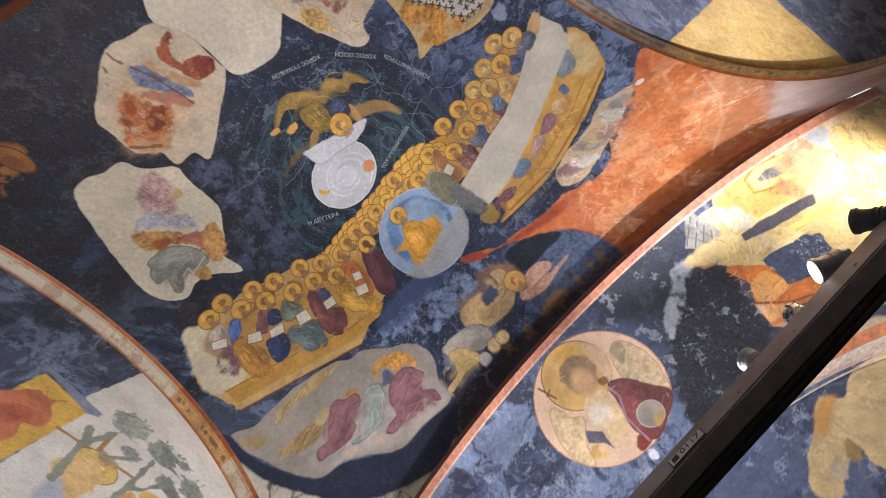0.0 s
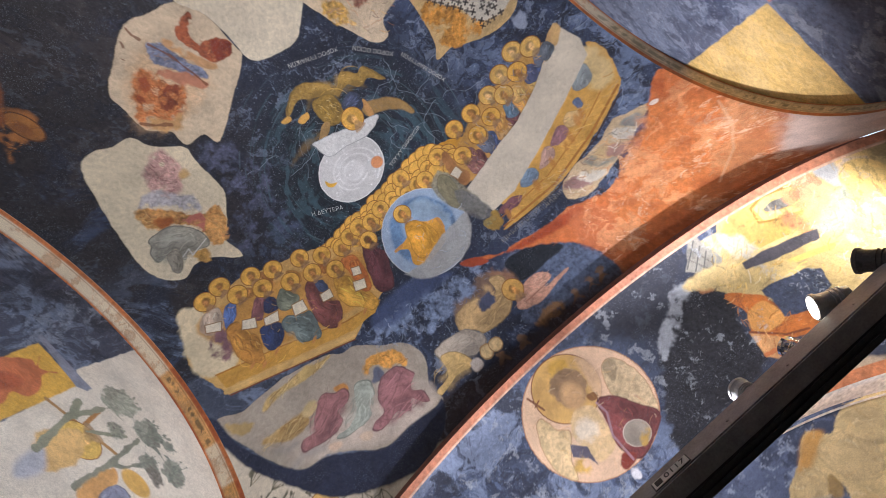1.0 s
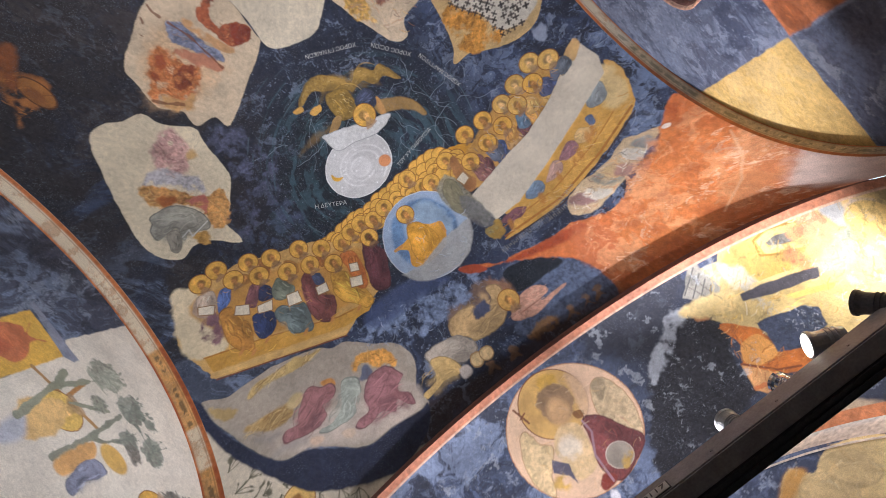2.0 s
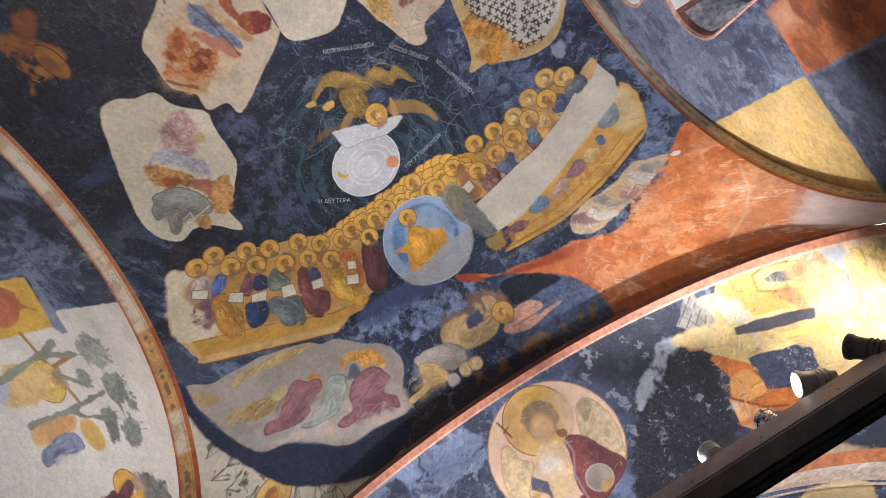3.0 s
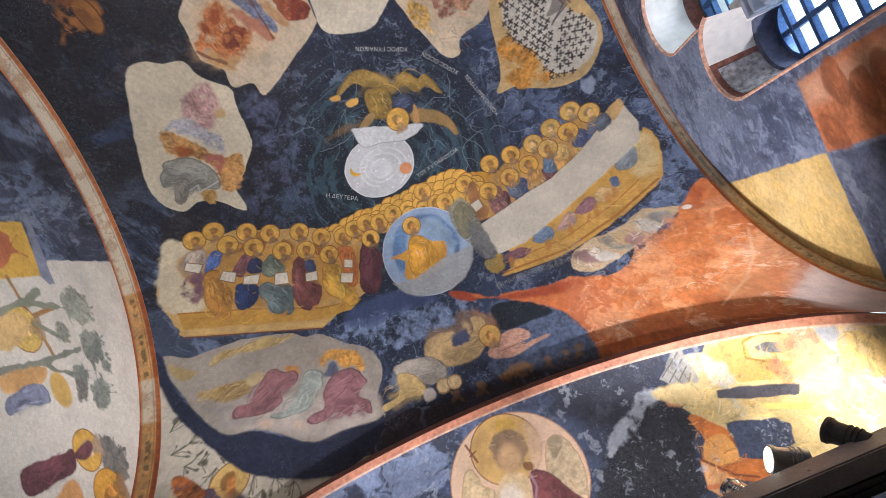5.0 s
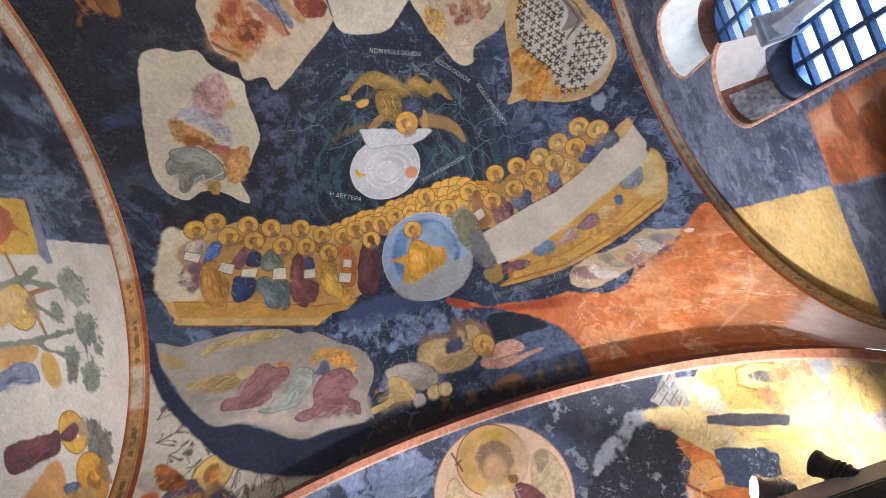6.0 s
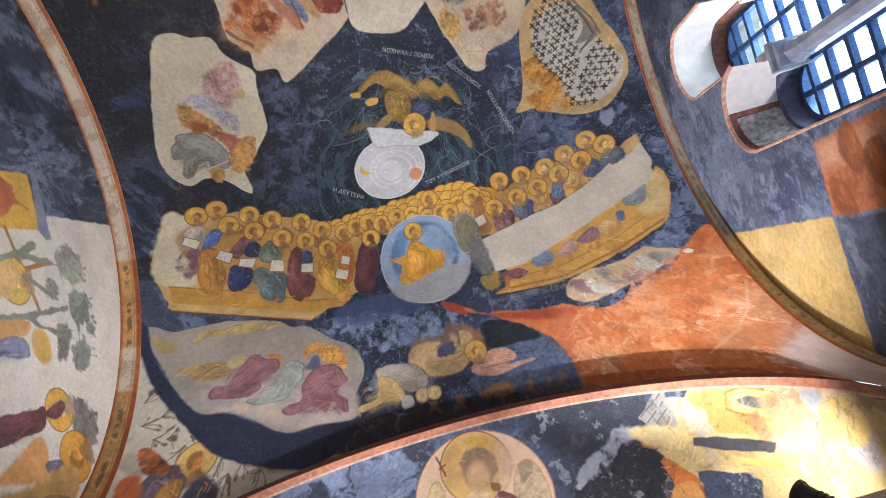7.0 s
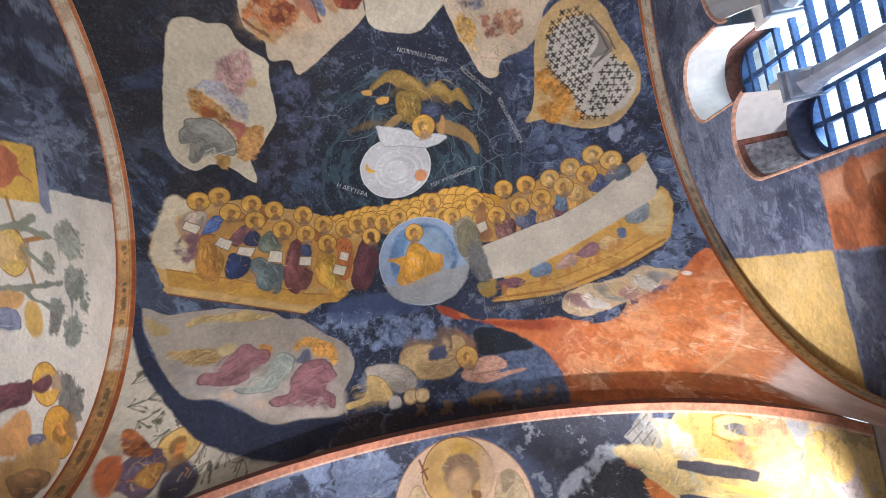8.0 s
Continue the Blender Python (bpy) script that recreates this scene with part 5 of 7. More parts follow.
    for row in ([(0.55, 1.74), (0.95, 1.74), (1.23, 1.71), (1.41, 1.65)], [(1.01, 1.77), (1.19, 1.77), (1.30, 1.76)]):
        q = np.array(row)
        for k in range(len(q) - 1):
            d = q[k + 1] - q[k]
            L = np.linalg.norm(d)
            n = np.array((-d[1], d[0])) / L
            for t in np.arange(0.0, 1.0, 0.020 / L):
                p = q[k] + d * t
                h = g.uniform(0.010, 0.024)
                s.line([p - n * h, p + n * h], 0.005, (150, 146, 134), soft=0.003, alpha=g.uniform(0.3, 0.85))
                if g.random() < 0.5:
                    s.line([p + n * h * g.uniform(-1, 1), p + d / L * 0.016 + n * h * g.uniform(-1, 1)], 0.0045, (150, 146, 134), soft=0.003, alpha=0.7)

    # brushwork: strokes that break up the larger fields
    s.strokes([(0.80, -1.40), (1.30, -1.30), (1.40, -0.84), (1.10, -0.62), (0.92, -0.86)], ((206, 150, 110), (176, 120, 96), (222, 196, 150), (150, 130, 120)), 110, 104, 0.09, 0.012, 0.9, 0.7, 0.5)
    s.strokes([(0.80, -1.57), (0.89, -0.86), (1.14, -0.53), (1.51, -0.73), (1.76, -1.22)], ((184, 130, 92), (222, 206, 176), (130, 110, 100), (206, 166, 96)), 130, 5, 0.07, 0.008, 1.0)
    s.strokes([(1.53, -0.45), (1.72, -0.37), (1.85, 0.13), (1.65, 0.09), (1.47, -0.05)], ((176, 116, 48), (214, 166, 92)), 60, 6, 0.05, 0.007)
    s.strokes([(0.60, 1.83), (1.16, 1.93), (1.74, 1.99), (2.34, 1.65), (2.37, 2.08), (2.35, 2.38), (1.94, 2.61), (1.19, 2.61), (1.04, 2.24)], ((214, 126, 58), (160, 68, 28), (226, 152, 92), (140, 56, 24)), 420, 7, 0.04, 0.005, 0.2, 1.2, 0.28)
    s.strokes([(-0.14, -0.71), (-0.05, -0.78), (0.09, -0.82), (0.25, -0.75), (0.36, -0.62), (0.42, -0.53), (0.33, -0.54), (0.11, -0.70), (0.01, -0.77)], ((196, 164, 98), (106, 82, 38), (214, 188, 130)), 60, 8, 0.035, 0.005, 0.5, 0.4, 0.8)
    s.strokes([(0.13, -0.60), (0.30, -0.57), (0.30, -0.45), (0.28, -0.34), (0.16, -0.33), (0.09, -0.39)], ((196, 164, 98), (106, 82, 38), (214, 188, 130)), 50, 88, 0.035, 0.005, 1.2, 0.4, 0.8)
    s.strokes([(0.42, -0.52), (0.55, -0.61), (0.66, -0.49), (0.75, -0.49), (0.80, -0.37), (0.70, -0.41), (0.58, -0.42), (0.50, -0.50)], ((206, 172, 104), (112, 86, 40)), 40, 89, 0.03, 0.005, 0.2, 0.5, 0.8)
    s.strokes([(-1.16, 1.52), (-0.72, 1.51), (0.29, 1.74), (0.33, 1.95), (-0.50, 1.91), (-0.86, 1.84)], ((150, 164, 188), (80, 96, 128), (170, 180, 198)), 260, 11, 0.04, 0.006, 0.2, 1.5)
    s.strokes([(-2.21, 0.82), (-0.72, 1.34), (-1.10, 1.38), (-2.20, 0.98)], ((222, 172, 76), (176, 120, 40)), 90, 13, 0.09, 0.006, 0.0, 0.1)
    s.strokes([(0.65, 1.68), (1.24, 1.71), (2.14, 1.45), (2.24, 1.24), (1.72, 1.36), (0.81, 1.55)], ((226, 180, 92), (170, 116, 44), (206, 176, 130)), 170, 14, 0.07, 0.006, 0.4, 0.4)
    s.strokes([(1.30, 1.74), (1.72, 1.67), (2.05, 1.65), (2.17, 1.72), (1.77, 1.87), (1.34, 1.94), (1.24, 1.86)], ((222, 212, 192), (150, 110, 96), (196, 150, 100), (120, 118, 110)), 150, 15, 0.06, 0.007, 0.4, 0.9)
    s.strokes([(-0.32, 0.82), (0.18, 0.69), (0.53, 1.12), (0.45, 1.39), (0.11, 1.62), (-0.33, 1.36)], ((170, 188, 206), (92, 124, 166), (190, 200, 208)), 70, 16, 0.07, 0.005, 0.8, 1.2, 0.5)
    s.strokes([(-1.93, 0.20), (-0.91, 0.52), (-0.49, 0.88), (-0.69, 1.23), (-1.09, 1.21), (-1.82, 0.89), (-2.03, 0.65)], ((206, 156, 76), (140, 90, 42), (222, 182, 110)), 160, 17, 0.045, 0.005, 1.0, 0.8, 0.6)
    s.strokes([(0.79, 0.84), (1.44, 0.61), (1.95, 0.63), (2.02, 0.80), (1.45, 0.98), (0.78, 1.11)], ((210, 168, 92), (150, 108, 70), (196, 186, 170), (110, 112, 130)), 190, 18, 0.05, 0.006, 1.2, 0.7, 0.7)
    s.strokes([(-2.33, 2.38), (-2.33, 2.09), (-2.07, 2.30), (-1.92, 2.50), (-2.02, 2.58)], ((196, 120, 60), (110, 84, 92), (206, 170, 110)), 80, 19, 0.06, 0.007, 0.6, 0.8)
    s.strokes([(-2.05, -2.08), (-1.78, -2.03), (-1.78, -1.82), (-2.10, -1.70), (-2.03, -1.92)], ((176, 116, 58), (110, 66, 34)), 60, 20, 0.06, 0.007)


paint_vault(vault)
# raised so that the arch edge casts a sharp shadow on the vault
LIP = 0.20 * smooth(1.8, AY, V) * (1 - smooth(2.2, 2.4, np.abs(U)))      # the vault rises behind the lip of the east arch
Z = np.sqrt(np.maximum(RV ** 2 - U ** 2 - V ** 2, 0)) + LIP
P = np.stack([U, V, Z + ZS], -1)
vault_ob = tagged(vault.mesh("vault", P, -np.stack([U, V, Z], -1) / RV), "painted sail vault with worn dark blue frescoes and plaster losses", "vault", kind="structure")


# ---- narrow arch bands and lunette walls to the north and south ----
def band(name, x0, r0, x1, r1, seed, label):
    th = np.linspace(-0.25, math.pi + 0.25, 900)
    w = np.linspace(0, 1, 22)
    W, TH = np.meshgrid(w, th)
    s = Plaster(TH * r0, W * 0.18, (232, 216, 186), seed)
    s.grit((196, 150, 108), 0.12, 0.56, 0.6, 1)
    yy = r0 * np.cos(TH)
    rich = smooth(0.50, 0.54, yy) * smooth(1.32, 1.28, yy) + smooth(1.62, 1.66, yy)
    if x0 > 0:
        rich = smooth(0.95, 1.05, yy)
    whole = (slice(None), slice(None))
    s.blend(whole, rich * 0.85, (206, 148, 76) if x0 < 0 else (206, 180, 140), 0.35, 0.3)
    for a, b in ((0.0, 0.20), (0.80, 1.0)):
        m = smooth(a - 0.04, a + 0.03, W) * smooth(b + 0.04, b - 0.03, W)
        s.blend(whole, m, (202, 118, 66), 0.3, 0.25)
        s.blend(whole, m * rich * 0.8, (164, 82, 44) if x0 < 0 else (196, 116, 70), 0.3, 0.3)
    for a in (0.27, 0.74):
        s.blend(whole, smooth(0.03, 0.01, np.abs(W - a)) * 0.6, (140, 86, 52), 0.3, 0.2)
    leaf = smooth(0.14, 0.08, np.abs(W - 0.5)) * smooth(0.50, 0.58, fbm(TH * r0, W * 0.18, 0.045, 3, seed + 2)) * np.clip(rich + smooth(0.5, 0.6, fbm(TH * r0, W * 0, 0.5, 2, seed + 4)) * 0.8, 0, 1)
    s.blend(whole, leaf * (0.7 if x0 < 0 else 0.55), (84, 74, 56) if x0 < 0 else (104, 100, 76), 0.3, 0.3)
    x, r = x0 + (x1 - x0) * W, r0 + (r1 - r0) * W
    pos = np.stack([x, r * np.cos(TH), r * np.sin(TH) + ZS], -1)
    nor = -np.stack([0 * x, np.cos(TH), np.sin(TH)], -1)
    return tagged(s.mesh(name, pos, nor), label, "arch", kind="structure")


band("arch_north", -AX, RN, XN - 0.02, 2.48, 300, "narrow plaster arch with red ochre stripes and ornament")
band("arch_south", AX, RN, XS + 0.02, 2.57, 330, "narrow plaster arch with red ochre stripes and ornament")

ly = np.concatenate([np.linspace(-2.7, -0.8, 70, endpoint=False), np.linspace(-0.8, 2.7, 460)])
lz = np.concatenate([np.linspace(-1.6, -0.2, 40, endpoint=False), np.linspace(-0.2, 2.7, 350)])
LU, LV = np.meshgrid(ly, lz)
north = Plaster(LU, LV, (66, 72, 88), 400)


def paint_north(s):
    s.grit((112, 124, 146), 0.30, 0.51, 0.85, 1, heading=100, stretch=3.0, sharp=0.05, warp=0.8)
    s.grit((24, 27, 38), 0.40, 0.52, 0.7, 2, heading=100, stretch=2.0, sharp=0.06)
    s.grit((142, 152, 168), 0.16, 0.63, 0.6, 3, heading=100, stretch=2.6, sharp=0.04)
    s.poly([(0.45, -0.30), (0.35, 0.63), (0.32, 0.96), (0.30, 1.39), (0.18, 1.55), (0.17, 2.51), (0.19, 3.17), (1.47, 3.63), (3.03, 2.97), (1.93, -0.51)], (212, 204, 188), curve=False, soft=0.006, mottle=0.08, grainy=0.1)
    s.poly([(0.05, 0.25), (-0.09, 1.05), (-0.13, 1.42), (0.31, 1.41), (0.33, 0.95), (0.37, 0.19)], (210, 166, 76), curve=False, soft=0.008, ragged=0.006, mottle=0.15)
    s.poly([(-0.14, 0.62), (-0.09, 0.94), (-0.01, 1.20), (0.05, 1.20), (-0.02, 1.32), (0.08, 1.21), (0.16, 1.34), (0.13, 1.18), (0.23, 1.05), (0.26, 0.89), (0.19, 0.79), (0.25, 0.61), (0.15, 0.32)], (190, 112, 76), soft=0.008, ragged=0.006, mottle=0.3)
    s.poly([(-0.02, 0.65), (0.04, 0.91), (0.14, 0.96), (0.17, 0.81), (0.08, 0.59)], (176, 96, 66), soft=0.02, mottle=0.3)
    s.poly([(-0.18, 1.47), (-0.20, 1.53), (0.37, 1.53), (0.38, 1.46), (0.31, 1.39)], (128, 132, 146), curve=False, soft=0.008, ragged=0.006, mottle=0.3)
    # leaning cross poles and painted trees
    s.line([(0.32, 1.02), (0.53, 1.08), (0.70, 1.13), (0.90, 1.18)], 0.035, (166, 128, 80), ragged=0.004)
    s.line([(0.67, 0.77), (0.62, 1.06), (0.56, 1.40)], 0.035, (166, 120, 70), ragged=0.004)
    halo(s, (0.690, 0.986), 0.17, (206, 170, 110), gold=(214, 178, 96))
    s.poly([(0.52, 0.69), (0.55, 0.91), (0.63, 1.04), (0.79, 0.90), (0.81, 0.63), (0.71, 0.46)], (206, 170, 112), soft=0.02, ragged=0.02, mottle=0.25)
    s.poly([(0.63, 0.39), (0.61, 0.65), (0.76, 0.52), (0.72, 0.29)], (176, 178, 186), soft=0.03)
    s.line([(0.61, 0.58), (0.54, 0.91), (0.48, 1.16), (0.43, 1.28)], 0.06, (136, 138, 118), ragged=0.012)
    s.line([(0.51, 1.09), (0.53, 1.27), (0.56, 1.47)], 0.045, (136, 138, 118), ragged=0.012)
    s.line([(0.66, 1.11), (0.75, 1.28), (0.83, 1.43)], 0.035, (136, 138, 118), ragged=0.01)
    s.line([(0.95, 0.61), (0.94, 1.05), (0.90, 1.52)], 0.045, (130, 132, 116), ragged=0.012)
    s.line([(0.96, 1.07), (1.02, 1.15), (1.06, 1.30)], 0.03, (130, 132, 116), ragged=0.01)
    for k, (q, a, b) in enumerate(zip([(0.56, 1.69), (0.75, 1.38), (0.90, 1.67), (1.08, 1.40), (1.09, 1.77), (1.26, 1.57), (1.20, 1.33), (1.74, 1.40), (1.13, 1.00)], (0.30, 0.14, 0.30, 0.20, 0.10, 0.26, 0.12, 0.26, 0.2), (0.20, 0.10, 0.17, 0.10, 0.10, 0.14, 0.1, 0.24, 0.1))):
        if k == 8:
            continue
        col = (146, 149, 132) if k < 2 else (118, 124, 112) if k < 6 else (100, 96, 88)
        s.oval(q, b * 0.75, a * 0.55, col, turn=15 * (k % 3), soft=0.015, ragged=0.04, mottle=0.45, grainy=0.5, alpha=0.85)
        twigs(s, q, a * 0.75, col, 12, 300 + k, turn=0.6 + 0.3 * k)
        twigs(s, q, a * 0.65, col, 8, 340 + k, turn=-2.0 + 0.3 * k)
    # lower row of shapes
    s.poly([(0.98, 0.60), (0.96, 0.81), (0.98, 1.04), (1.07, 0.98), (1.10, 0.78), (1.08, 0.58)], (206, 158, 100), soft=0.012, ragged=0.01)
    robe(s, [(1.13, 0.57), (1.07, 0.79), (1.09, 0.95), (1.22, 0.95), (1.19, 0.71), (1.22, 0.55)], (128, 132, 150), 4, seed=401)
    s.oval((1.155, 1.117), 0.13, 0.10, (206, 166, 92), soft=0.012)
    robe(s, [(1.55, 0.48), (1.56, 0.84), (1.56, 0.99), (1.69, 0.95), (1.71, 0.75), (1.71, 0.45)], (104, 62, 66), 5, seed=402)
    halo(s, (1.605, 1.143), 0.15, (206, 180, 150), gold=(208, 160, 72))
    robe(s, [(1.60, 0.98), (1.55, 1.18), (1.61, 1.21), (1.66, 1.09)], (100, 60, 62), 2, seed=403)
    s.poly([(1.81, 0.62), (1.73, 0.86), (1.83, 0.92), (2.00, 0.85), (1.98, 0.64), (1.90, 0.41)], (206, 150, 92), soft=0.015, mottle=0.25)
    halo(s, (1.947, 1.205), 0.18, (190, 130, 60), gold=(206, 150, 60))
    robe(s, [(1.91, 0.87), (1.92, 1.02), (2.01, 1.06), (2.00, 0.91)], (104, 104, 122), 3, seed=404)
    s.poly([(2.00, 0.69), (1.97, 1.04), (2.08, 1.20), (2.23, 1.03), (2.26, 0.73), (2.14, 0.36), (1.99, 0.39)], (180, 140, 84), soft=0.02, ragged=0.02, mottle=0.4)
    robe(s, [(2.11, 0.61), (2.13, 0.94), (2.23, 1.03), (2.28, 0.73)], (140, 104, 66), 5, seed=405)


paint_north(north)
P = np.stack([0 * LU + XN, LU, LV + ZS], -1)
tagged(north.mesh("wall_north", P, np.zeros(P.shape) + (1.0, 0, 0), np.hypot(LU, np.maximum(LV, 0)) > 2.66), "painted lunette wall with blue sky above a white garden", "wall", kind="structure")

south = Plaster(LU, LV, (66, 76, 98), 500)


def paint_south(s):
    s.grit((120, 130, 150), 0.45, 0.44, 0.8, 1, sharp=0.08)
    s.grit((52, 60, 80), 0.30, 0.57, 0.6, 2, sharp=0.05, warp=1.0)
    s.grit((140, 150, 168), 0.14, 0.61, 0.6, 3, sharp=0.04, warp=1.0)
    s.wear((166, 174, 186), 0.018, 0.82, 0.5, 6, octaves=2)
    s.poly([(1.70, 0.51), (1.68, 2.2), (2.7, 2.2), (2.7, 0.49)], (204, 170, 102), curve=False, soft=0.006, mottle=0.22, grainy=0.2)
    s.poly([(1.70, 0.49), (1.26, 0.47), (1.22, -0.1), (1.24, -1.2), (1.71, -1.2)], (176, 104, 62), curve=False, soft=0.012, mottle=0.4, grainy=0.3)
    s.poly([(1.26, 0.47), (1.30, -1.2), (1.45, -1.2), (1.42, 0.47)], (204, 156, 124), soft=0.05, curve=False, alpha=0.7)
    g = np.random.default_rng(17)
    for k in range(8):
        c = (1.5 + g.uniform(-0.15, 0.15), 0.35 - 0.2 * k)
        robe(s, [(c[0] + 0.14 * math.cos(a) * g.uniform(0.7, 1.2), c[1] + 0.12 * math.sin(a) * g.uniform(0.7, 1.2)) for a in np.arange(0, 6.2, 0.9)], (160, 90, 50), 4, seed=500 + k, alpha=0.6)
    s.poly([(1.72, 0.47), (1.74, -1.2), (2.7, -1.2), (2.7, 0.47)], (78, 86, 104), curve=False, soft=0.01, mottle=0.35, grainy=0.4)
    s.grit((140, 146, 156), 0.20, 0.58, 0.6, 31, sharp=0.05, warp=1.0, inside=smooth(1.70, 1.76, s.u) * smooth(0.50, 0.44, s.v))
    s.grit((218, 192, 140), 0.20, 0.58, 0.35, 32, sharp=0.05, warp=1.0, inside=smooth(1.68, 1.72, s.u) * smooth(0.50, 0.53, s.v))
    s.poly([(-1.0, 0.5), (-1.0, 2.2), (-2.7, 2.2), (-2.7, 0.5)], (200, 164, 92), curve=False, soft=0.01, mottle=0.18)


paint_south(south)
P = np.stack([0 * LU + XS, LU, LV + ZS], -1)
WINDOWS = ((0.0, 0.56, 1.86), (0.555, 1.15, 1.155), (-0.595, 0.005, 1.155))   # y from, y to, springing of each light


def in_window(y, z, grow=0.0):
    m = np.zeros(y.shape, bool)
    for a, b, h in WINDOWS:
        c, r = (a + b) / 2, (b - a) / 2 + grow
        m |= (np.abs(y - c) < r) & (z < h) & (z > -1.0) | (np.hypot(y - c, z - h) < r) & (z >= h)
    return m


tagged(south.mesh("wall_south", P, np.zeros(P.shape) + (-1.0, 0, 0), in_window(LU, LV, 0.01) | (np.hypot(LU, np.maximum(LV, 0)) > 2.66)), "painted lunette wall with blue and ochre panels round a window", "wall", kind="structure")

# ---- the wide east arch, its soffit painted ----
sa, sy = np.linspace(-1.5 * RE, 1.5 * RE, 880), np.linspace(AY, Y2, 280)
SU, SV = np.meshgrid(sa, sy)
soffit = Plaster(SU, SV, (50, 56, 72), 600)


def paint_soffit(s):
    whole = (slice(None), slice(None))
    s.grit((84, 98, 126), 0.6, 0.46, 0.85, 1, inside=smooth(0.9, 0.4, s.u), sharp=0.10)
    s.grit((34, 40, 58), 0.35, 0.54, 0.75, 4, sharp=0.06, warp=0.9)
    s.grit((126, 140, 166), 0.30, 0.50, 0.8, 2, sharp=0.06, warp=0.7, inside=smooth(0.6, -0.2, s.u + 0.6 * (3.4 - s.v)))
    s.grit((150, 158, 172), 0.10, 0.64, 0.4, 12, sharp=0.04, warp=0.4)
    s.poly([(1.25, 3.01), (1.42, 2.99), (1.61, 3.18), (1.47, 3.56), (1.47, 3.80), (0.82, 4.06), (0.38, 4.06), (0.68, 3.51), (0.94, 3.19)], (30, 30, 36), soft=0.03, ragged=0.03, mottle=0.5, grainy=0.5)
    s.poly([(1.24, 2.65), (1.54, 2.73), (1.33, 2.94), (0.94, 3.19), (0.78, 3.04), (0.48, 2.87), (0.70, 2.67)], (40, 42, 52), soft=0.06, ragged=0.03, mottle=0.5, alpha=0.8)
    s.poly([(1.31, 2.92), (1.47, 2.97), (1.30, 3.05), (1.02, 3.27), (0.83, 3.37), (0.89, 3.21), (1.10, 3.07)], (156, 160, 166), soft=0.02, ragged=0.03, mottle=0.4, patchy=0.3)
    # painted buildings
    s.poly([(1.91, 2.66), (2.24, 2.62), (3.08, 2.66), (4.01, 2.75), (3.66, 3.44), (2.41, 3.79), (2.04, 3.57), (1.76, 3.37), (1.55, 3.13), (1.74, 2.71)], (198, 174, 120), curve=False, soft=0.01, ragged=0.015, mottle=0.25, relief=0.002)
    s.poly([(1.92, 2.76), (2.30, 2.66), (2.67, 2.71), (2.46, 2.95), (2.08, 3.04)], (196, 162, 88), soft=0.02, ragged=0.02, mottle=0.2)
    s.poly([(1.87, 2.75), (2.02, 2.88), (2.03, 3.07), (1.88, 3.08), (1.83, 2.91)], (214, 200, 168), soft=0.02, ragged=0.03, patchy=0.3)
    s.poly([(2.33, 2.74), (2.50, 2.73), (2.61, 2.77), (2.53, 2.83), (2.32, 2.80)], (110, 106, 100), soft=0.006)
    s.line([(2.61, 2.74), (2.38, 2.72), (2.27, 2.75), (2.27, 2.83), (2.51, 2.87)], 0.05, (222, 198, 122))
    s.line([(2.62, 2.71), (2.36, 2.68), (2.23, 2.72), (2.20, 2.84), (2.46, 2.92)], 0.018, (160, 124, 52))
    s.poly([(1.87, 3.04), (2.08, 3.04), (2.52, 3.06), (2.48, 3.13), (2.09, 3.14), (1.86, 3.10)], (72, 70, 78), curve=False, soft=0.006, ragged=0.006, mottle=0.4)
    s.line([(1.98, 3.03), (2.53, 3.05)], 0.05, (226, 200, 140))
    s.line([(1.94, 3.19), (2.52, 3.22)], 0.045, (224, 192, 110))
    s.poly([(1.63, 2.64), (1.96, 2.67), (1.89, 2.74), (1.69, 2.73), (1.56, 2.74)], (56, 66, 90), curve=False, soft=0.006, ragged=0.008, mottle=0.4)
    s.poly([(1.68, 2.66), (1.74, 2.69), (1.78, 2.93), (1.67, 3.04), (1.48, 2.87)], (150, 146, 134), curve=False, soft=0.008, ragged=0.01, mottle=0.35)
    for k in range(4):
        a, b = ([(1.70, 2.70), (1.71, 2.76), (1.72, 2.82), (1.73, 2.88)][k], [(1.50, 2.86), (1.54, 2.91), (1.58, 2.95), (1.64, 3.00)][k])
        s.line([a, b], 0.010, (92, 90, 86))
    for a, b in zip([(1.63, 2.74), (1.56, 2.80)], [(1.71, 2.97), (1.67, 3.01)]):
        s.line([a, b], 0.008, (100, 96, 90))
    s.poly([(1.48, 2.94), (1.62, 3.00), (1.55, 3.13), (1.44, 3.07)], (176, 116, 70), soft=0.012, ragged=0.02, patchy=0.3)
    s.poly([(1.36, 2.96), (1.56, 2.94), (1.98, 3.03), (2.23, 3.27), (2.06, 3.34), (1.82, 3.32), (1.55, 3.13)], (212, 186, 128), soft=0.02, ragged=0.02, mottle=0.3)
    s.poly([(1.83, 3.30), (2.21, 3.29), (2.31, 3.34), (2.29, 3.49), (2.01, 3.61), (1.83, 3.56), (1.84, 3.40)], (56, 64, 84), curve=False, soft=0.008, ragged=0.012, mottle=0.5, grainy=0.5)
    s.poly([(1.58, 3.19), (1.80, 3.33), (1.84, 3.49), (1.82, 3.57), (2.20, 3.61), (2.23, 3.69), (1.97, 3.77), (1.66, 3.71), (1.52, 3.57), (1.61, 3.45)], (186, 106, 44), soft=0.008, ragged=0.01, mottle=0.35)
    s.poly([(1.61, 3.41), (1.76, 3.37), (1.82, 3.45), (1.82, 3.57), (1.67, 3.62), (1.55, 3.56)], (206, 146, 76), soft=0.008, mottle=0.2)
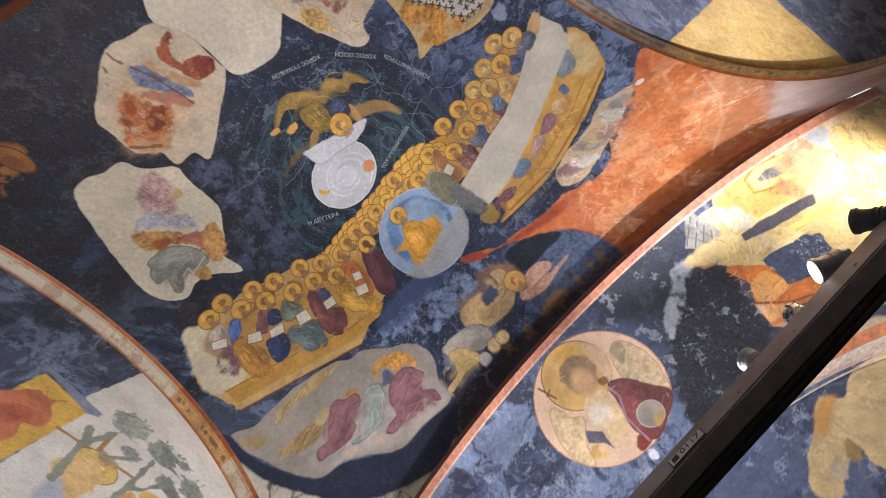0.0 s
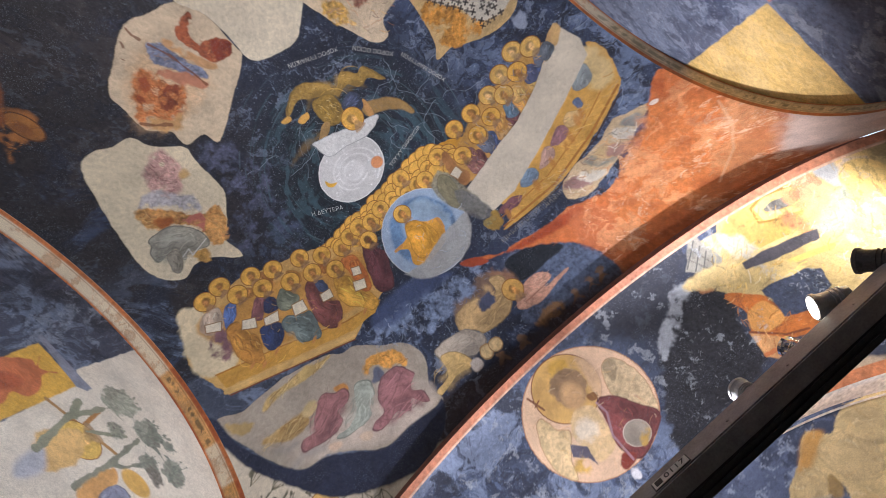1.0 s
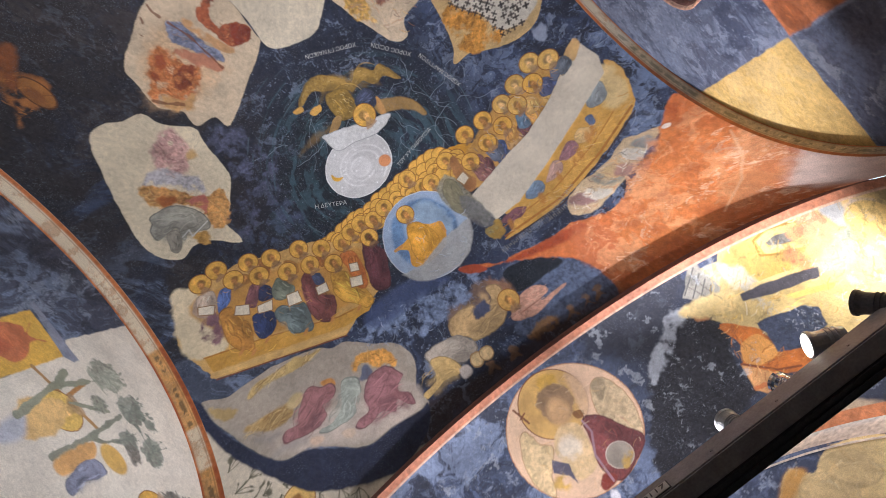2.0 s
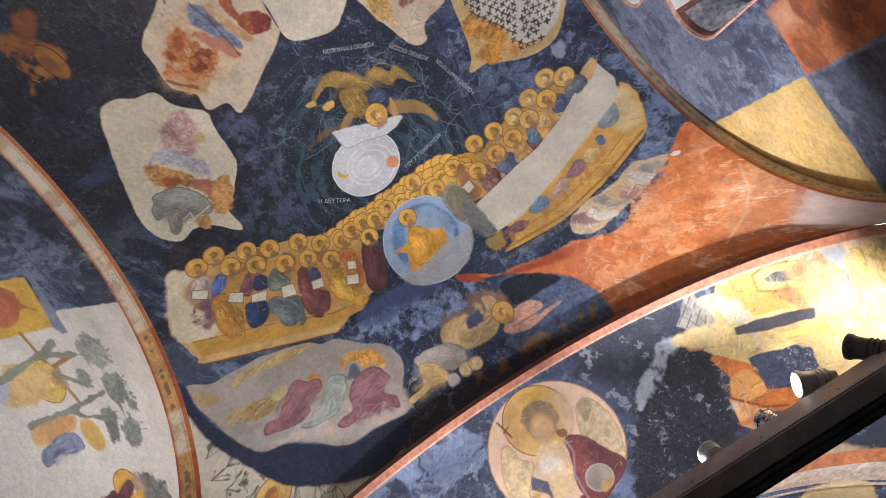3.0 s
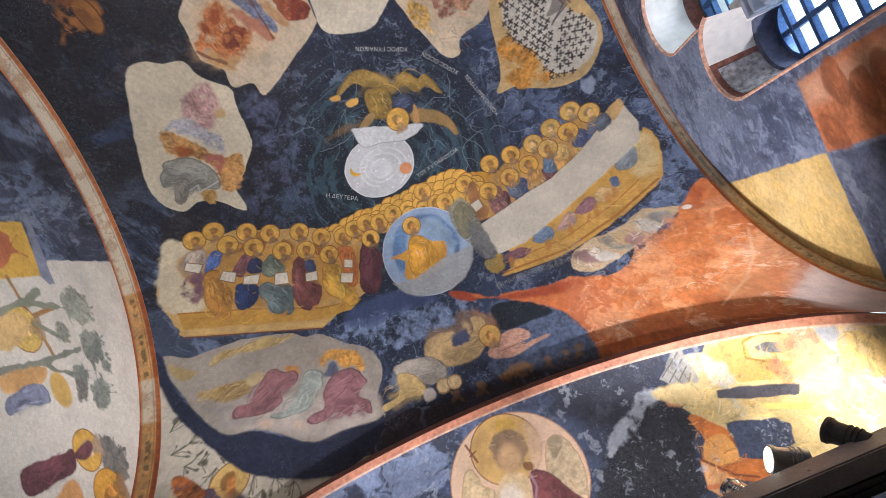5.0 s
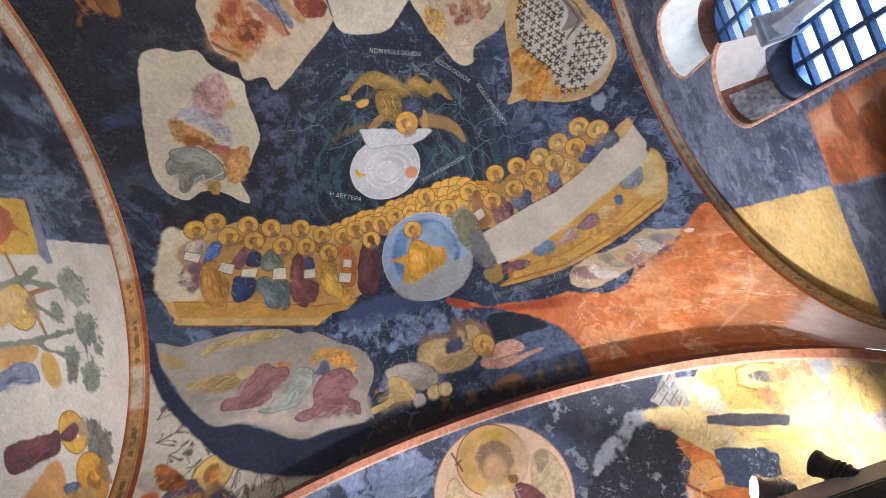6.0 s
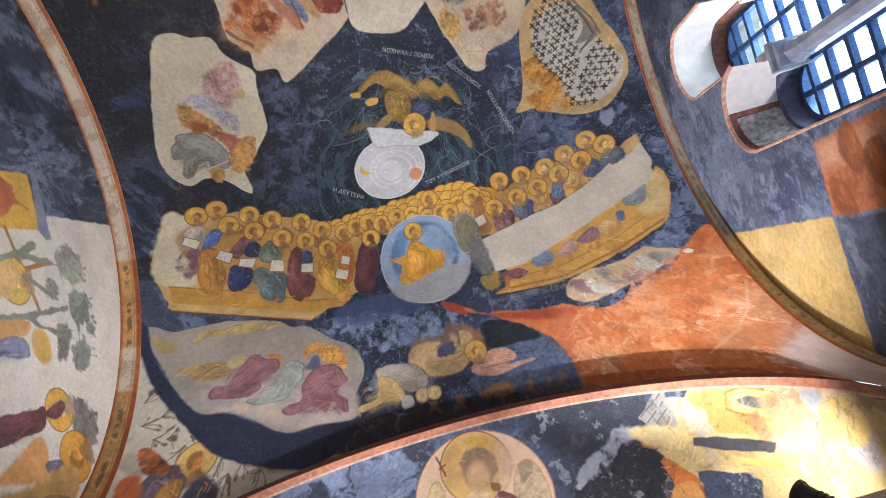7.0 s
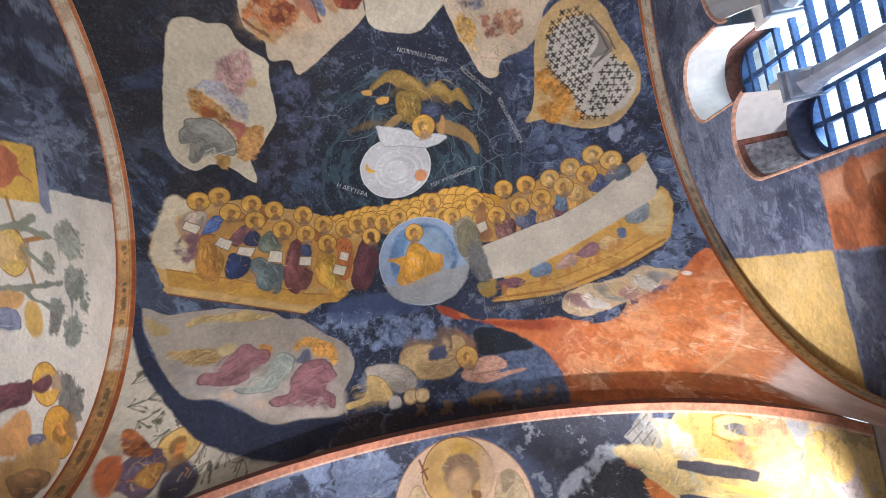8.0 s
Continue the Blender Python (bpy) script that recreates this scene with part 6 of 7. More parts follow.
    s.poly([(1.51, 3.55), (1.71, 3.72), (1.79, 3.80), (1.54, 3.85), (1.48, 3.79)], (206, 152, 98), curve=False, soft=0.008, mottle=0.3)
    s.line([(1.52, 3.55), (1.73, 3.70), (1.90, 3.73)], 0.02, (120, 62, 30))
    s.oval((1.548, 3.777), 0.06, 0.025, (190, 110, 60), ragged=0.01)
    # pale forms beside the lamps
    for q, r, col in zip([(2.55, 2.81), (2.42, 2.96), (2.72, 2.81), (2.66, 2.97), (2.93, 2.75), (3.12, 2.80), (3.14, 2.91)], (0.10, 0.11, 0.16, 0.15, 0.16, 0.20, 0.24), ((212, 150, 104), (206, 140, 96), (210, 166, 126), (206, 160, 124), (170, 172, 176), (222, 190, 128), (190, 176, 180))):
        s.oval(q, r, r * 0.62, col, turn=60, soft=0.02, ragged=0.015, mottle=0.25)
    s.oval((3.097, 2.866), 0.19, 0.15, (226, 192, 120), soft=0.01, mottle=0.1)
    s.poly([(2.73, 2.90), (2.92, 2.85), (2.85, 3.02), (2.65, 3.13), (2.49, 3.09)], (150, 158, 140), soft=0.03, ragged=0.02)
    s.poly([(1.29, 4.06), (1.82, 4.05), (2.16, 4.13), (2.56, 4.31), (2.43, 4.49), (1.67, 4.33), (1.37, 4.27)], (186, 166, 140), soft=0.03, ragged=0.02, mottle=0.4)
    # white wear specks
    s.grit((170, 176, 182), 0.14, 0.66, 0.45, 7, sharp=0.035, warp=0.4)
    s.grit((40, 40, 46), 0.16, 0.64, 0.4, 11, sharp=0.04, warp=1.0)
    s.strokes([(1.87, 2.69), (3.05, 2.69), (3.05, 3.27), (2.04, 3.57), (1.55, 3.13)], ((226, 194, 110), (180, 140, 70), (216, 206, 180), (196, 160, 90)), 260, 1, 0.09, 0.008, -0.6, 0.4)
    s.poly([(1.83, 3.30), (2.21, 3.29), (2.31, 3.34), (2.29, 3.49), (2.01, 3.61), (1.83, 3.56), (1.84, 3.40)], (56, 64, 84), curve=False, soft=0.008, ragged=0.012, mottle=0.5, grainy=0.5)
    s.poly([(1.87, 3.04), (2.08, 3.04), (2.52, 3.06), (2.48, 3.13), (2.09, 3.14), (1.86, 3.10)], (72, 70, 78), curve=False, soft=0.006, ragged=0.006, mottle=0.4)
    s.strokes([(2.13, 3.26), (2.31, 3.34), (2.27, 3.48), (2.08, 3.53), (2.02, 3.37)], ((190, 196, 204), (120, 130, 146)), 90, 6, 0.025, 0.006, 0, 2.0, 0.6)
    s.strokes([(1.58, 3.19), (1.84, 3.49), (2.20, 3.67), (1.87, 3.77), (1.55, 3.83), (1.51, 3.56)], ((206, 136, 66), (140, 74, 30), (222, 170, 110)), 120, 2, 0.07, 0.007, -0.5, 0.5)
    s.strokes([(1.22, 2.98), (1.42, 2.99), (1.47, 3.56), (1.47, 3.80), (0.82, 4.06), (0.38, 4.06)], ((86, 88, 92), (20, 20, 24), (130, 132, 136)), 200, 3, 0.03, 0.006, 0, 2.0)
    # the medallion
    c, r = (0.045, 3.31), 0.585
    s.oval(c, r, r, (220, 186, 154), soft=0.004, ragged=0.003, mottle=0.08, edge=(176, 128, 98), relief=0.003)
    s.oval((0.042, 3.018), 0.30, 0.30, (208, 166, 98), soft=0.006, mottle=0.25, edge=(120, 70, 44))
    s.poly([(0.28, 2.87), (0.39, 3.03), (0.31, 3.20), (0.18, 3.28), (0.23, 3.04)], (206, 172, 140), soft=0.03, alpha=0.8)
    s.poly([(0.07, 2.76), (0.20, 2.81), (0.17, 2.90), (0.02, 2.88)], (218, 172, 70), soft=0.02, alpha=0.8)
    s.poly([(0.38, 3.09), (0.49, 3.06), (0.57, 3.18), (0.59, 3.41), (0.49, 3.67), (0.35, 3.45), (0.30, 3.30)], (200, 176, 138), soft=0.006, ragged=0.006, mottle=0.3, grainy=0.3, edge=(178, 142, 106))
    s.poly([(0.39, 3.08), (0.48, 3.06), (0.51, 3.13), (0.41, 3.23), (0.38, 3.20)], (150, 132, 104), soft=0.012, ragged=0.01, patchy=0.3)
    s.poly([(-0.34, 3.06), (-0.28, 3.07), (-0.26, 3.22), (-0.18, 3.31), (-0.34, 3.49), (-0.42, 3.65), (-0.50, 3.49), (-0.47, 3.27), (-0.43, 3.17)], (210, 184, 140), soft=0.006, ragged=0.008, mottle=0.3, grainy=0.3, edge=(186, 150, 112))
    s.poly([(-0.02, 3.20), (0.11, 3.28), (0.09, 3.46), (0.03, 3.65), (-0.18, 3.67), (-0.20, 3.43), (-0.18, 3.31)], (214, 184, 138), soft=0.012, mottle=0.25)
    s.poly([(-0.08, 3.29), (0.04, 3.38), (-0.05, 3.49), (-0.19, 3.42)], (220, 206, 184), soft=0.04, ragged=0.03, patchy=0.3, mottle=0.3)
    s.oval((0.066, 3.023), 0.155, 0.17, (150, 120, 88), soft=0.015, ragged=0.02, mottle=0.35, turn=20)
    s.oval((0.048, 3.097), 0.10, 0.13, (190, 152, 108), soft=0.03, mottle=0.25, turn=20)
    s.oval((0.155, 3.214), 0.045, 0.04, (134, 92, 50), ragged=0.012)
    robe(s, [(0.16, 3.27), (0.30, 3.33), (0.41, 3.52), (0.50, 3.68), (0.39, 3.79), (0.15, 3.89), (0.06, 3.85), (0.03, 3.68), (0.10, 3.47)], (118, 62, 60), 7, seed=201, light=1.4)
    s.poly([(0.02, 3.75), (0.10, 3.81), (0.06, 3.87), (-0.05, 3.88), (-0.06, 3.81)], (130, 54, 40), soft=0.01)
    s.line([(0.15, 3.28), (0.16, 3.40), (0.06, 3.58), (0.05, 3.85)], 0.02, (160, 130, 140), alpha=0.8)
    s.oval((0.228, 3.702), 0.118, 0.118, (152, 142, 128), soft=0.006, mottle=0.3, edge=(190, 176, 160))
    s.poly([(0.28, 3.71), (0.34, 3.75), (0.23, 3.83), (0.19, 3.79)], (196, 158, 84), soft=0.015, ragged=0.012, patchy=0.3)
    s.poly([(-0.26, 3.38), (-0.17, 3.50), (-0.20, 3.69), (-0.23, 3.58), (-0.32, 3.48)], (90, 86, 100), curve=False, soft=0.006, mottle=0.3)
    s.poly([(-0.29, 3.50), (-0.25, 3.60), (-0.31, 3.66), (-0.38, 3.58)], (206, 166, 90), soft=0.03, ragged=0.02, patchy=0.35, mottle=0.4)
    s.line([(-0.26, 2.85), (-0.22, 3.02)], 0.018, (120, 74, 48))
    s.line([(-0.26, 2.95), (-0.20, 2.93)], 0.014, (120, 74, 48))
    s.poly([(-0.02, 3.89), (0.03, 3.94), (-0.01, 4.01), (-0.07, 3.98)], (200, 200, 204), soft=0.01, ragged=0.012)
    s.strokes([(-0.06, 2.72), (0.41, 2.87), (0.63, 3.31), (0.45, 3.70), (-0.16, 3.84), (-0.50, 3.56), (-0.42, 3.04)], ((230, 200, 168), (186, 146, 108), (206, 160, 96)), 160, 4, 0.08, 0.005, 0.5, 0.9, 0.5)
    s.strokes([(0.02, 2.81), (0.24, 2.91), (0.21, 3.16), (0.01, 3.24), (-0.11, 3.03)], ((120, 92, 66), (186, 156, 118)), 60, 5, 0.06, 0.006, 0.9, 0.6, 0.6)
    # the edge stripe
    s.blend(whole, smooth(AY + 0.070, AY + 0.060, s.v + 0.008 * fbm(s.u, s.v, 0.1, 2, 5)), (182, 118, 88), 0.3, 0.3)
    s.blend(whole, smooth(AY + 0.078, AY + 0.070, s.v) * smooth(AY + 0.056, AY + 0.062, s.v), (206, 170, 144), 0.3, 0.3)
    s.blend(whole, smooth(Y2 - 0.11, Y2 - 0.10, s.v), (186, 118, 78), 0.3, 0.3)


paint_soffit(soffit)
TH = SU / RE
P = np.stack([RE * np.sin(TH), SV, RE * np.cos(TH) + ZS], -1)
N = -np.stack([np.sin(TH), 0 * TH, np.cos(TH)], -1)
tagged(soffit.mesh("arch_east", P, N), "wide painted arch soffit with a round medallion", "arch", kind="structure")

# upright face closing that rise; its dark brown stands in for the shadow
ux = np.linspace(-2.31, 2.31, 160)
lip_low, lip_high = np.sqrt(RE * RE - ux * ux), np.sqrt(RE * RE - ux * ux) + 0.20 * (1 - smooth(2.2, 2.4, np.abs(ux)))
face = bmesh.new()
fa = [[face.verts.new((x, AY + 0.001, z + ZS)) for x, z in zip(ux, zz)] for zz in (lip_low - 0.008, lip_high + 0.04)]
for i in range(159):
    face.faces.new((fa[0][i], fa[0][i + 1], fa[1][i + 1], fa[1][i]))
tagged(part("arch_lip_east", face, DARKRIM), "plaster lip of the east arch, coloured brown for its shadow", "arch", kind="structure")

# ---- the apse conch behind it ----
RC = 2.12
ca, cb = np.linspace(-1.57, 1.57, 420), np.linspace(-0.02, 1.57, 240)
CA, CB = np.meshgrid(ca, cb)
conch = Plaster(CA * RC, CB * RC, (58, 64, 82), 700)
conch.grit((92, 102, 126), 0.4, 0.5, 0.7, 1)
conch.grit((150, 158, 172), 0.12, 0.63, 0.6, 3, sharp=0.04, warp=1.0)
conch.poly([(1.25, 0.09), (1.39, 0.21), (1.53, 0.06), (1.72, -0.03), (2.07, 0.06), (1.63, 1.17), (1.15, 0.90), (1.16, 0.63), (1.01, 0.66), (0.75, 0.84), (0.64, 0.67), (0.82, 0.45), (1.03, 0.30)], (204, 176, 124), soft=0.006, ragged=0.01, mottle=0.25, relief=0.003)
conch.poly([(1.25, 0.10), (1.35, 0.17), (1.10, 0.37), (0.97, 0.39), (1.10, 0.22)], (196, 138, 60), soft=0.03, alpha=0.8)
for k, shape in enumerate(([(1.20, 0.30), (1.45, 0.22), (1.60, 0.45), (1.45, 0.75), (1.22, 0.62)], [(0.80, 0.52), (1.02, 0.36), (1.12, 0.50), (1.02, 0.62), (0.82, 0.70)], [(1.45, 0.15), (1.75, 0.08), (1.85, 0.40), (1.62, 0.50)])):
    robe(conch, shape, (204, 176, 126), 7, seed=900 + k, light=1.12, dark=0.72, alpha=0.6)
conch.strokes([(1.25, 0.09), (1.72, -0.03), (2.07, 0.06), (1.63, 1.17), (1.15, 0.90), (0.75, 0.84), (0.64, 0.67)], ((222, 200, 156), (176, 142, 92), (206, 170, 112)), 220, 905, 0.12, 0.014, 0.9, 0.7, 0.4)
conch.poly([(1.15, 0.52), (1.16, 0.63), (1.09, 0.72), (1.02, 0.67), (1.07, 0.58)], (150, 122, 76), soft=0.012)
conch.poly([(0.90, 0.59), (1.04, 0.66), (0.89, 0.77), (0.81, 0.70)], (176, 160, 130), curve=False, soft=0.01)
P = np.stack([RC * np.sin(CA), Y2 + 0.02 + RC * np.cos(CA) * np.sin(CB), ZS + RC * np.cos(CA) * np.cos(CB)], -1)
N = -(P - np.array([0, Y2 + 0.02, ZS])) / RC
tagged(conch.mesh("apse_conch", P, N), "painted blue apse conch with a worn ochre figure area", "apse", kind="structure")

ring = bmesh.new()
ro = [[ring.verts.new((r * math.cos(a), Y2 + 0.015, ZS + r * math.sin(a))) for a in np.linspace(-0.1, math.pi + 0.1, 80)] for r in (RC - 0.03, RE + 0.2)]
for i in range(79):
    ring.faces.new((ro[0][i], ro[0][i + 1], ro[1][i + 1], ro[1][i]))
tagged(part("arch_face_east", ring, CREAMARCH), "cream plaster face of the conch arch", "arch", kind="structure")


# ---- the rest of the shell: plain walls, piers, the bay to the west, floor ----
def slab(name, lo, hi, material, label, category="wall"):
    return tagged(part(name, box(bmesh.new(), lo, hi), material), label, category, kind="structure")


slab("floor", (-3.2, -6.4, -0.2), (3.2, 7.2, 0.0), FLOOR, "pale worn marble floor slabs", "floor")
slab("wall_north_lower", (XN - 0.4, -2.7, 0), (XN - 0.002, 2.7, ZS - 1.59), STONE, "plain stone wall below the lunette")
slab("wall_south_lower", (XS + 0.002, -2.7, 0), (XS + 0.4, 2.7, ZS - 1.59), STONE, "plain stone wall below the lunette")
for sx in (-1, 1):
    slab("pier_east", (min(sx * RE, sx * 3.0), AY + 0.002, 0), (max(sx * RE, sx * 3.0), Y2, ZS + 0.2), STONE, "stone pier under the arch", "pier")
    slab("pier_west", (min(sx * RE, sx * 3.0), -4.4, 0), (max(sx * RE, sx * 3.0), -AY - 0.002, ZS + 0.2), STONE, "stone pier under the arch", "pier")
slab("wall_apse", (-3.0, Y2 + RC + 0.05, 0), (3.0, Y2 + RC + 0.25, ZS + 0.1), STONE, "plain stone wall of the apse")
for sx in (-1, 1):
    slab("wall_apse_side", (min(sx * RC, sx * 3.0) + 0.0, Y2 + 0.002, 0), (max(sx * RC, sx * 3.0), Y2 + RC + 0.05, ZS + 0.02), STONE, "plain stone wall of the apse")
slab("wall_west", (-3.0, -4.6, 0), (3.0, -4.4, ZS + 2.6), STONE, "plain stone wall to the west")

th = np.linspace(-1.62, 1.62, 200)
wy = np.linspace(-4.42, -AY, 60)
TH, WV = np.meshgrid(th, wy)
west = Plaster(TH * RE, WV, (52, 54, 66), 800)
west.wear((92, 96, 112), 0.4, 0.5, 0.7, 1)
west.blend((slice(None), slice(None)), smooth(-AY - 0.10, -AY - 0.09, WV), (150, 84, 48), 0.3, 0.2)
P = np.stack([RE * np.sin(TH), WV, RE * np.cos(TH) + ZS], -1)
tagged(west.mesh("arch_west", P, -np.stack([np.sin(TH), 0 * TH, np.cos(TH)], -1)), "painted blue arch soffit edged with red ochre", "arch", kind="structure")


# ---- the triple window in the south wall ----
GX = 3.02                                  # plane of the iron grilles
LIGHTS = ((0.00, 0.56, 1.86, 0.035, 0.505, 1.90, 1.36), (0.555, 1.15, 1.155, 0.645, 1.085, 1.05, -1.0), (-0.595, 0.005, 1.155, -0.525, -0.085, 1.05, -1.0))


def arch_line(a, b, h, low, n=20):
    c, r = (a + b) / 2, (b - a) / 2
    return [(b, low)] + [(c + r * math.cos(t), h + r * math.sin(t)) for t in np.linspace(0, math.pi, n)] + [(a, low)]


def strip(rows, closed=False):
    bm = bmesh.new()
    vs = [[bm.verts.new(p) for p in row] for row in rows]
    for a, b in zip(vs, vs[1:]):
        for i in range(len(a) - (0 if closed else 1)):
            j = (i + 1) % len(a)
            bm.faces.new((a[i], a[j], b[j], b[i]))
    return bm


window = holder("window_1", (XS, 0.28, ZS), "triple arched window with iron grilles and white splayed reveals", "window", kind="structure")
inv = Matrix.Translation(window.location).inverted()


def win_part(name, bm, material, parent=None, label=""):
    bmesh.ops.transform(bm, matrix=inv, verts=bm.verts)
    return part(name, bm, material, parent or window, label)


def at(x, line):
    return [(x, y, z + ZS) for y, z in line]


def mixed(f, a, b):
    return [((1 - f) * p[0] + f * q[0], (1 - f) * p[1] + f * q[1]) for p, q in zip(a, b)]


for k, (a, b, h, ga, gb, gh, low) in enumerate(LIGHTS):
    outer, inner = arch_line(a, b, h, low), arch_line(ga, gb, gh, -1.0 if k else 1.36)
    edge = mixed(-0.10, outer, [((a + b) / 2, h)] * len(outer))
    # a soft rim of ochre plaster round the mouth of the opening, then the white reveal, then a brown inner border
    # the side lights share their inner jambs with the middle one: below the springing only a column stands there
    keep = (slice(None), slice(0, -1), slice(1, None))[k]
    rim = strip([r[keep] for r in (at(XS + 0.006, edge), at(XS - 0.008, mixed(0.5, edge, outer)), at(XS - 0.004, mixed(0.9, edge, outer)), at(XS + 0.02, outer))])
    win_part("reveal_rim", rim, RIM)
    n = len(outer) // 2 + 1 if k else len(outer)
    steps = [at(XS + 0.02 + (GX - 0.16 - XS - 0.02) * f, mixed(f * 0.55, outer, inner)) for f in (0.0, 0.12, 0.3, 0.5, 0.7, 0.85, 1.0)]
    if k == 0:
        win_part("reveal", strip(steps), LIME)
    else:
        half = slice(n - 1, -1) if k == 1 else slice(1, n)
        rest = slice(0, n) if k == 1 else slice(n - 1, None)
        win_part("reveal", strip([s[half] for s in steps]), LIME)
        win_part("reveal_border", strip([s[rest] for s in steps]), DARKRIM)
        mid = ((a + b) / 2, h)
        panel = [[(x, y + (mid[0] - y) * 0.03, z + (mid[1] + ZS - z) * 0.03 * (z > mid[1] + ZS)) for x, y, z in s[rest]] for s in steps[1:]]
        panel = [p[1:-1] for p in panel]
        win_part("reveal_ornament", strip(panel), ORNAMENT, label="grey painted scrollwork panel")
    border = strip([r[keep] for r in (at(GX - 0.16, mixed(0.55, outer, inner)), at(GX - 0.15, mixed(0.78, outer, inner)), at(GX - 0.03, mixed(0.9, outer, inner)), at(GX - 0.028, inner), at(GX + 0.03, inner))])
    # brown border in the middle light; shadow put in as colour at the sides
    win_part("inner_border", border, DARKRIM if k == 0 else SHADE)
    # grille: an iron frame, one upright and crossbars
    lo = -1.0
    frame_bm = strip([at(GX - 0.03, inner), at(GX - 0.03, mixed(0.13, inner, [((ga + gb) / 2, gh)] * len(inner))), at(GX + 0.03, mixed(0.13, inner, [((ga + gb) / 2, gh)] * len(inner)))])
    grille = win_part("grille_frame", frame_bm, IRON)
    c, r = (ga + gb) / 2, (gb - ga) / 2
    win_part("grille_bar", box(bmesh.new(), (GX - 0.025, c - 0.018, ZS + lo), (GX + 0.025, c + 0.018, ZS + gh + r), 0.004), IRON)
    z = gh + 0.06
    while z > lo + 0.1:
        w = r if z <= gh else math.sqrt(max(r * r - (z - gh) ** 2, 0))
        win_part("grille_bar", box(bmesh.new(), (GX - 0.032, c - w, ZS + z - 0.02), (GX + 0.018, c + w, ZS + z + 0.02), 0.004), IRON)
        z -= 0.235
    glass = win_part("pane", strip([at(GX + 0.035, inner), at(GX + 0.035, [(c, q[1]) for q in inner])]), GLASS)
    glass.visible_shadow = False

# the marble columns between the lights, each with a capital and an impost block
for y in (0.58, -0.02):
    m = Matrix.Translation((GX - 0.10, y, ZS))
    win_part("column", lathe(bmesh.new(), [(0.062, -1.0), (0.062, 0.86), (0.058, 0.9)], m, 8), MARBLE, label="slim grey marble column")
    cap = bmesh.new()
    lathe(cap, [(0.062, 0.88), (0.075, 0.90), (0.066, 0.93), (0.085, 0.99), (0.098, 1.04)], m, 8)
    box(cap, (GX - 0.24, y - 0.09, ZS + 1.035), (GX + 0.02, y + 0.09, ZS + 1.075), 0.008)
    box(cap, (GX - 0.27, y - 0.105, ZS + 1.077), (GX + 0.03, y + 0.105, ZS + 1.12), 0.008)
    win_part("capital", cap, MARBLE, label="moulded grey marble capital")
    win_part("impost", box(bmesh.new(), (XS + 0.30, y - 0.095, ZS + 1.122), (GX + 0.03, y + 0.095, ZS + 1.40), 0.006), LIME)
# thickness of the wall round the window, outside the room
for lo, hi in (((GX + 0.04, -2.7, ZS + 2.2), (GX + 0.3, 2.7, ZS + 3.0)), ((GX + 0.04, 1.16, ZS - 1.6), (GX + 0.3, 2.7, ZS + 2.19)), ((GX + 0.04, -2.7, ZS - 1.6), (GX + 0.3, -0.60, ZS + 2.19)), ((XS + 0.05, -0.7, ZS - 1.6), (GX + 0.3, 1.25, ZS - 1.0))):
    slab("wall_south_core", lo, hi, LIME, "rough thickness of the south wall")
slab("wall_south_spandrel", (GX + 0.042, 0.51, ZS + 1.30), (GX + 0.3, 1.155, ZS + 2.19), LIME, "rough thickness of the south wall")
slab("wall_south_spandrel", (GX + 0.042, -0.595, ZS + 1.30), (GX + 0.3, 0.03, ZS + 2.19), LIME, "rough thickness of the south wall")

sky_bm = bmesh.new()
box(sky_bm, (5.2, -4.0, ZS - 4.0), (5.25, 5.0, ZS + 8.0))
tagged(part("backdrop", sky_bm, SKYLIGHT), "bright white daylight sky outside the window", "sky", kind="structure")


# ---- the tie beam with its lamps under the east arch ----
BX0, BX1, BY, BZ = -RE - 0.05, RE + 0.05, 3.15, ZS
beam = holder("tie_beam", (0, BY, BZ), "black tie beam with a grey metal lamp channel along its side", "beam")


def on_beam(name, bm, material, parent=None, label=""):
    bmesh.ops.transform(bm, matrix=Matrix.Translation((0, -BY, -BZ)), verts=bm.verts)
    return part(name, bm, material, parent or beam, label)


on_beam("beam_body", box(bmesh.new(), (BX0, BY + 0.006, BZ), (BX1, BY + 0.20, BZ + 0.20), 0.006), BLACK)
on_beam("lamp_channel", box(bmesh.new(), (BX0, BY - 0.012, BZ + 0.012), (BX1, BY + 0.004, BZ + 0.128), 0.003), GREY, label="grey metal channel")
on_beam("lamp_channel", box(bmesh.new(), (BX0, BY - 0.008, BZ + 0.131), (BX1, BY + 0.004, BZ + 0.205), 0.003), GREY, label="grey metal channel")
on_beam("under_plate", box(bmesh.new(), (BX0, BY - 0.010, BZ - 0.012), (BX1, BY + 0.098, BZ - 0.002), 0.003), GREY, label="grey metal plate")
for y in (0.112, 0.152):
    on_beam("rail", box(bmesh.new(), (BX0, BY + y, BZ - 0.014), (BX1, BY + y + 0.022, BZ - 0.001), 0.003), BLACK)
TX = 0.09
on_beam("number_tag", box(bmesh.new(), (TX, BY - 0.018, BZ + 0.015), (TX + 0.25, BY - 0.0125, BZ + 0.110), 0.003), BLACK, label="small pale inventory tag")
on_beam("tag_face", box(bmesh.new(), (TX + 0.008, BY - 0.0205, BZ + 0.021), (TX + 0.242, BY - 0.0182, BZ + 0.104), 0.0), PALE)
on_beam("tag_mark", box(bmesh.new(), (TX + 0.022, BY - 0.023, BZ + 0.036), (TX + 0.066, BY - 0.0207, BZ + 0.090), 0.0), INK)
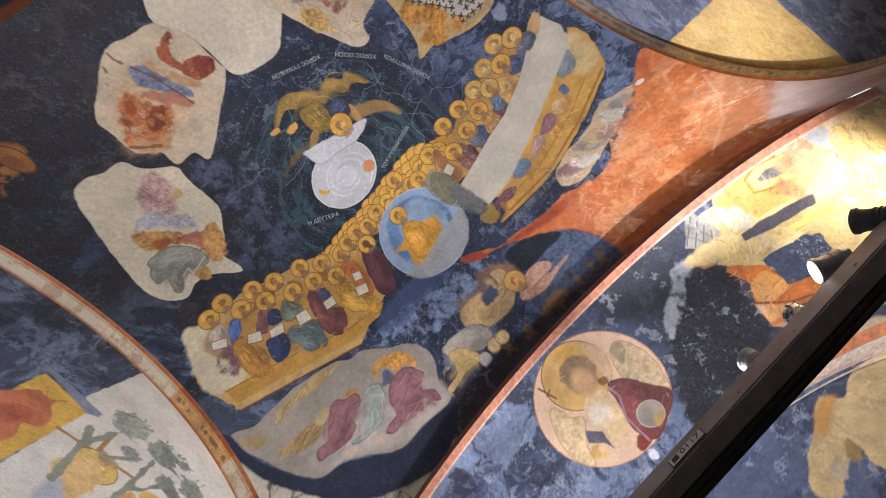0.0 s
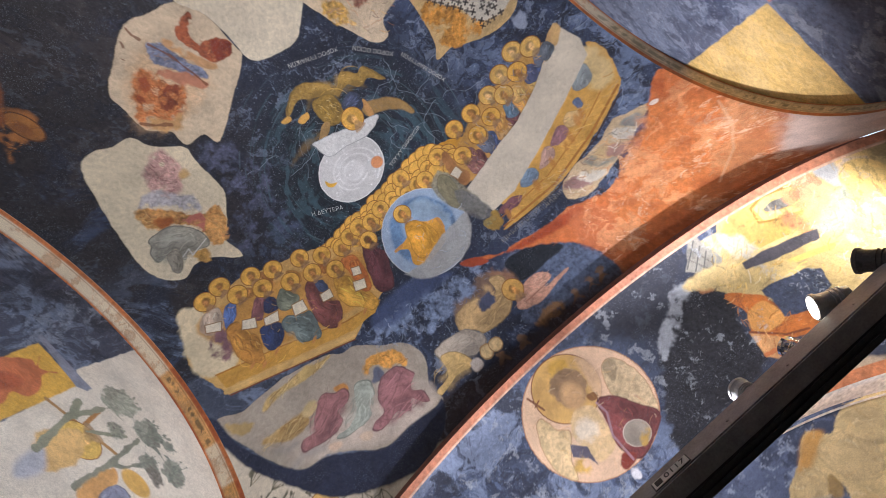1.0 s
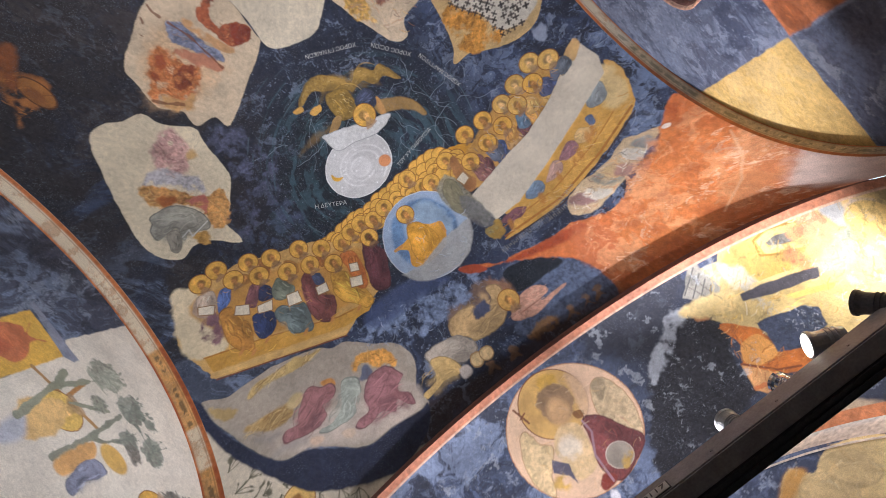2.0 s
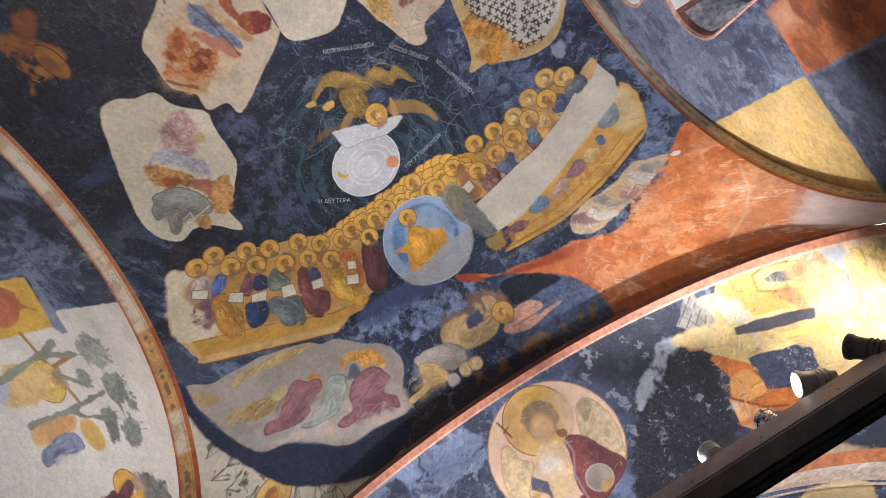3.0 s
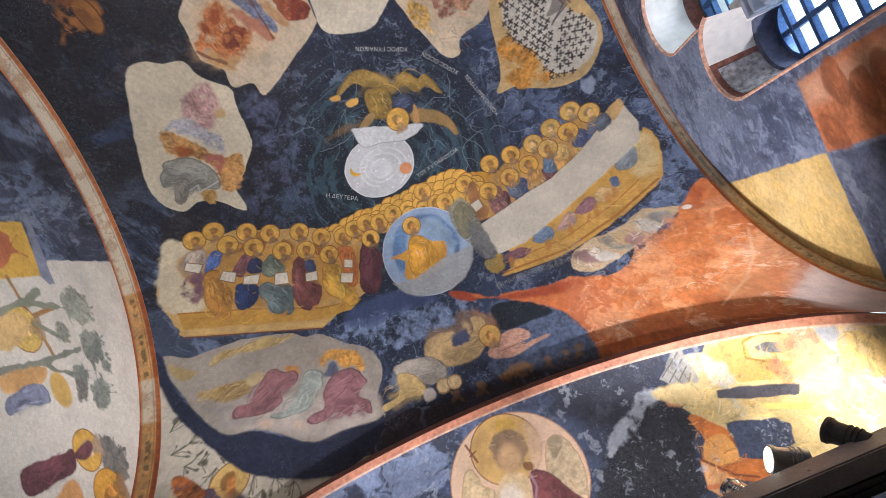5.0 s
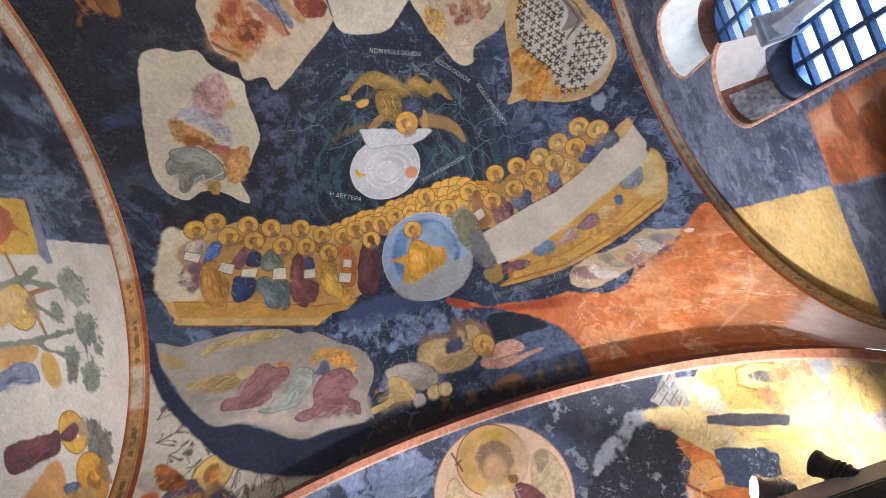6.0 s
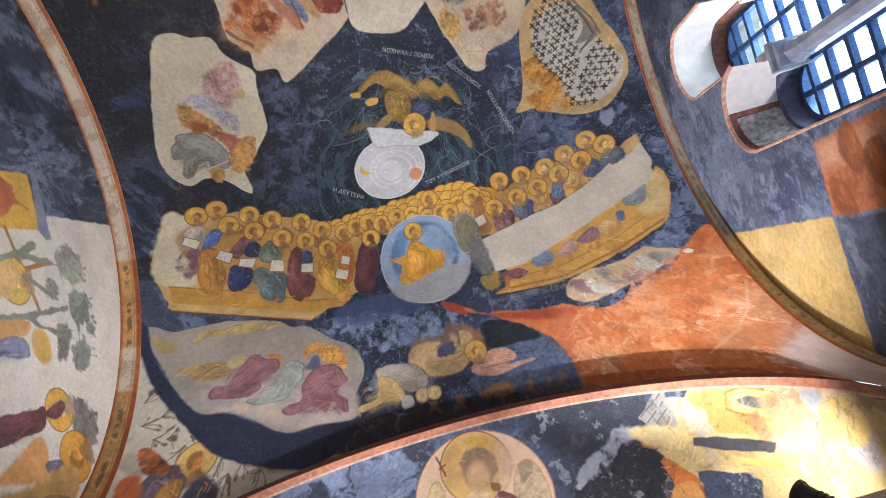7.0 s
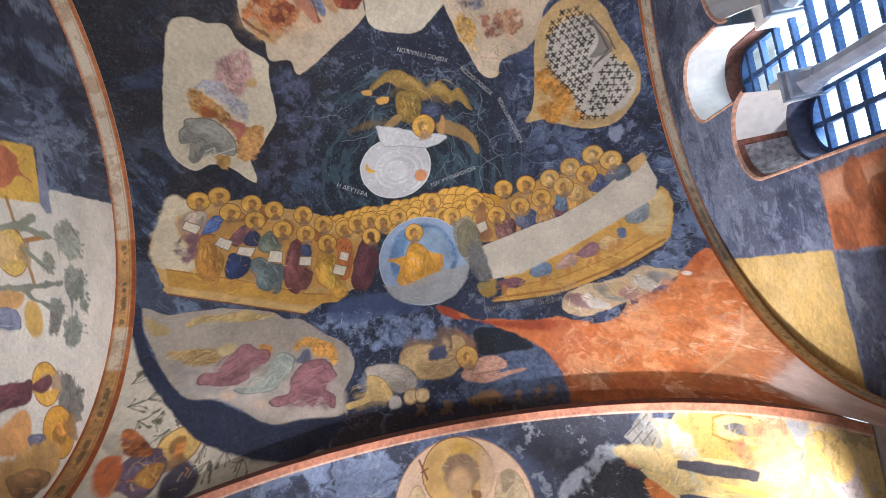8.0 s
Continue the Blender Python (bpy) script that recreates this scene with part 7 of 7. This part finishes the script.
for x in (0.62, 1.05, 1.52, -0.6, -1.3):
    on_beam("rivet", lathe(bmesh.new(), [(0.010, 0), (0.010, 0.004), (0.006, 0.006)], pose(x, BY - 0.012, BZ + 0.07, 90, 0, 0), 10), GREY)


def lettering(words, size, m, material, parent, name="lettering", thick=0.0):
    cu = bpy.data.curves.new(name, "FONT")
    cu.body, cu.size, cu.align_x, cu.align_y, cu.extrude, cu.resolution_u = words, size, "CENTER", "CENTER", thick, 3
    tmp = bpy.data.objects.new(name, cu)
    scene.collection.objects.link(tmp)
    me = bpy.data.meshes.new_from_object(tmp.evaluated_get(bpy.context.evaluated_depsgraph_get()))
    bpy.data.objects.remove(tmp)
    me.materials.clear()
    me.materials.append(material)
    ob = new(name, me)
    ob.parent = parent
    ob.matrix_basis = m
    return ob


lettering("0117", 0.072, Matrix.Translation((TX + 0.155, -0.0235, 0.062)) @ pose(0, 0, 0, 90, 0, 0), INK, beam, "tag_number", 0.0008)


def spotlight(where, toward, r, length, material, label, lit):
    """A track spotlight: body, cooling rings, front rim, lens and the yoke down to the beam."""
    lamp_ob = holder("spotlight", where, label, "spotlight", "spotlights on the tie beam")
    way = (Vector(toward) - Vector(where)).normalized()
    turn = way.to_track_quat("Z", "Y").to_matrix().to_4x4()
    body = part("body", lathe(bmesh.new(), [(r * 0.55, -length), (r * 0.8, -length * 0.97), (r * 0.86, -length * 0.8), (r * 0.9, -length * 0.2), (r, -0.01), (r, 0.0)], turn), material, lamp_ob)
    part("rim", lathe(bmesh.new(), [(r * 1.0, -0.012), (r * 1.06, -0.01), (r * 1.06, 0.012), (r * 0.95, 0.014)], turn), material, lamp_ob)
    for k in range(3):
        z = -length * (0.5 + 0.13 * k)
        part("cooling_ring", lathe(bmesh.new(), [(r * 0.86, z), (r * 0.97, z + 0.002), (r * 0.97, z + 0.008), (r * 0.86, z + 0.01)], turn), material, lamp_ob)
    part("lens", lathe(bmesh.new(), [(r * 0.9, 0.014), (r * 0.86, 0.019), (r * 0.3, 0.024)], turn), BULB if lit else DARKLENS, lamp_ob, "glowing white lens" if lit else "")
    mid = way * (-length * 0.5)
    drop = where[2] + mid.z - (BZ + 0.205)
    foot = Vector((mid.x, BY + 0.09 - where[1], -(where[2] - BZ - 0.205)))
    yoke = bmesh.new()
    axis = foot - mid
    lathe(yoke, [(0.012, 0.0), (0.012, axis.length)], Matrix.Translation(mid) @ axis.to_track_quat("Z", "Y").to_matrix().to_4x4(), 10)
    part("yoke", yoke, material, lamp_ob)
    part("foot", box(bmesh.new(), (foot.x - 0.05, foot.y - 0.03, foot.z - 0.004), (foot.x + 0.05, foot.y + 0.03, foot.z + 0.022), 0.004), BLACK, lamp_ob)
    return lamp_ob


spotlight((1.45, 3.13, ZS + 0.35), (0.95, 2.92, ZS + 0.40), 0.075, 0.20, SILVER, "silver spotlight with a glowing lens on the tie beam", True)
spotlight((1.80, 3.10, ZS + 0.34), (1.70, 3.02, ZS + 0.50), 0.07, 0.22, BLACK, "black cylindrical spotlight on the tie beam", False)
spotlight((1.17, 3.17, ZS + 0.30), (1.12, 3.1, ZS + 0.55), 0.06, 0.13, CHROME, "small chrome spotlight tilted up on the tie beam", False)
spotlight((0.82, 3.18, ZS + 0.34), (0.78, 3.12, ZS + 0.7), 0.065, 0.15, WHITEPAINT, "white cone spotlight aimed up from the tie beam", False)


# ---- inscriptions on the vault ----
def inscription(words, uv, turn, size, faint=False):
    x, y = uv
    z = math.sqrt(RV * RV - x * x - y * y)
    n = Vector((x, y, z)).normalized()
    out = -n
    a = Vector((math.cos(radians(turn)), math.sin(radians(turn)), 0))
    a = (a - out * a.dot(out)).normalized()
    b = out.cross(a)
    m = Matrix((a, b, out)).transposed().to_4x4()
    m.translation = Vector((x, y, z + ZS)) + out * 0.014
    return lettering(words, size, m, SCRIPT, vault_ob, "inscription")


inscription("Η ΔΕΥΤΕΡΑ", (-0.533, 0.297), 29, 0.06)
inscription("ΤΟΥ ΧΥ ΠΑΡΟΥϹΙΑ", (0.510, 0.363), -9, 0.055)
inscription("ΧΟΡΟϹ ΓΥΝΑΙΚΩΝ", (0.444, -0.929), 204, 0.06)
inscription("ΧΟΡΟϹ ΟϹΙΩΝ", (0.935, -0.548), -128, 0.06)
inscription("ΧΟΡΟϹ ΜΑΡΤΥΡΩΝ", (1.190, -0.069), -106, 0.055)
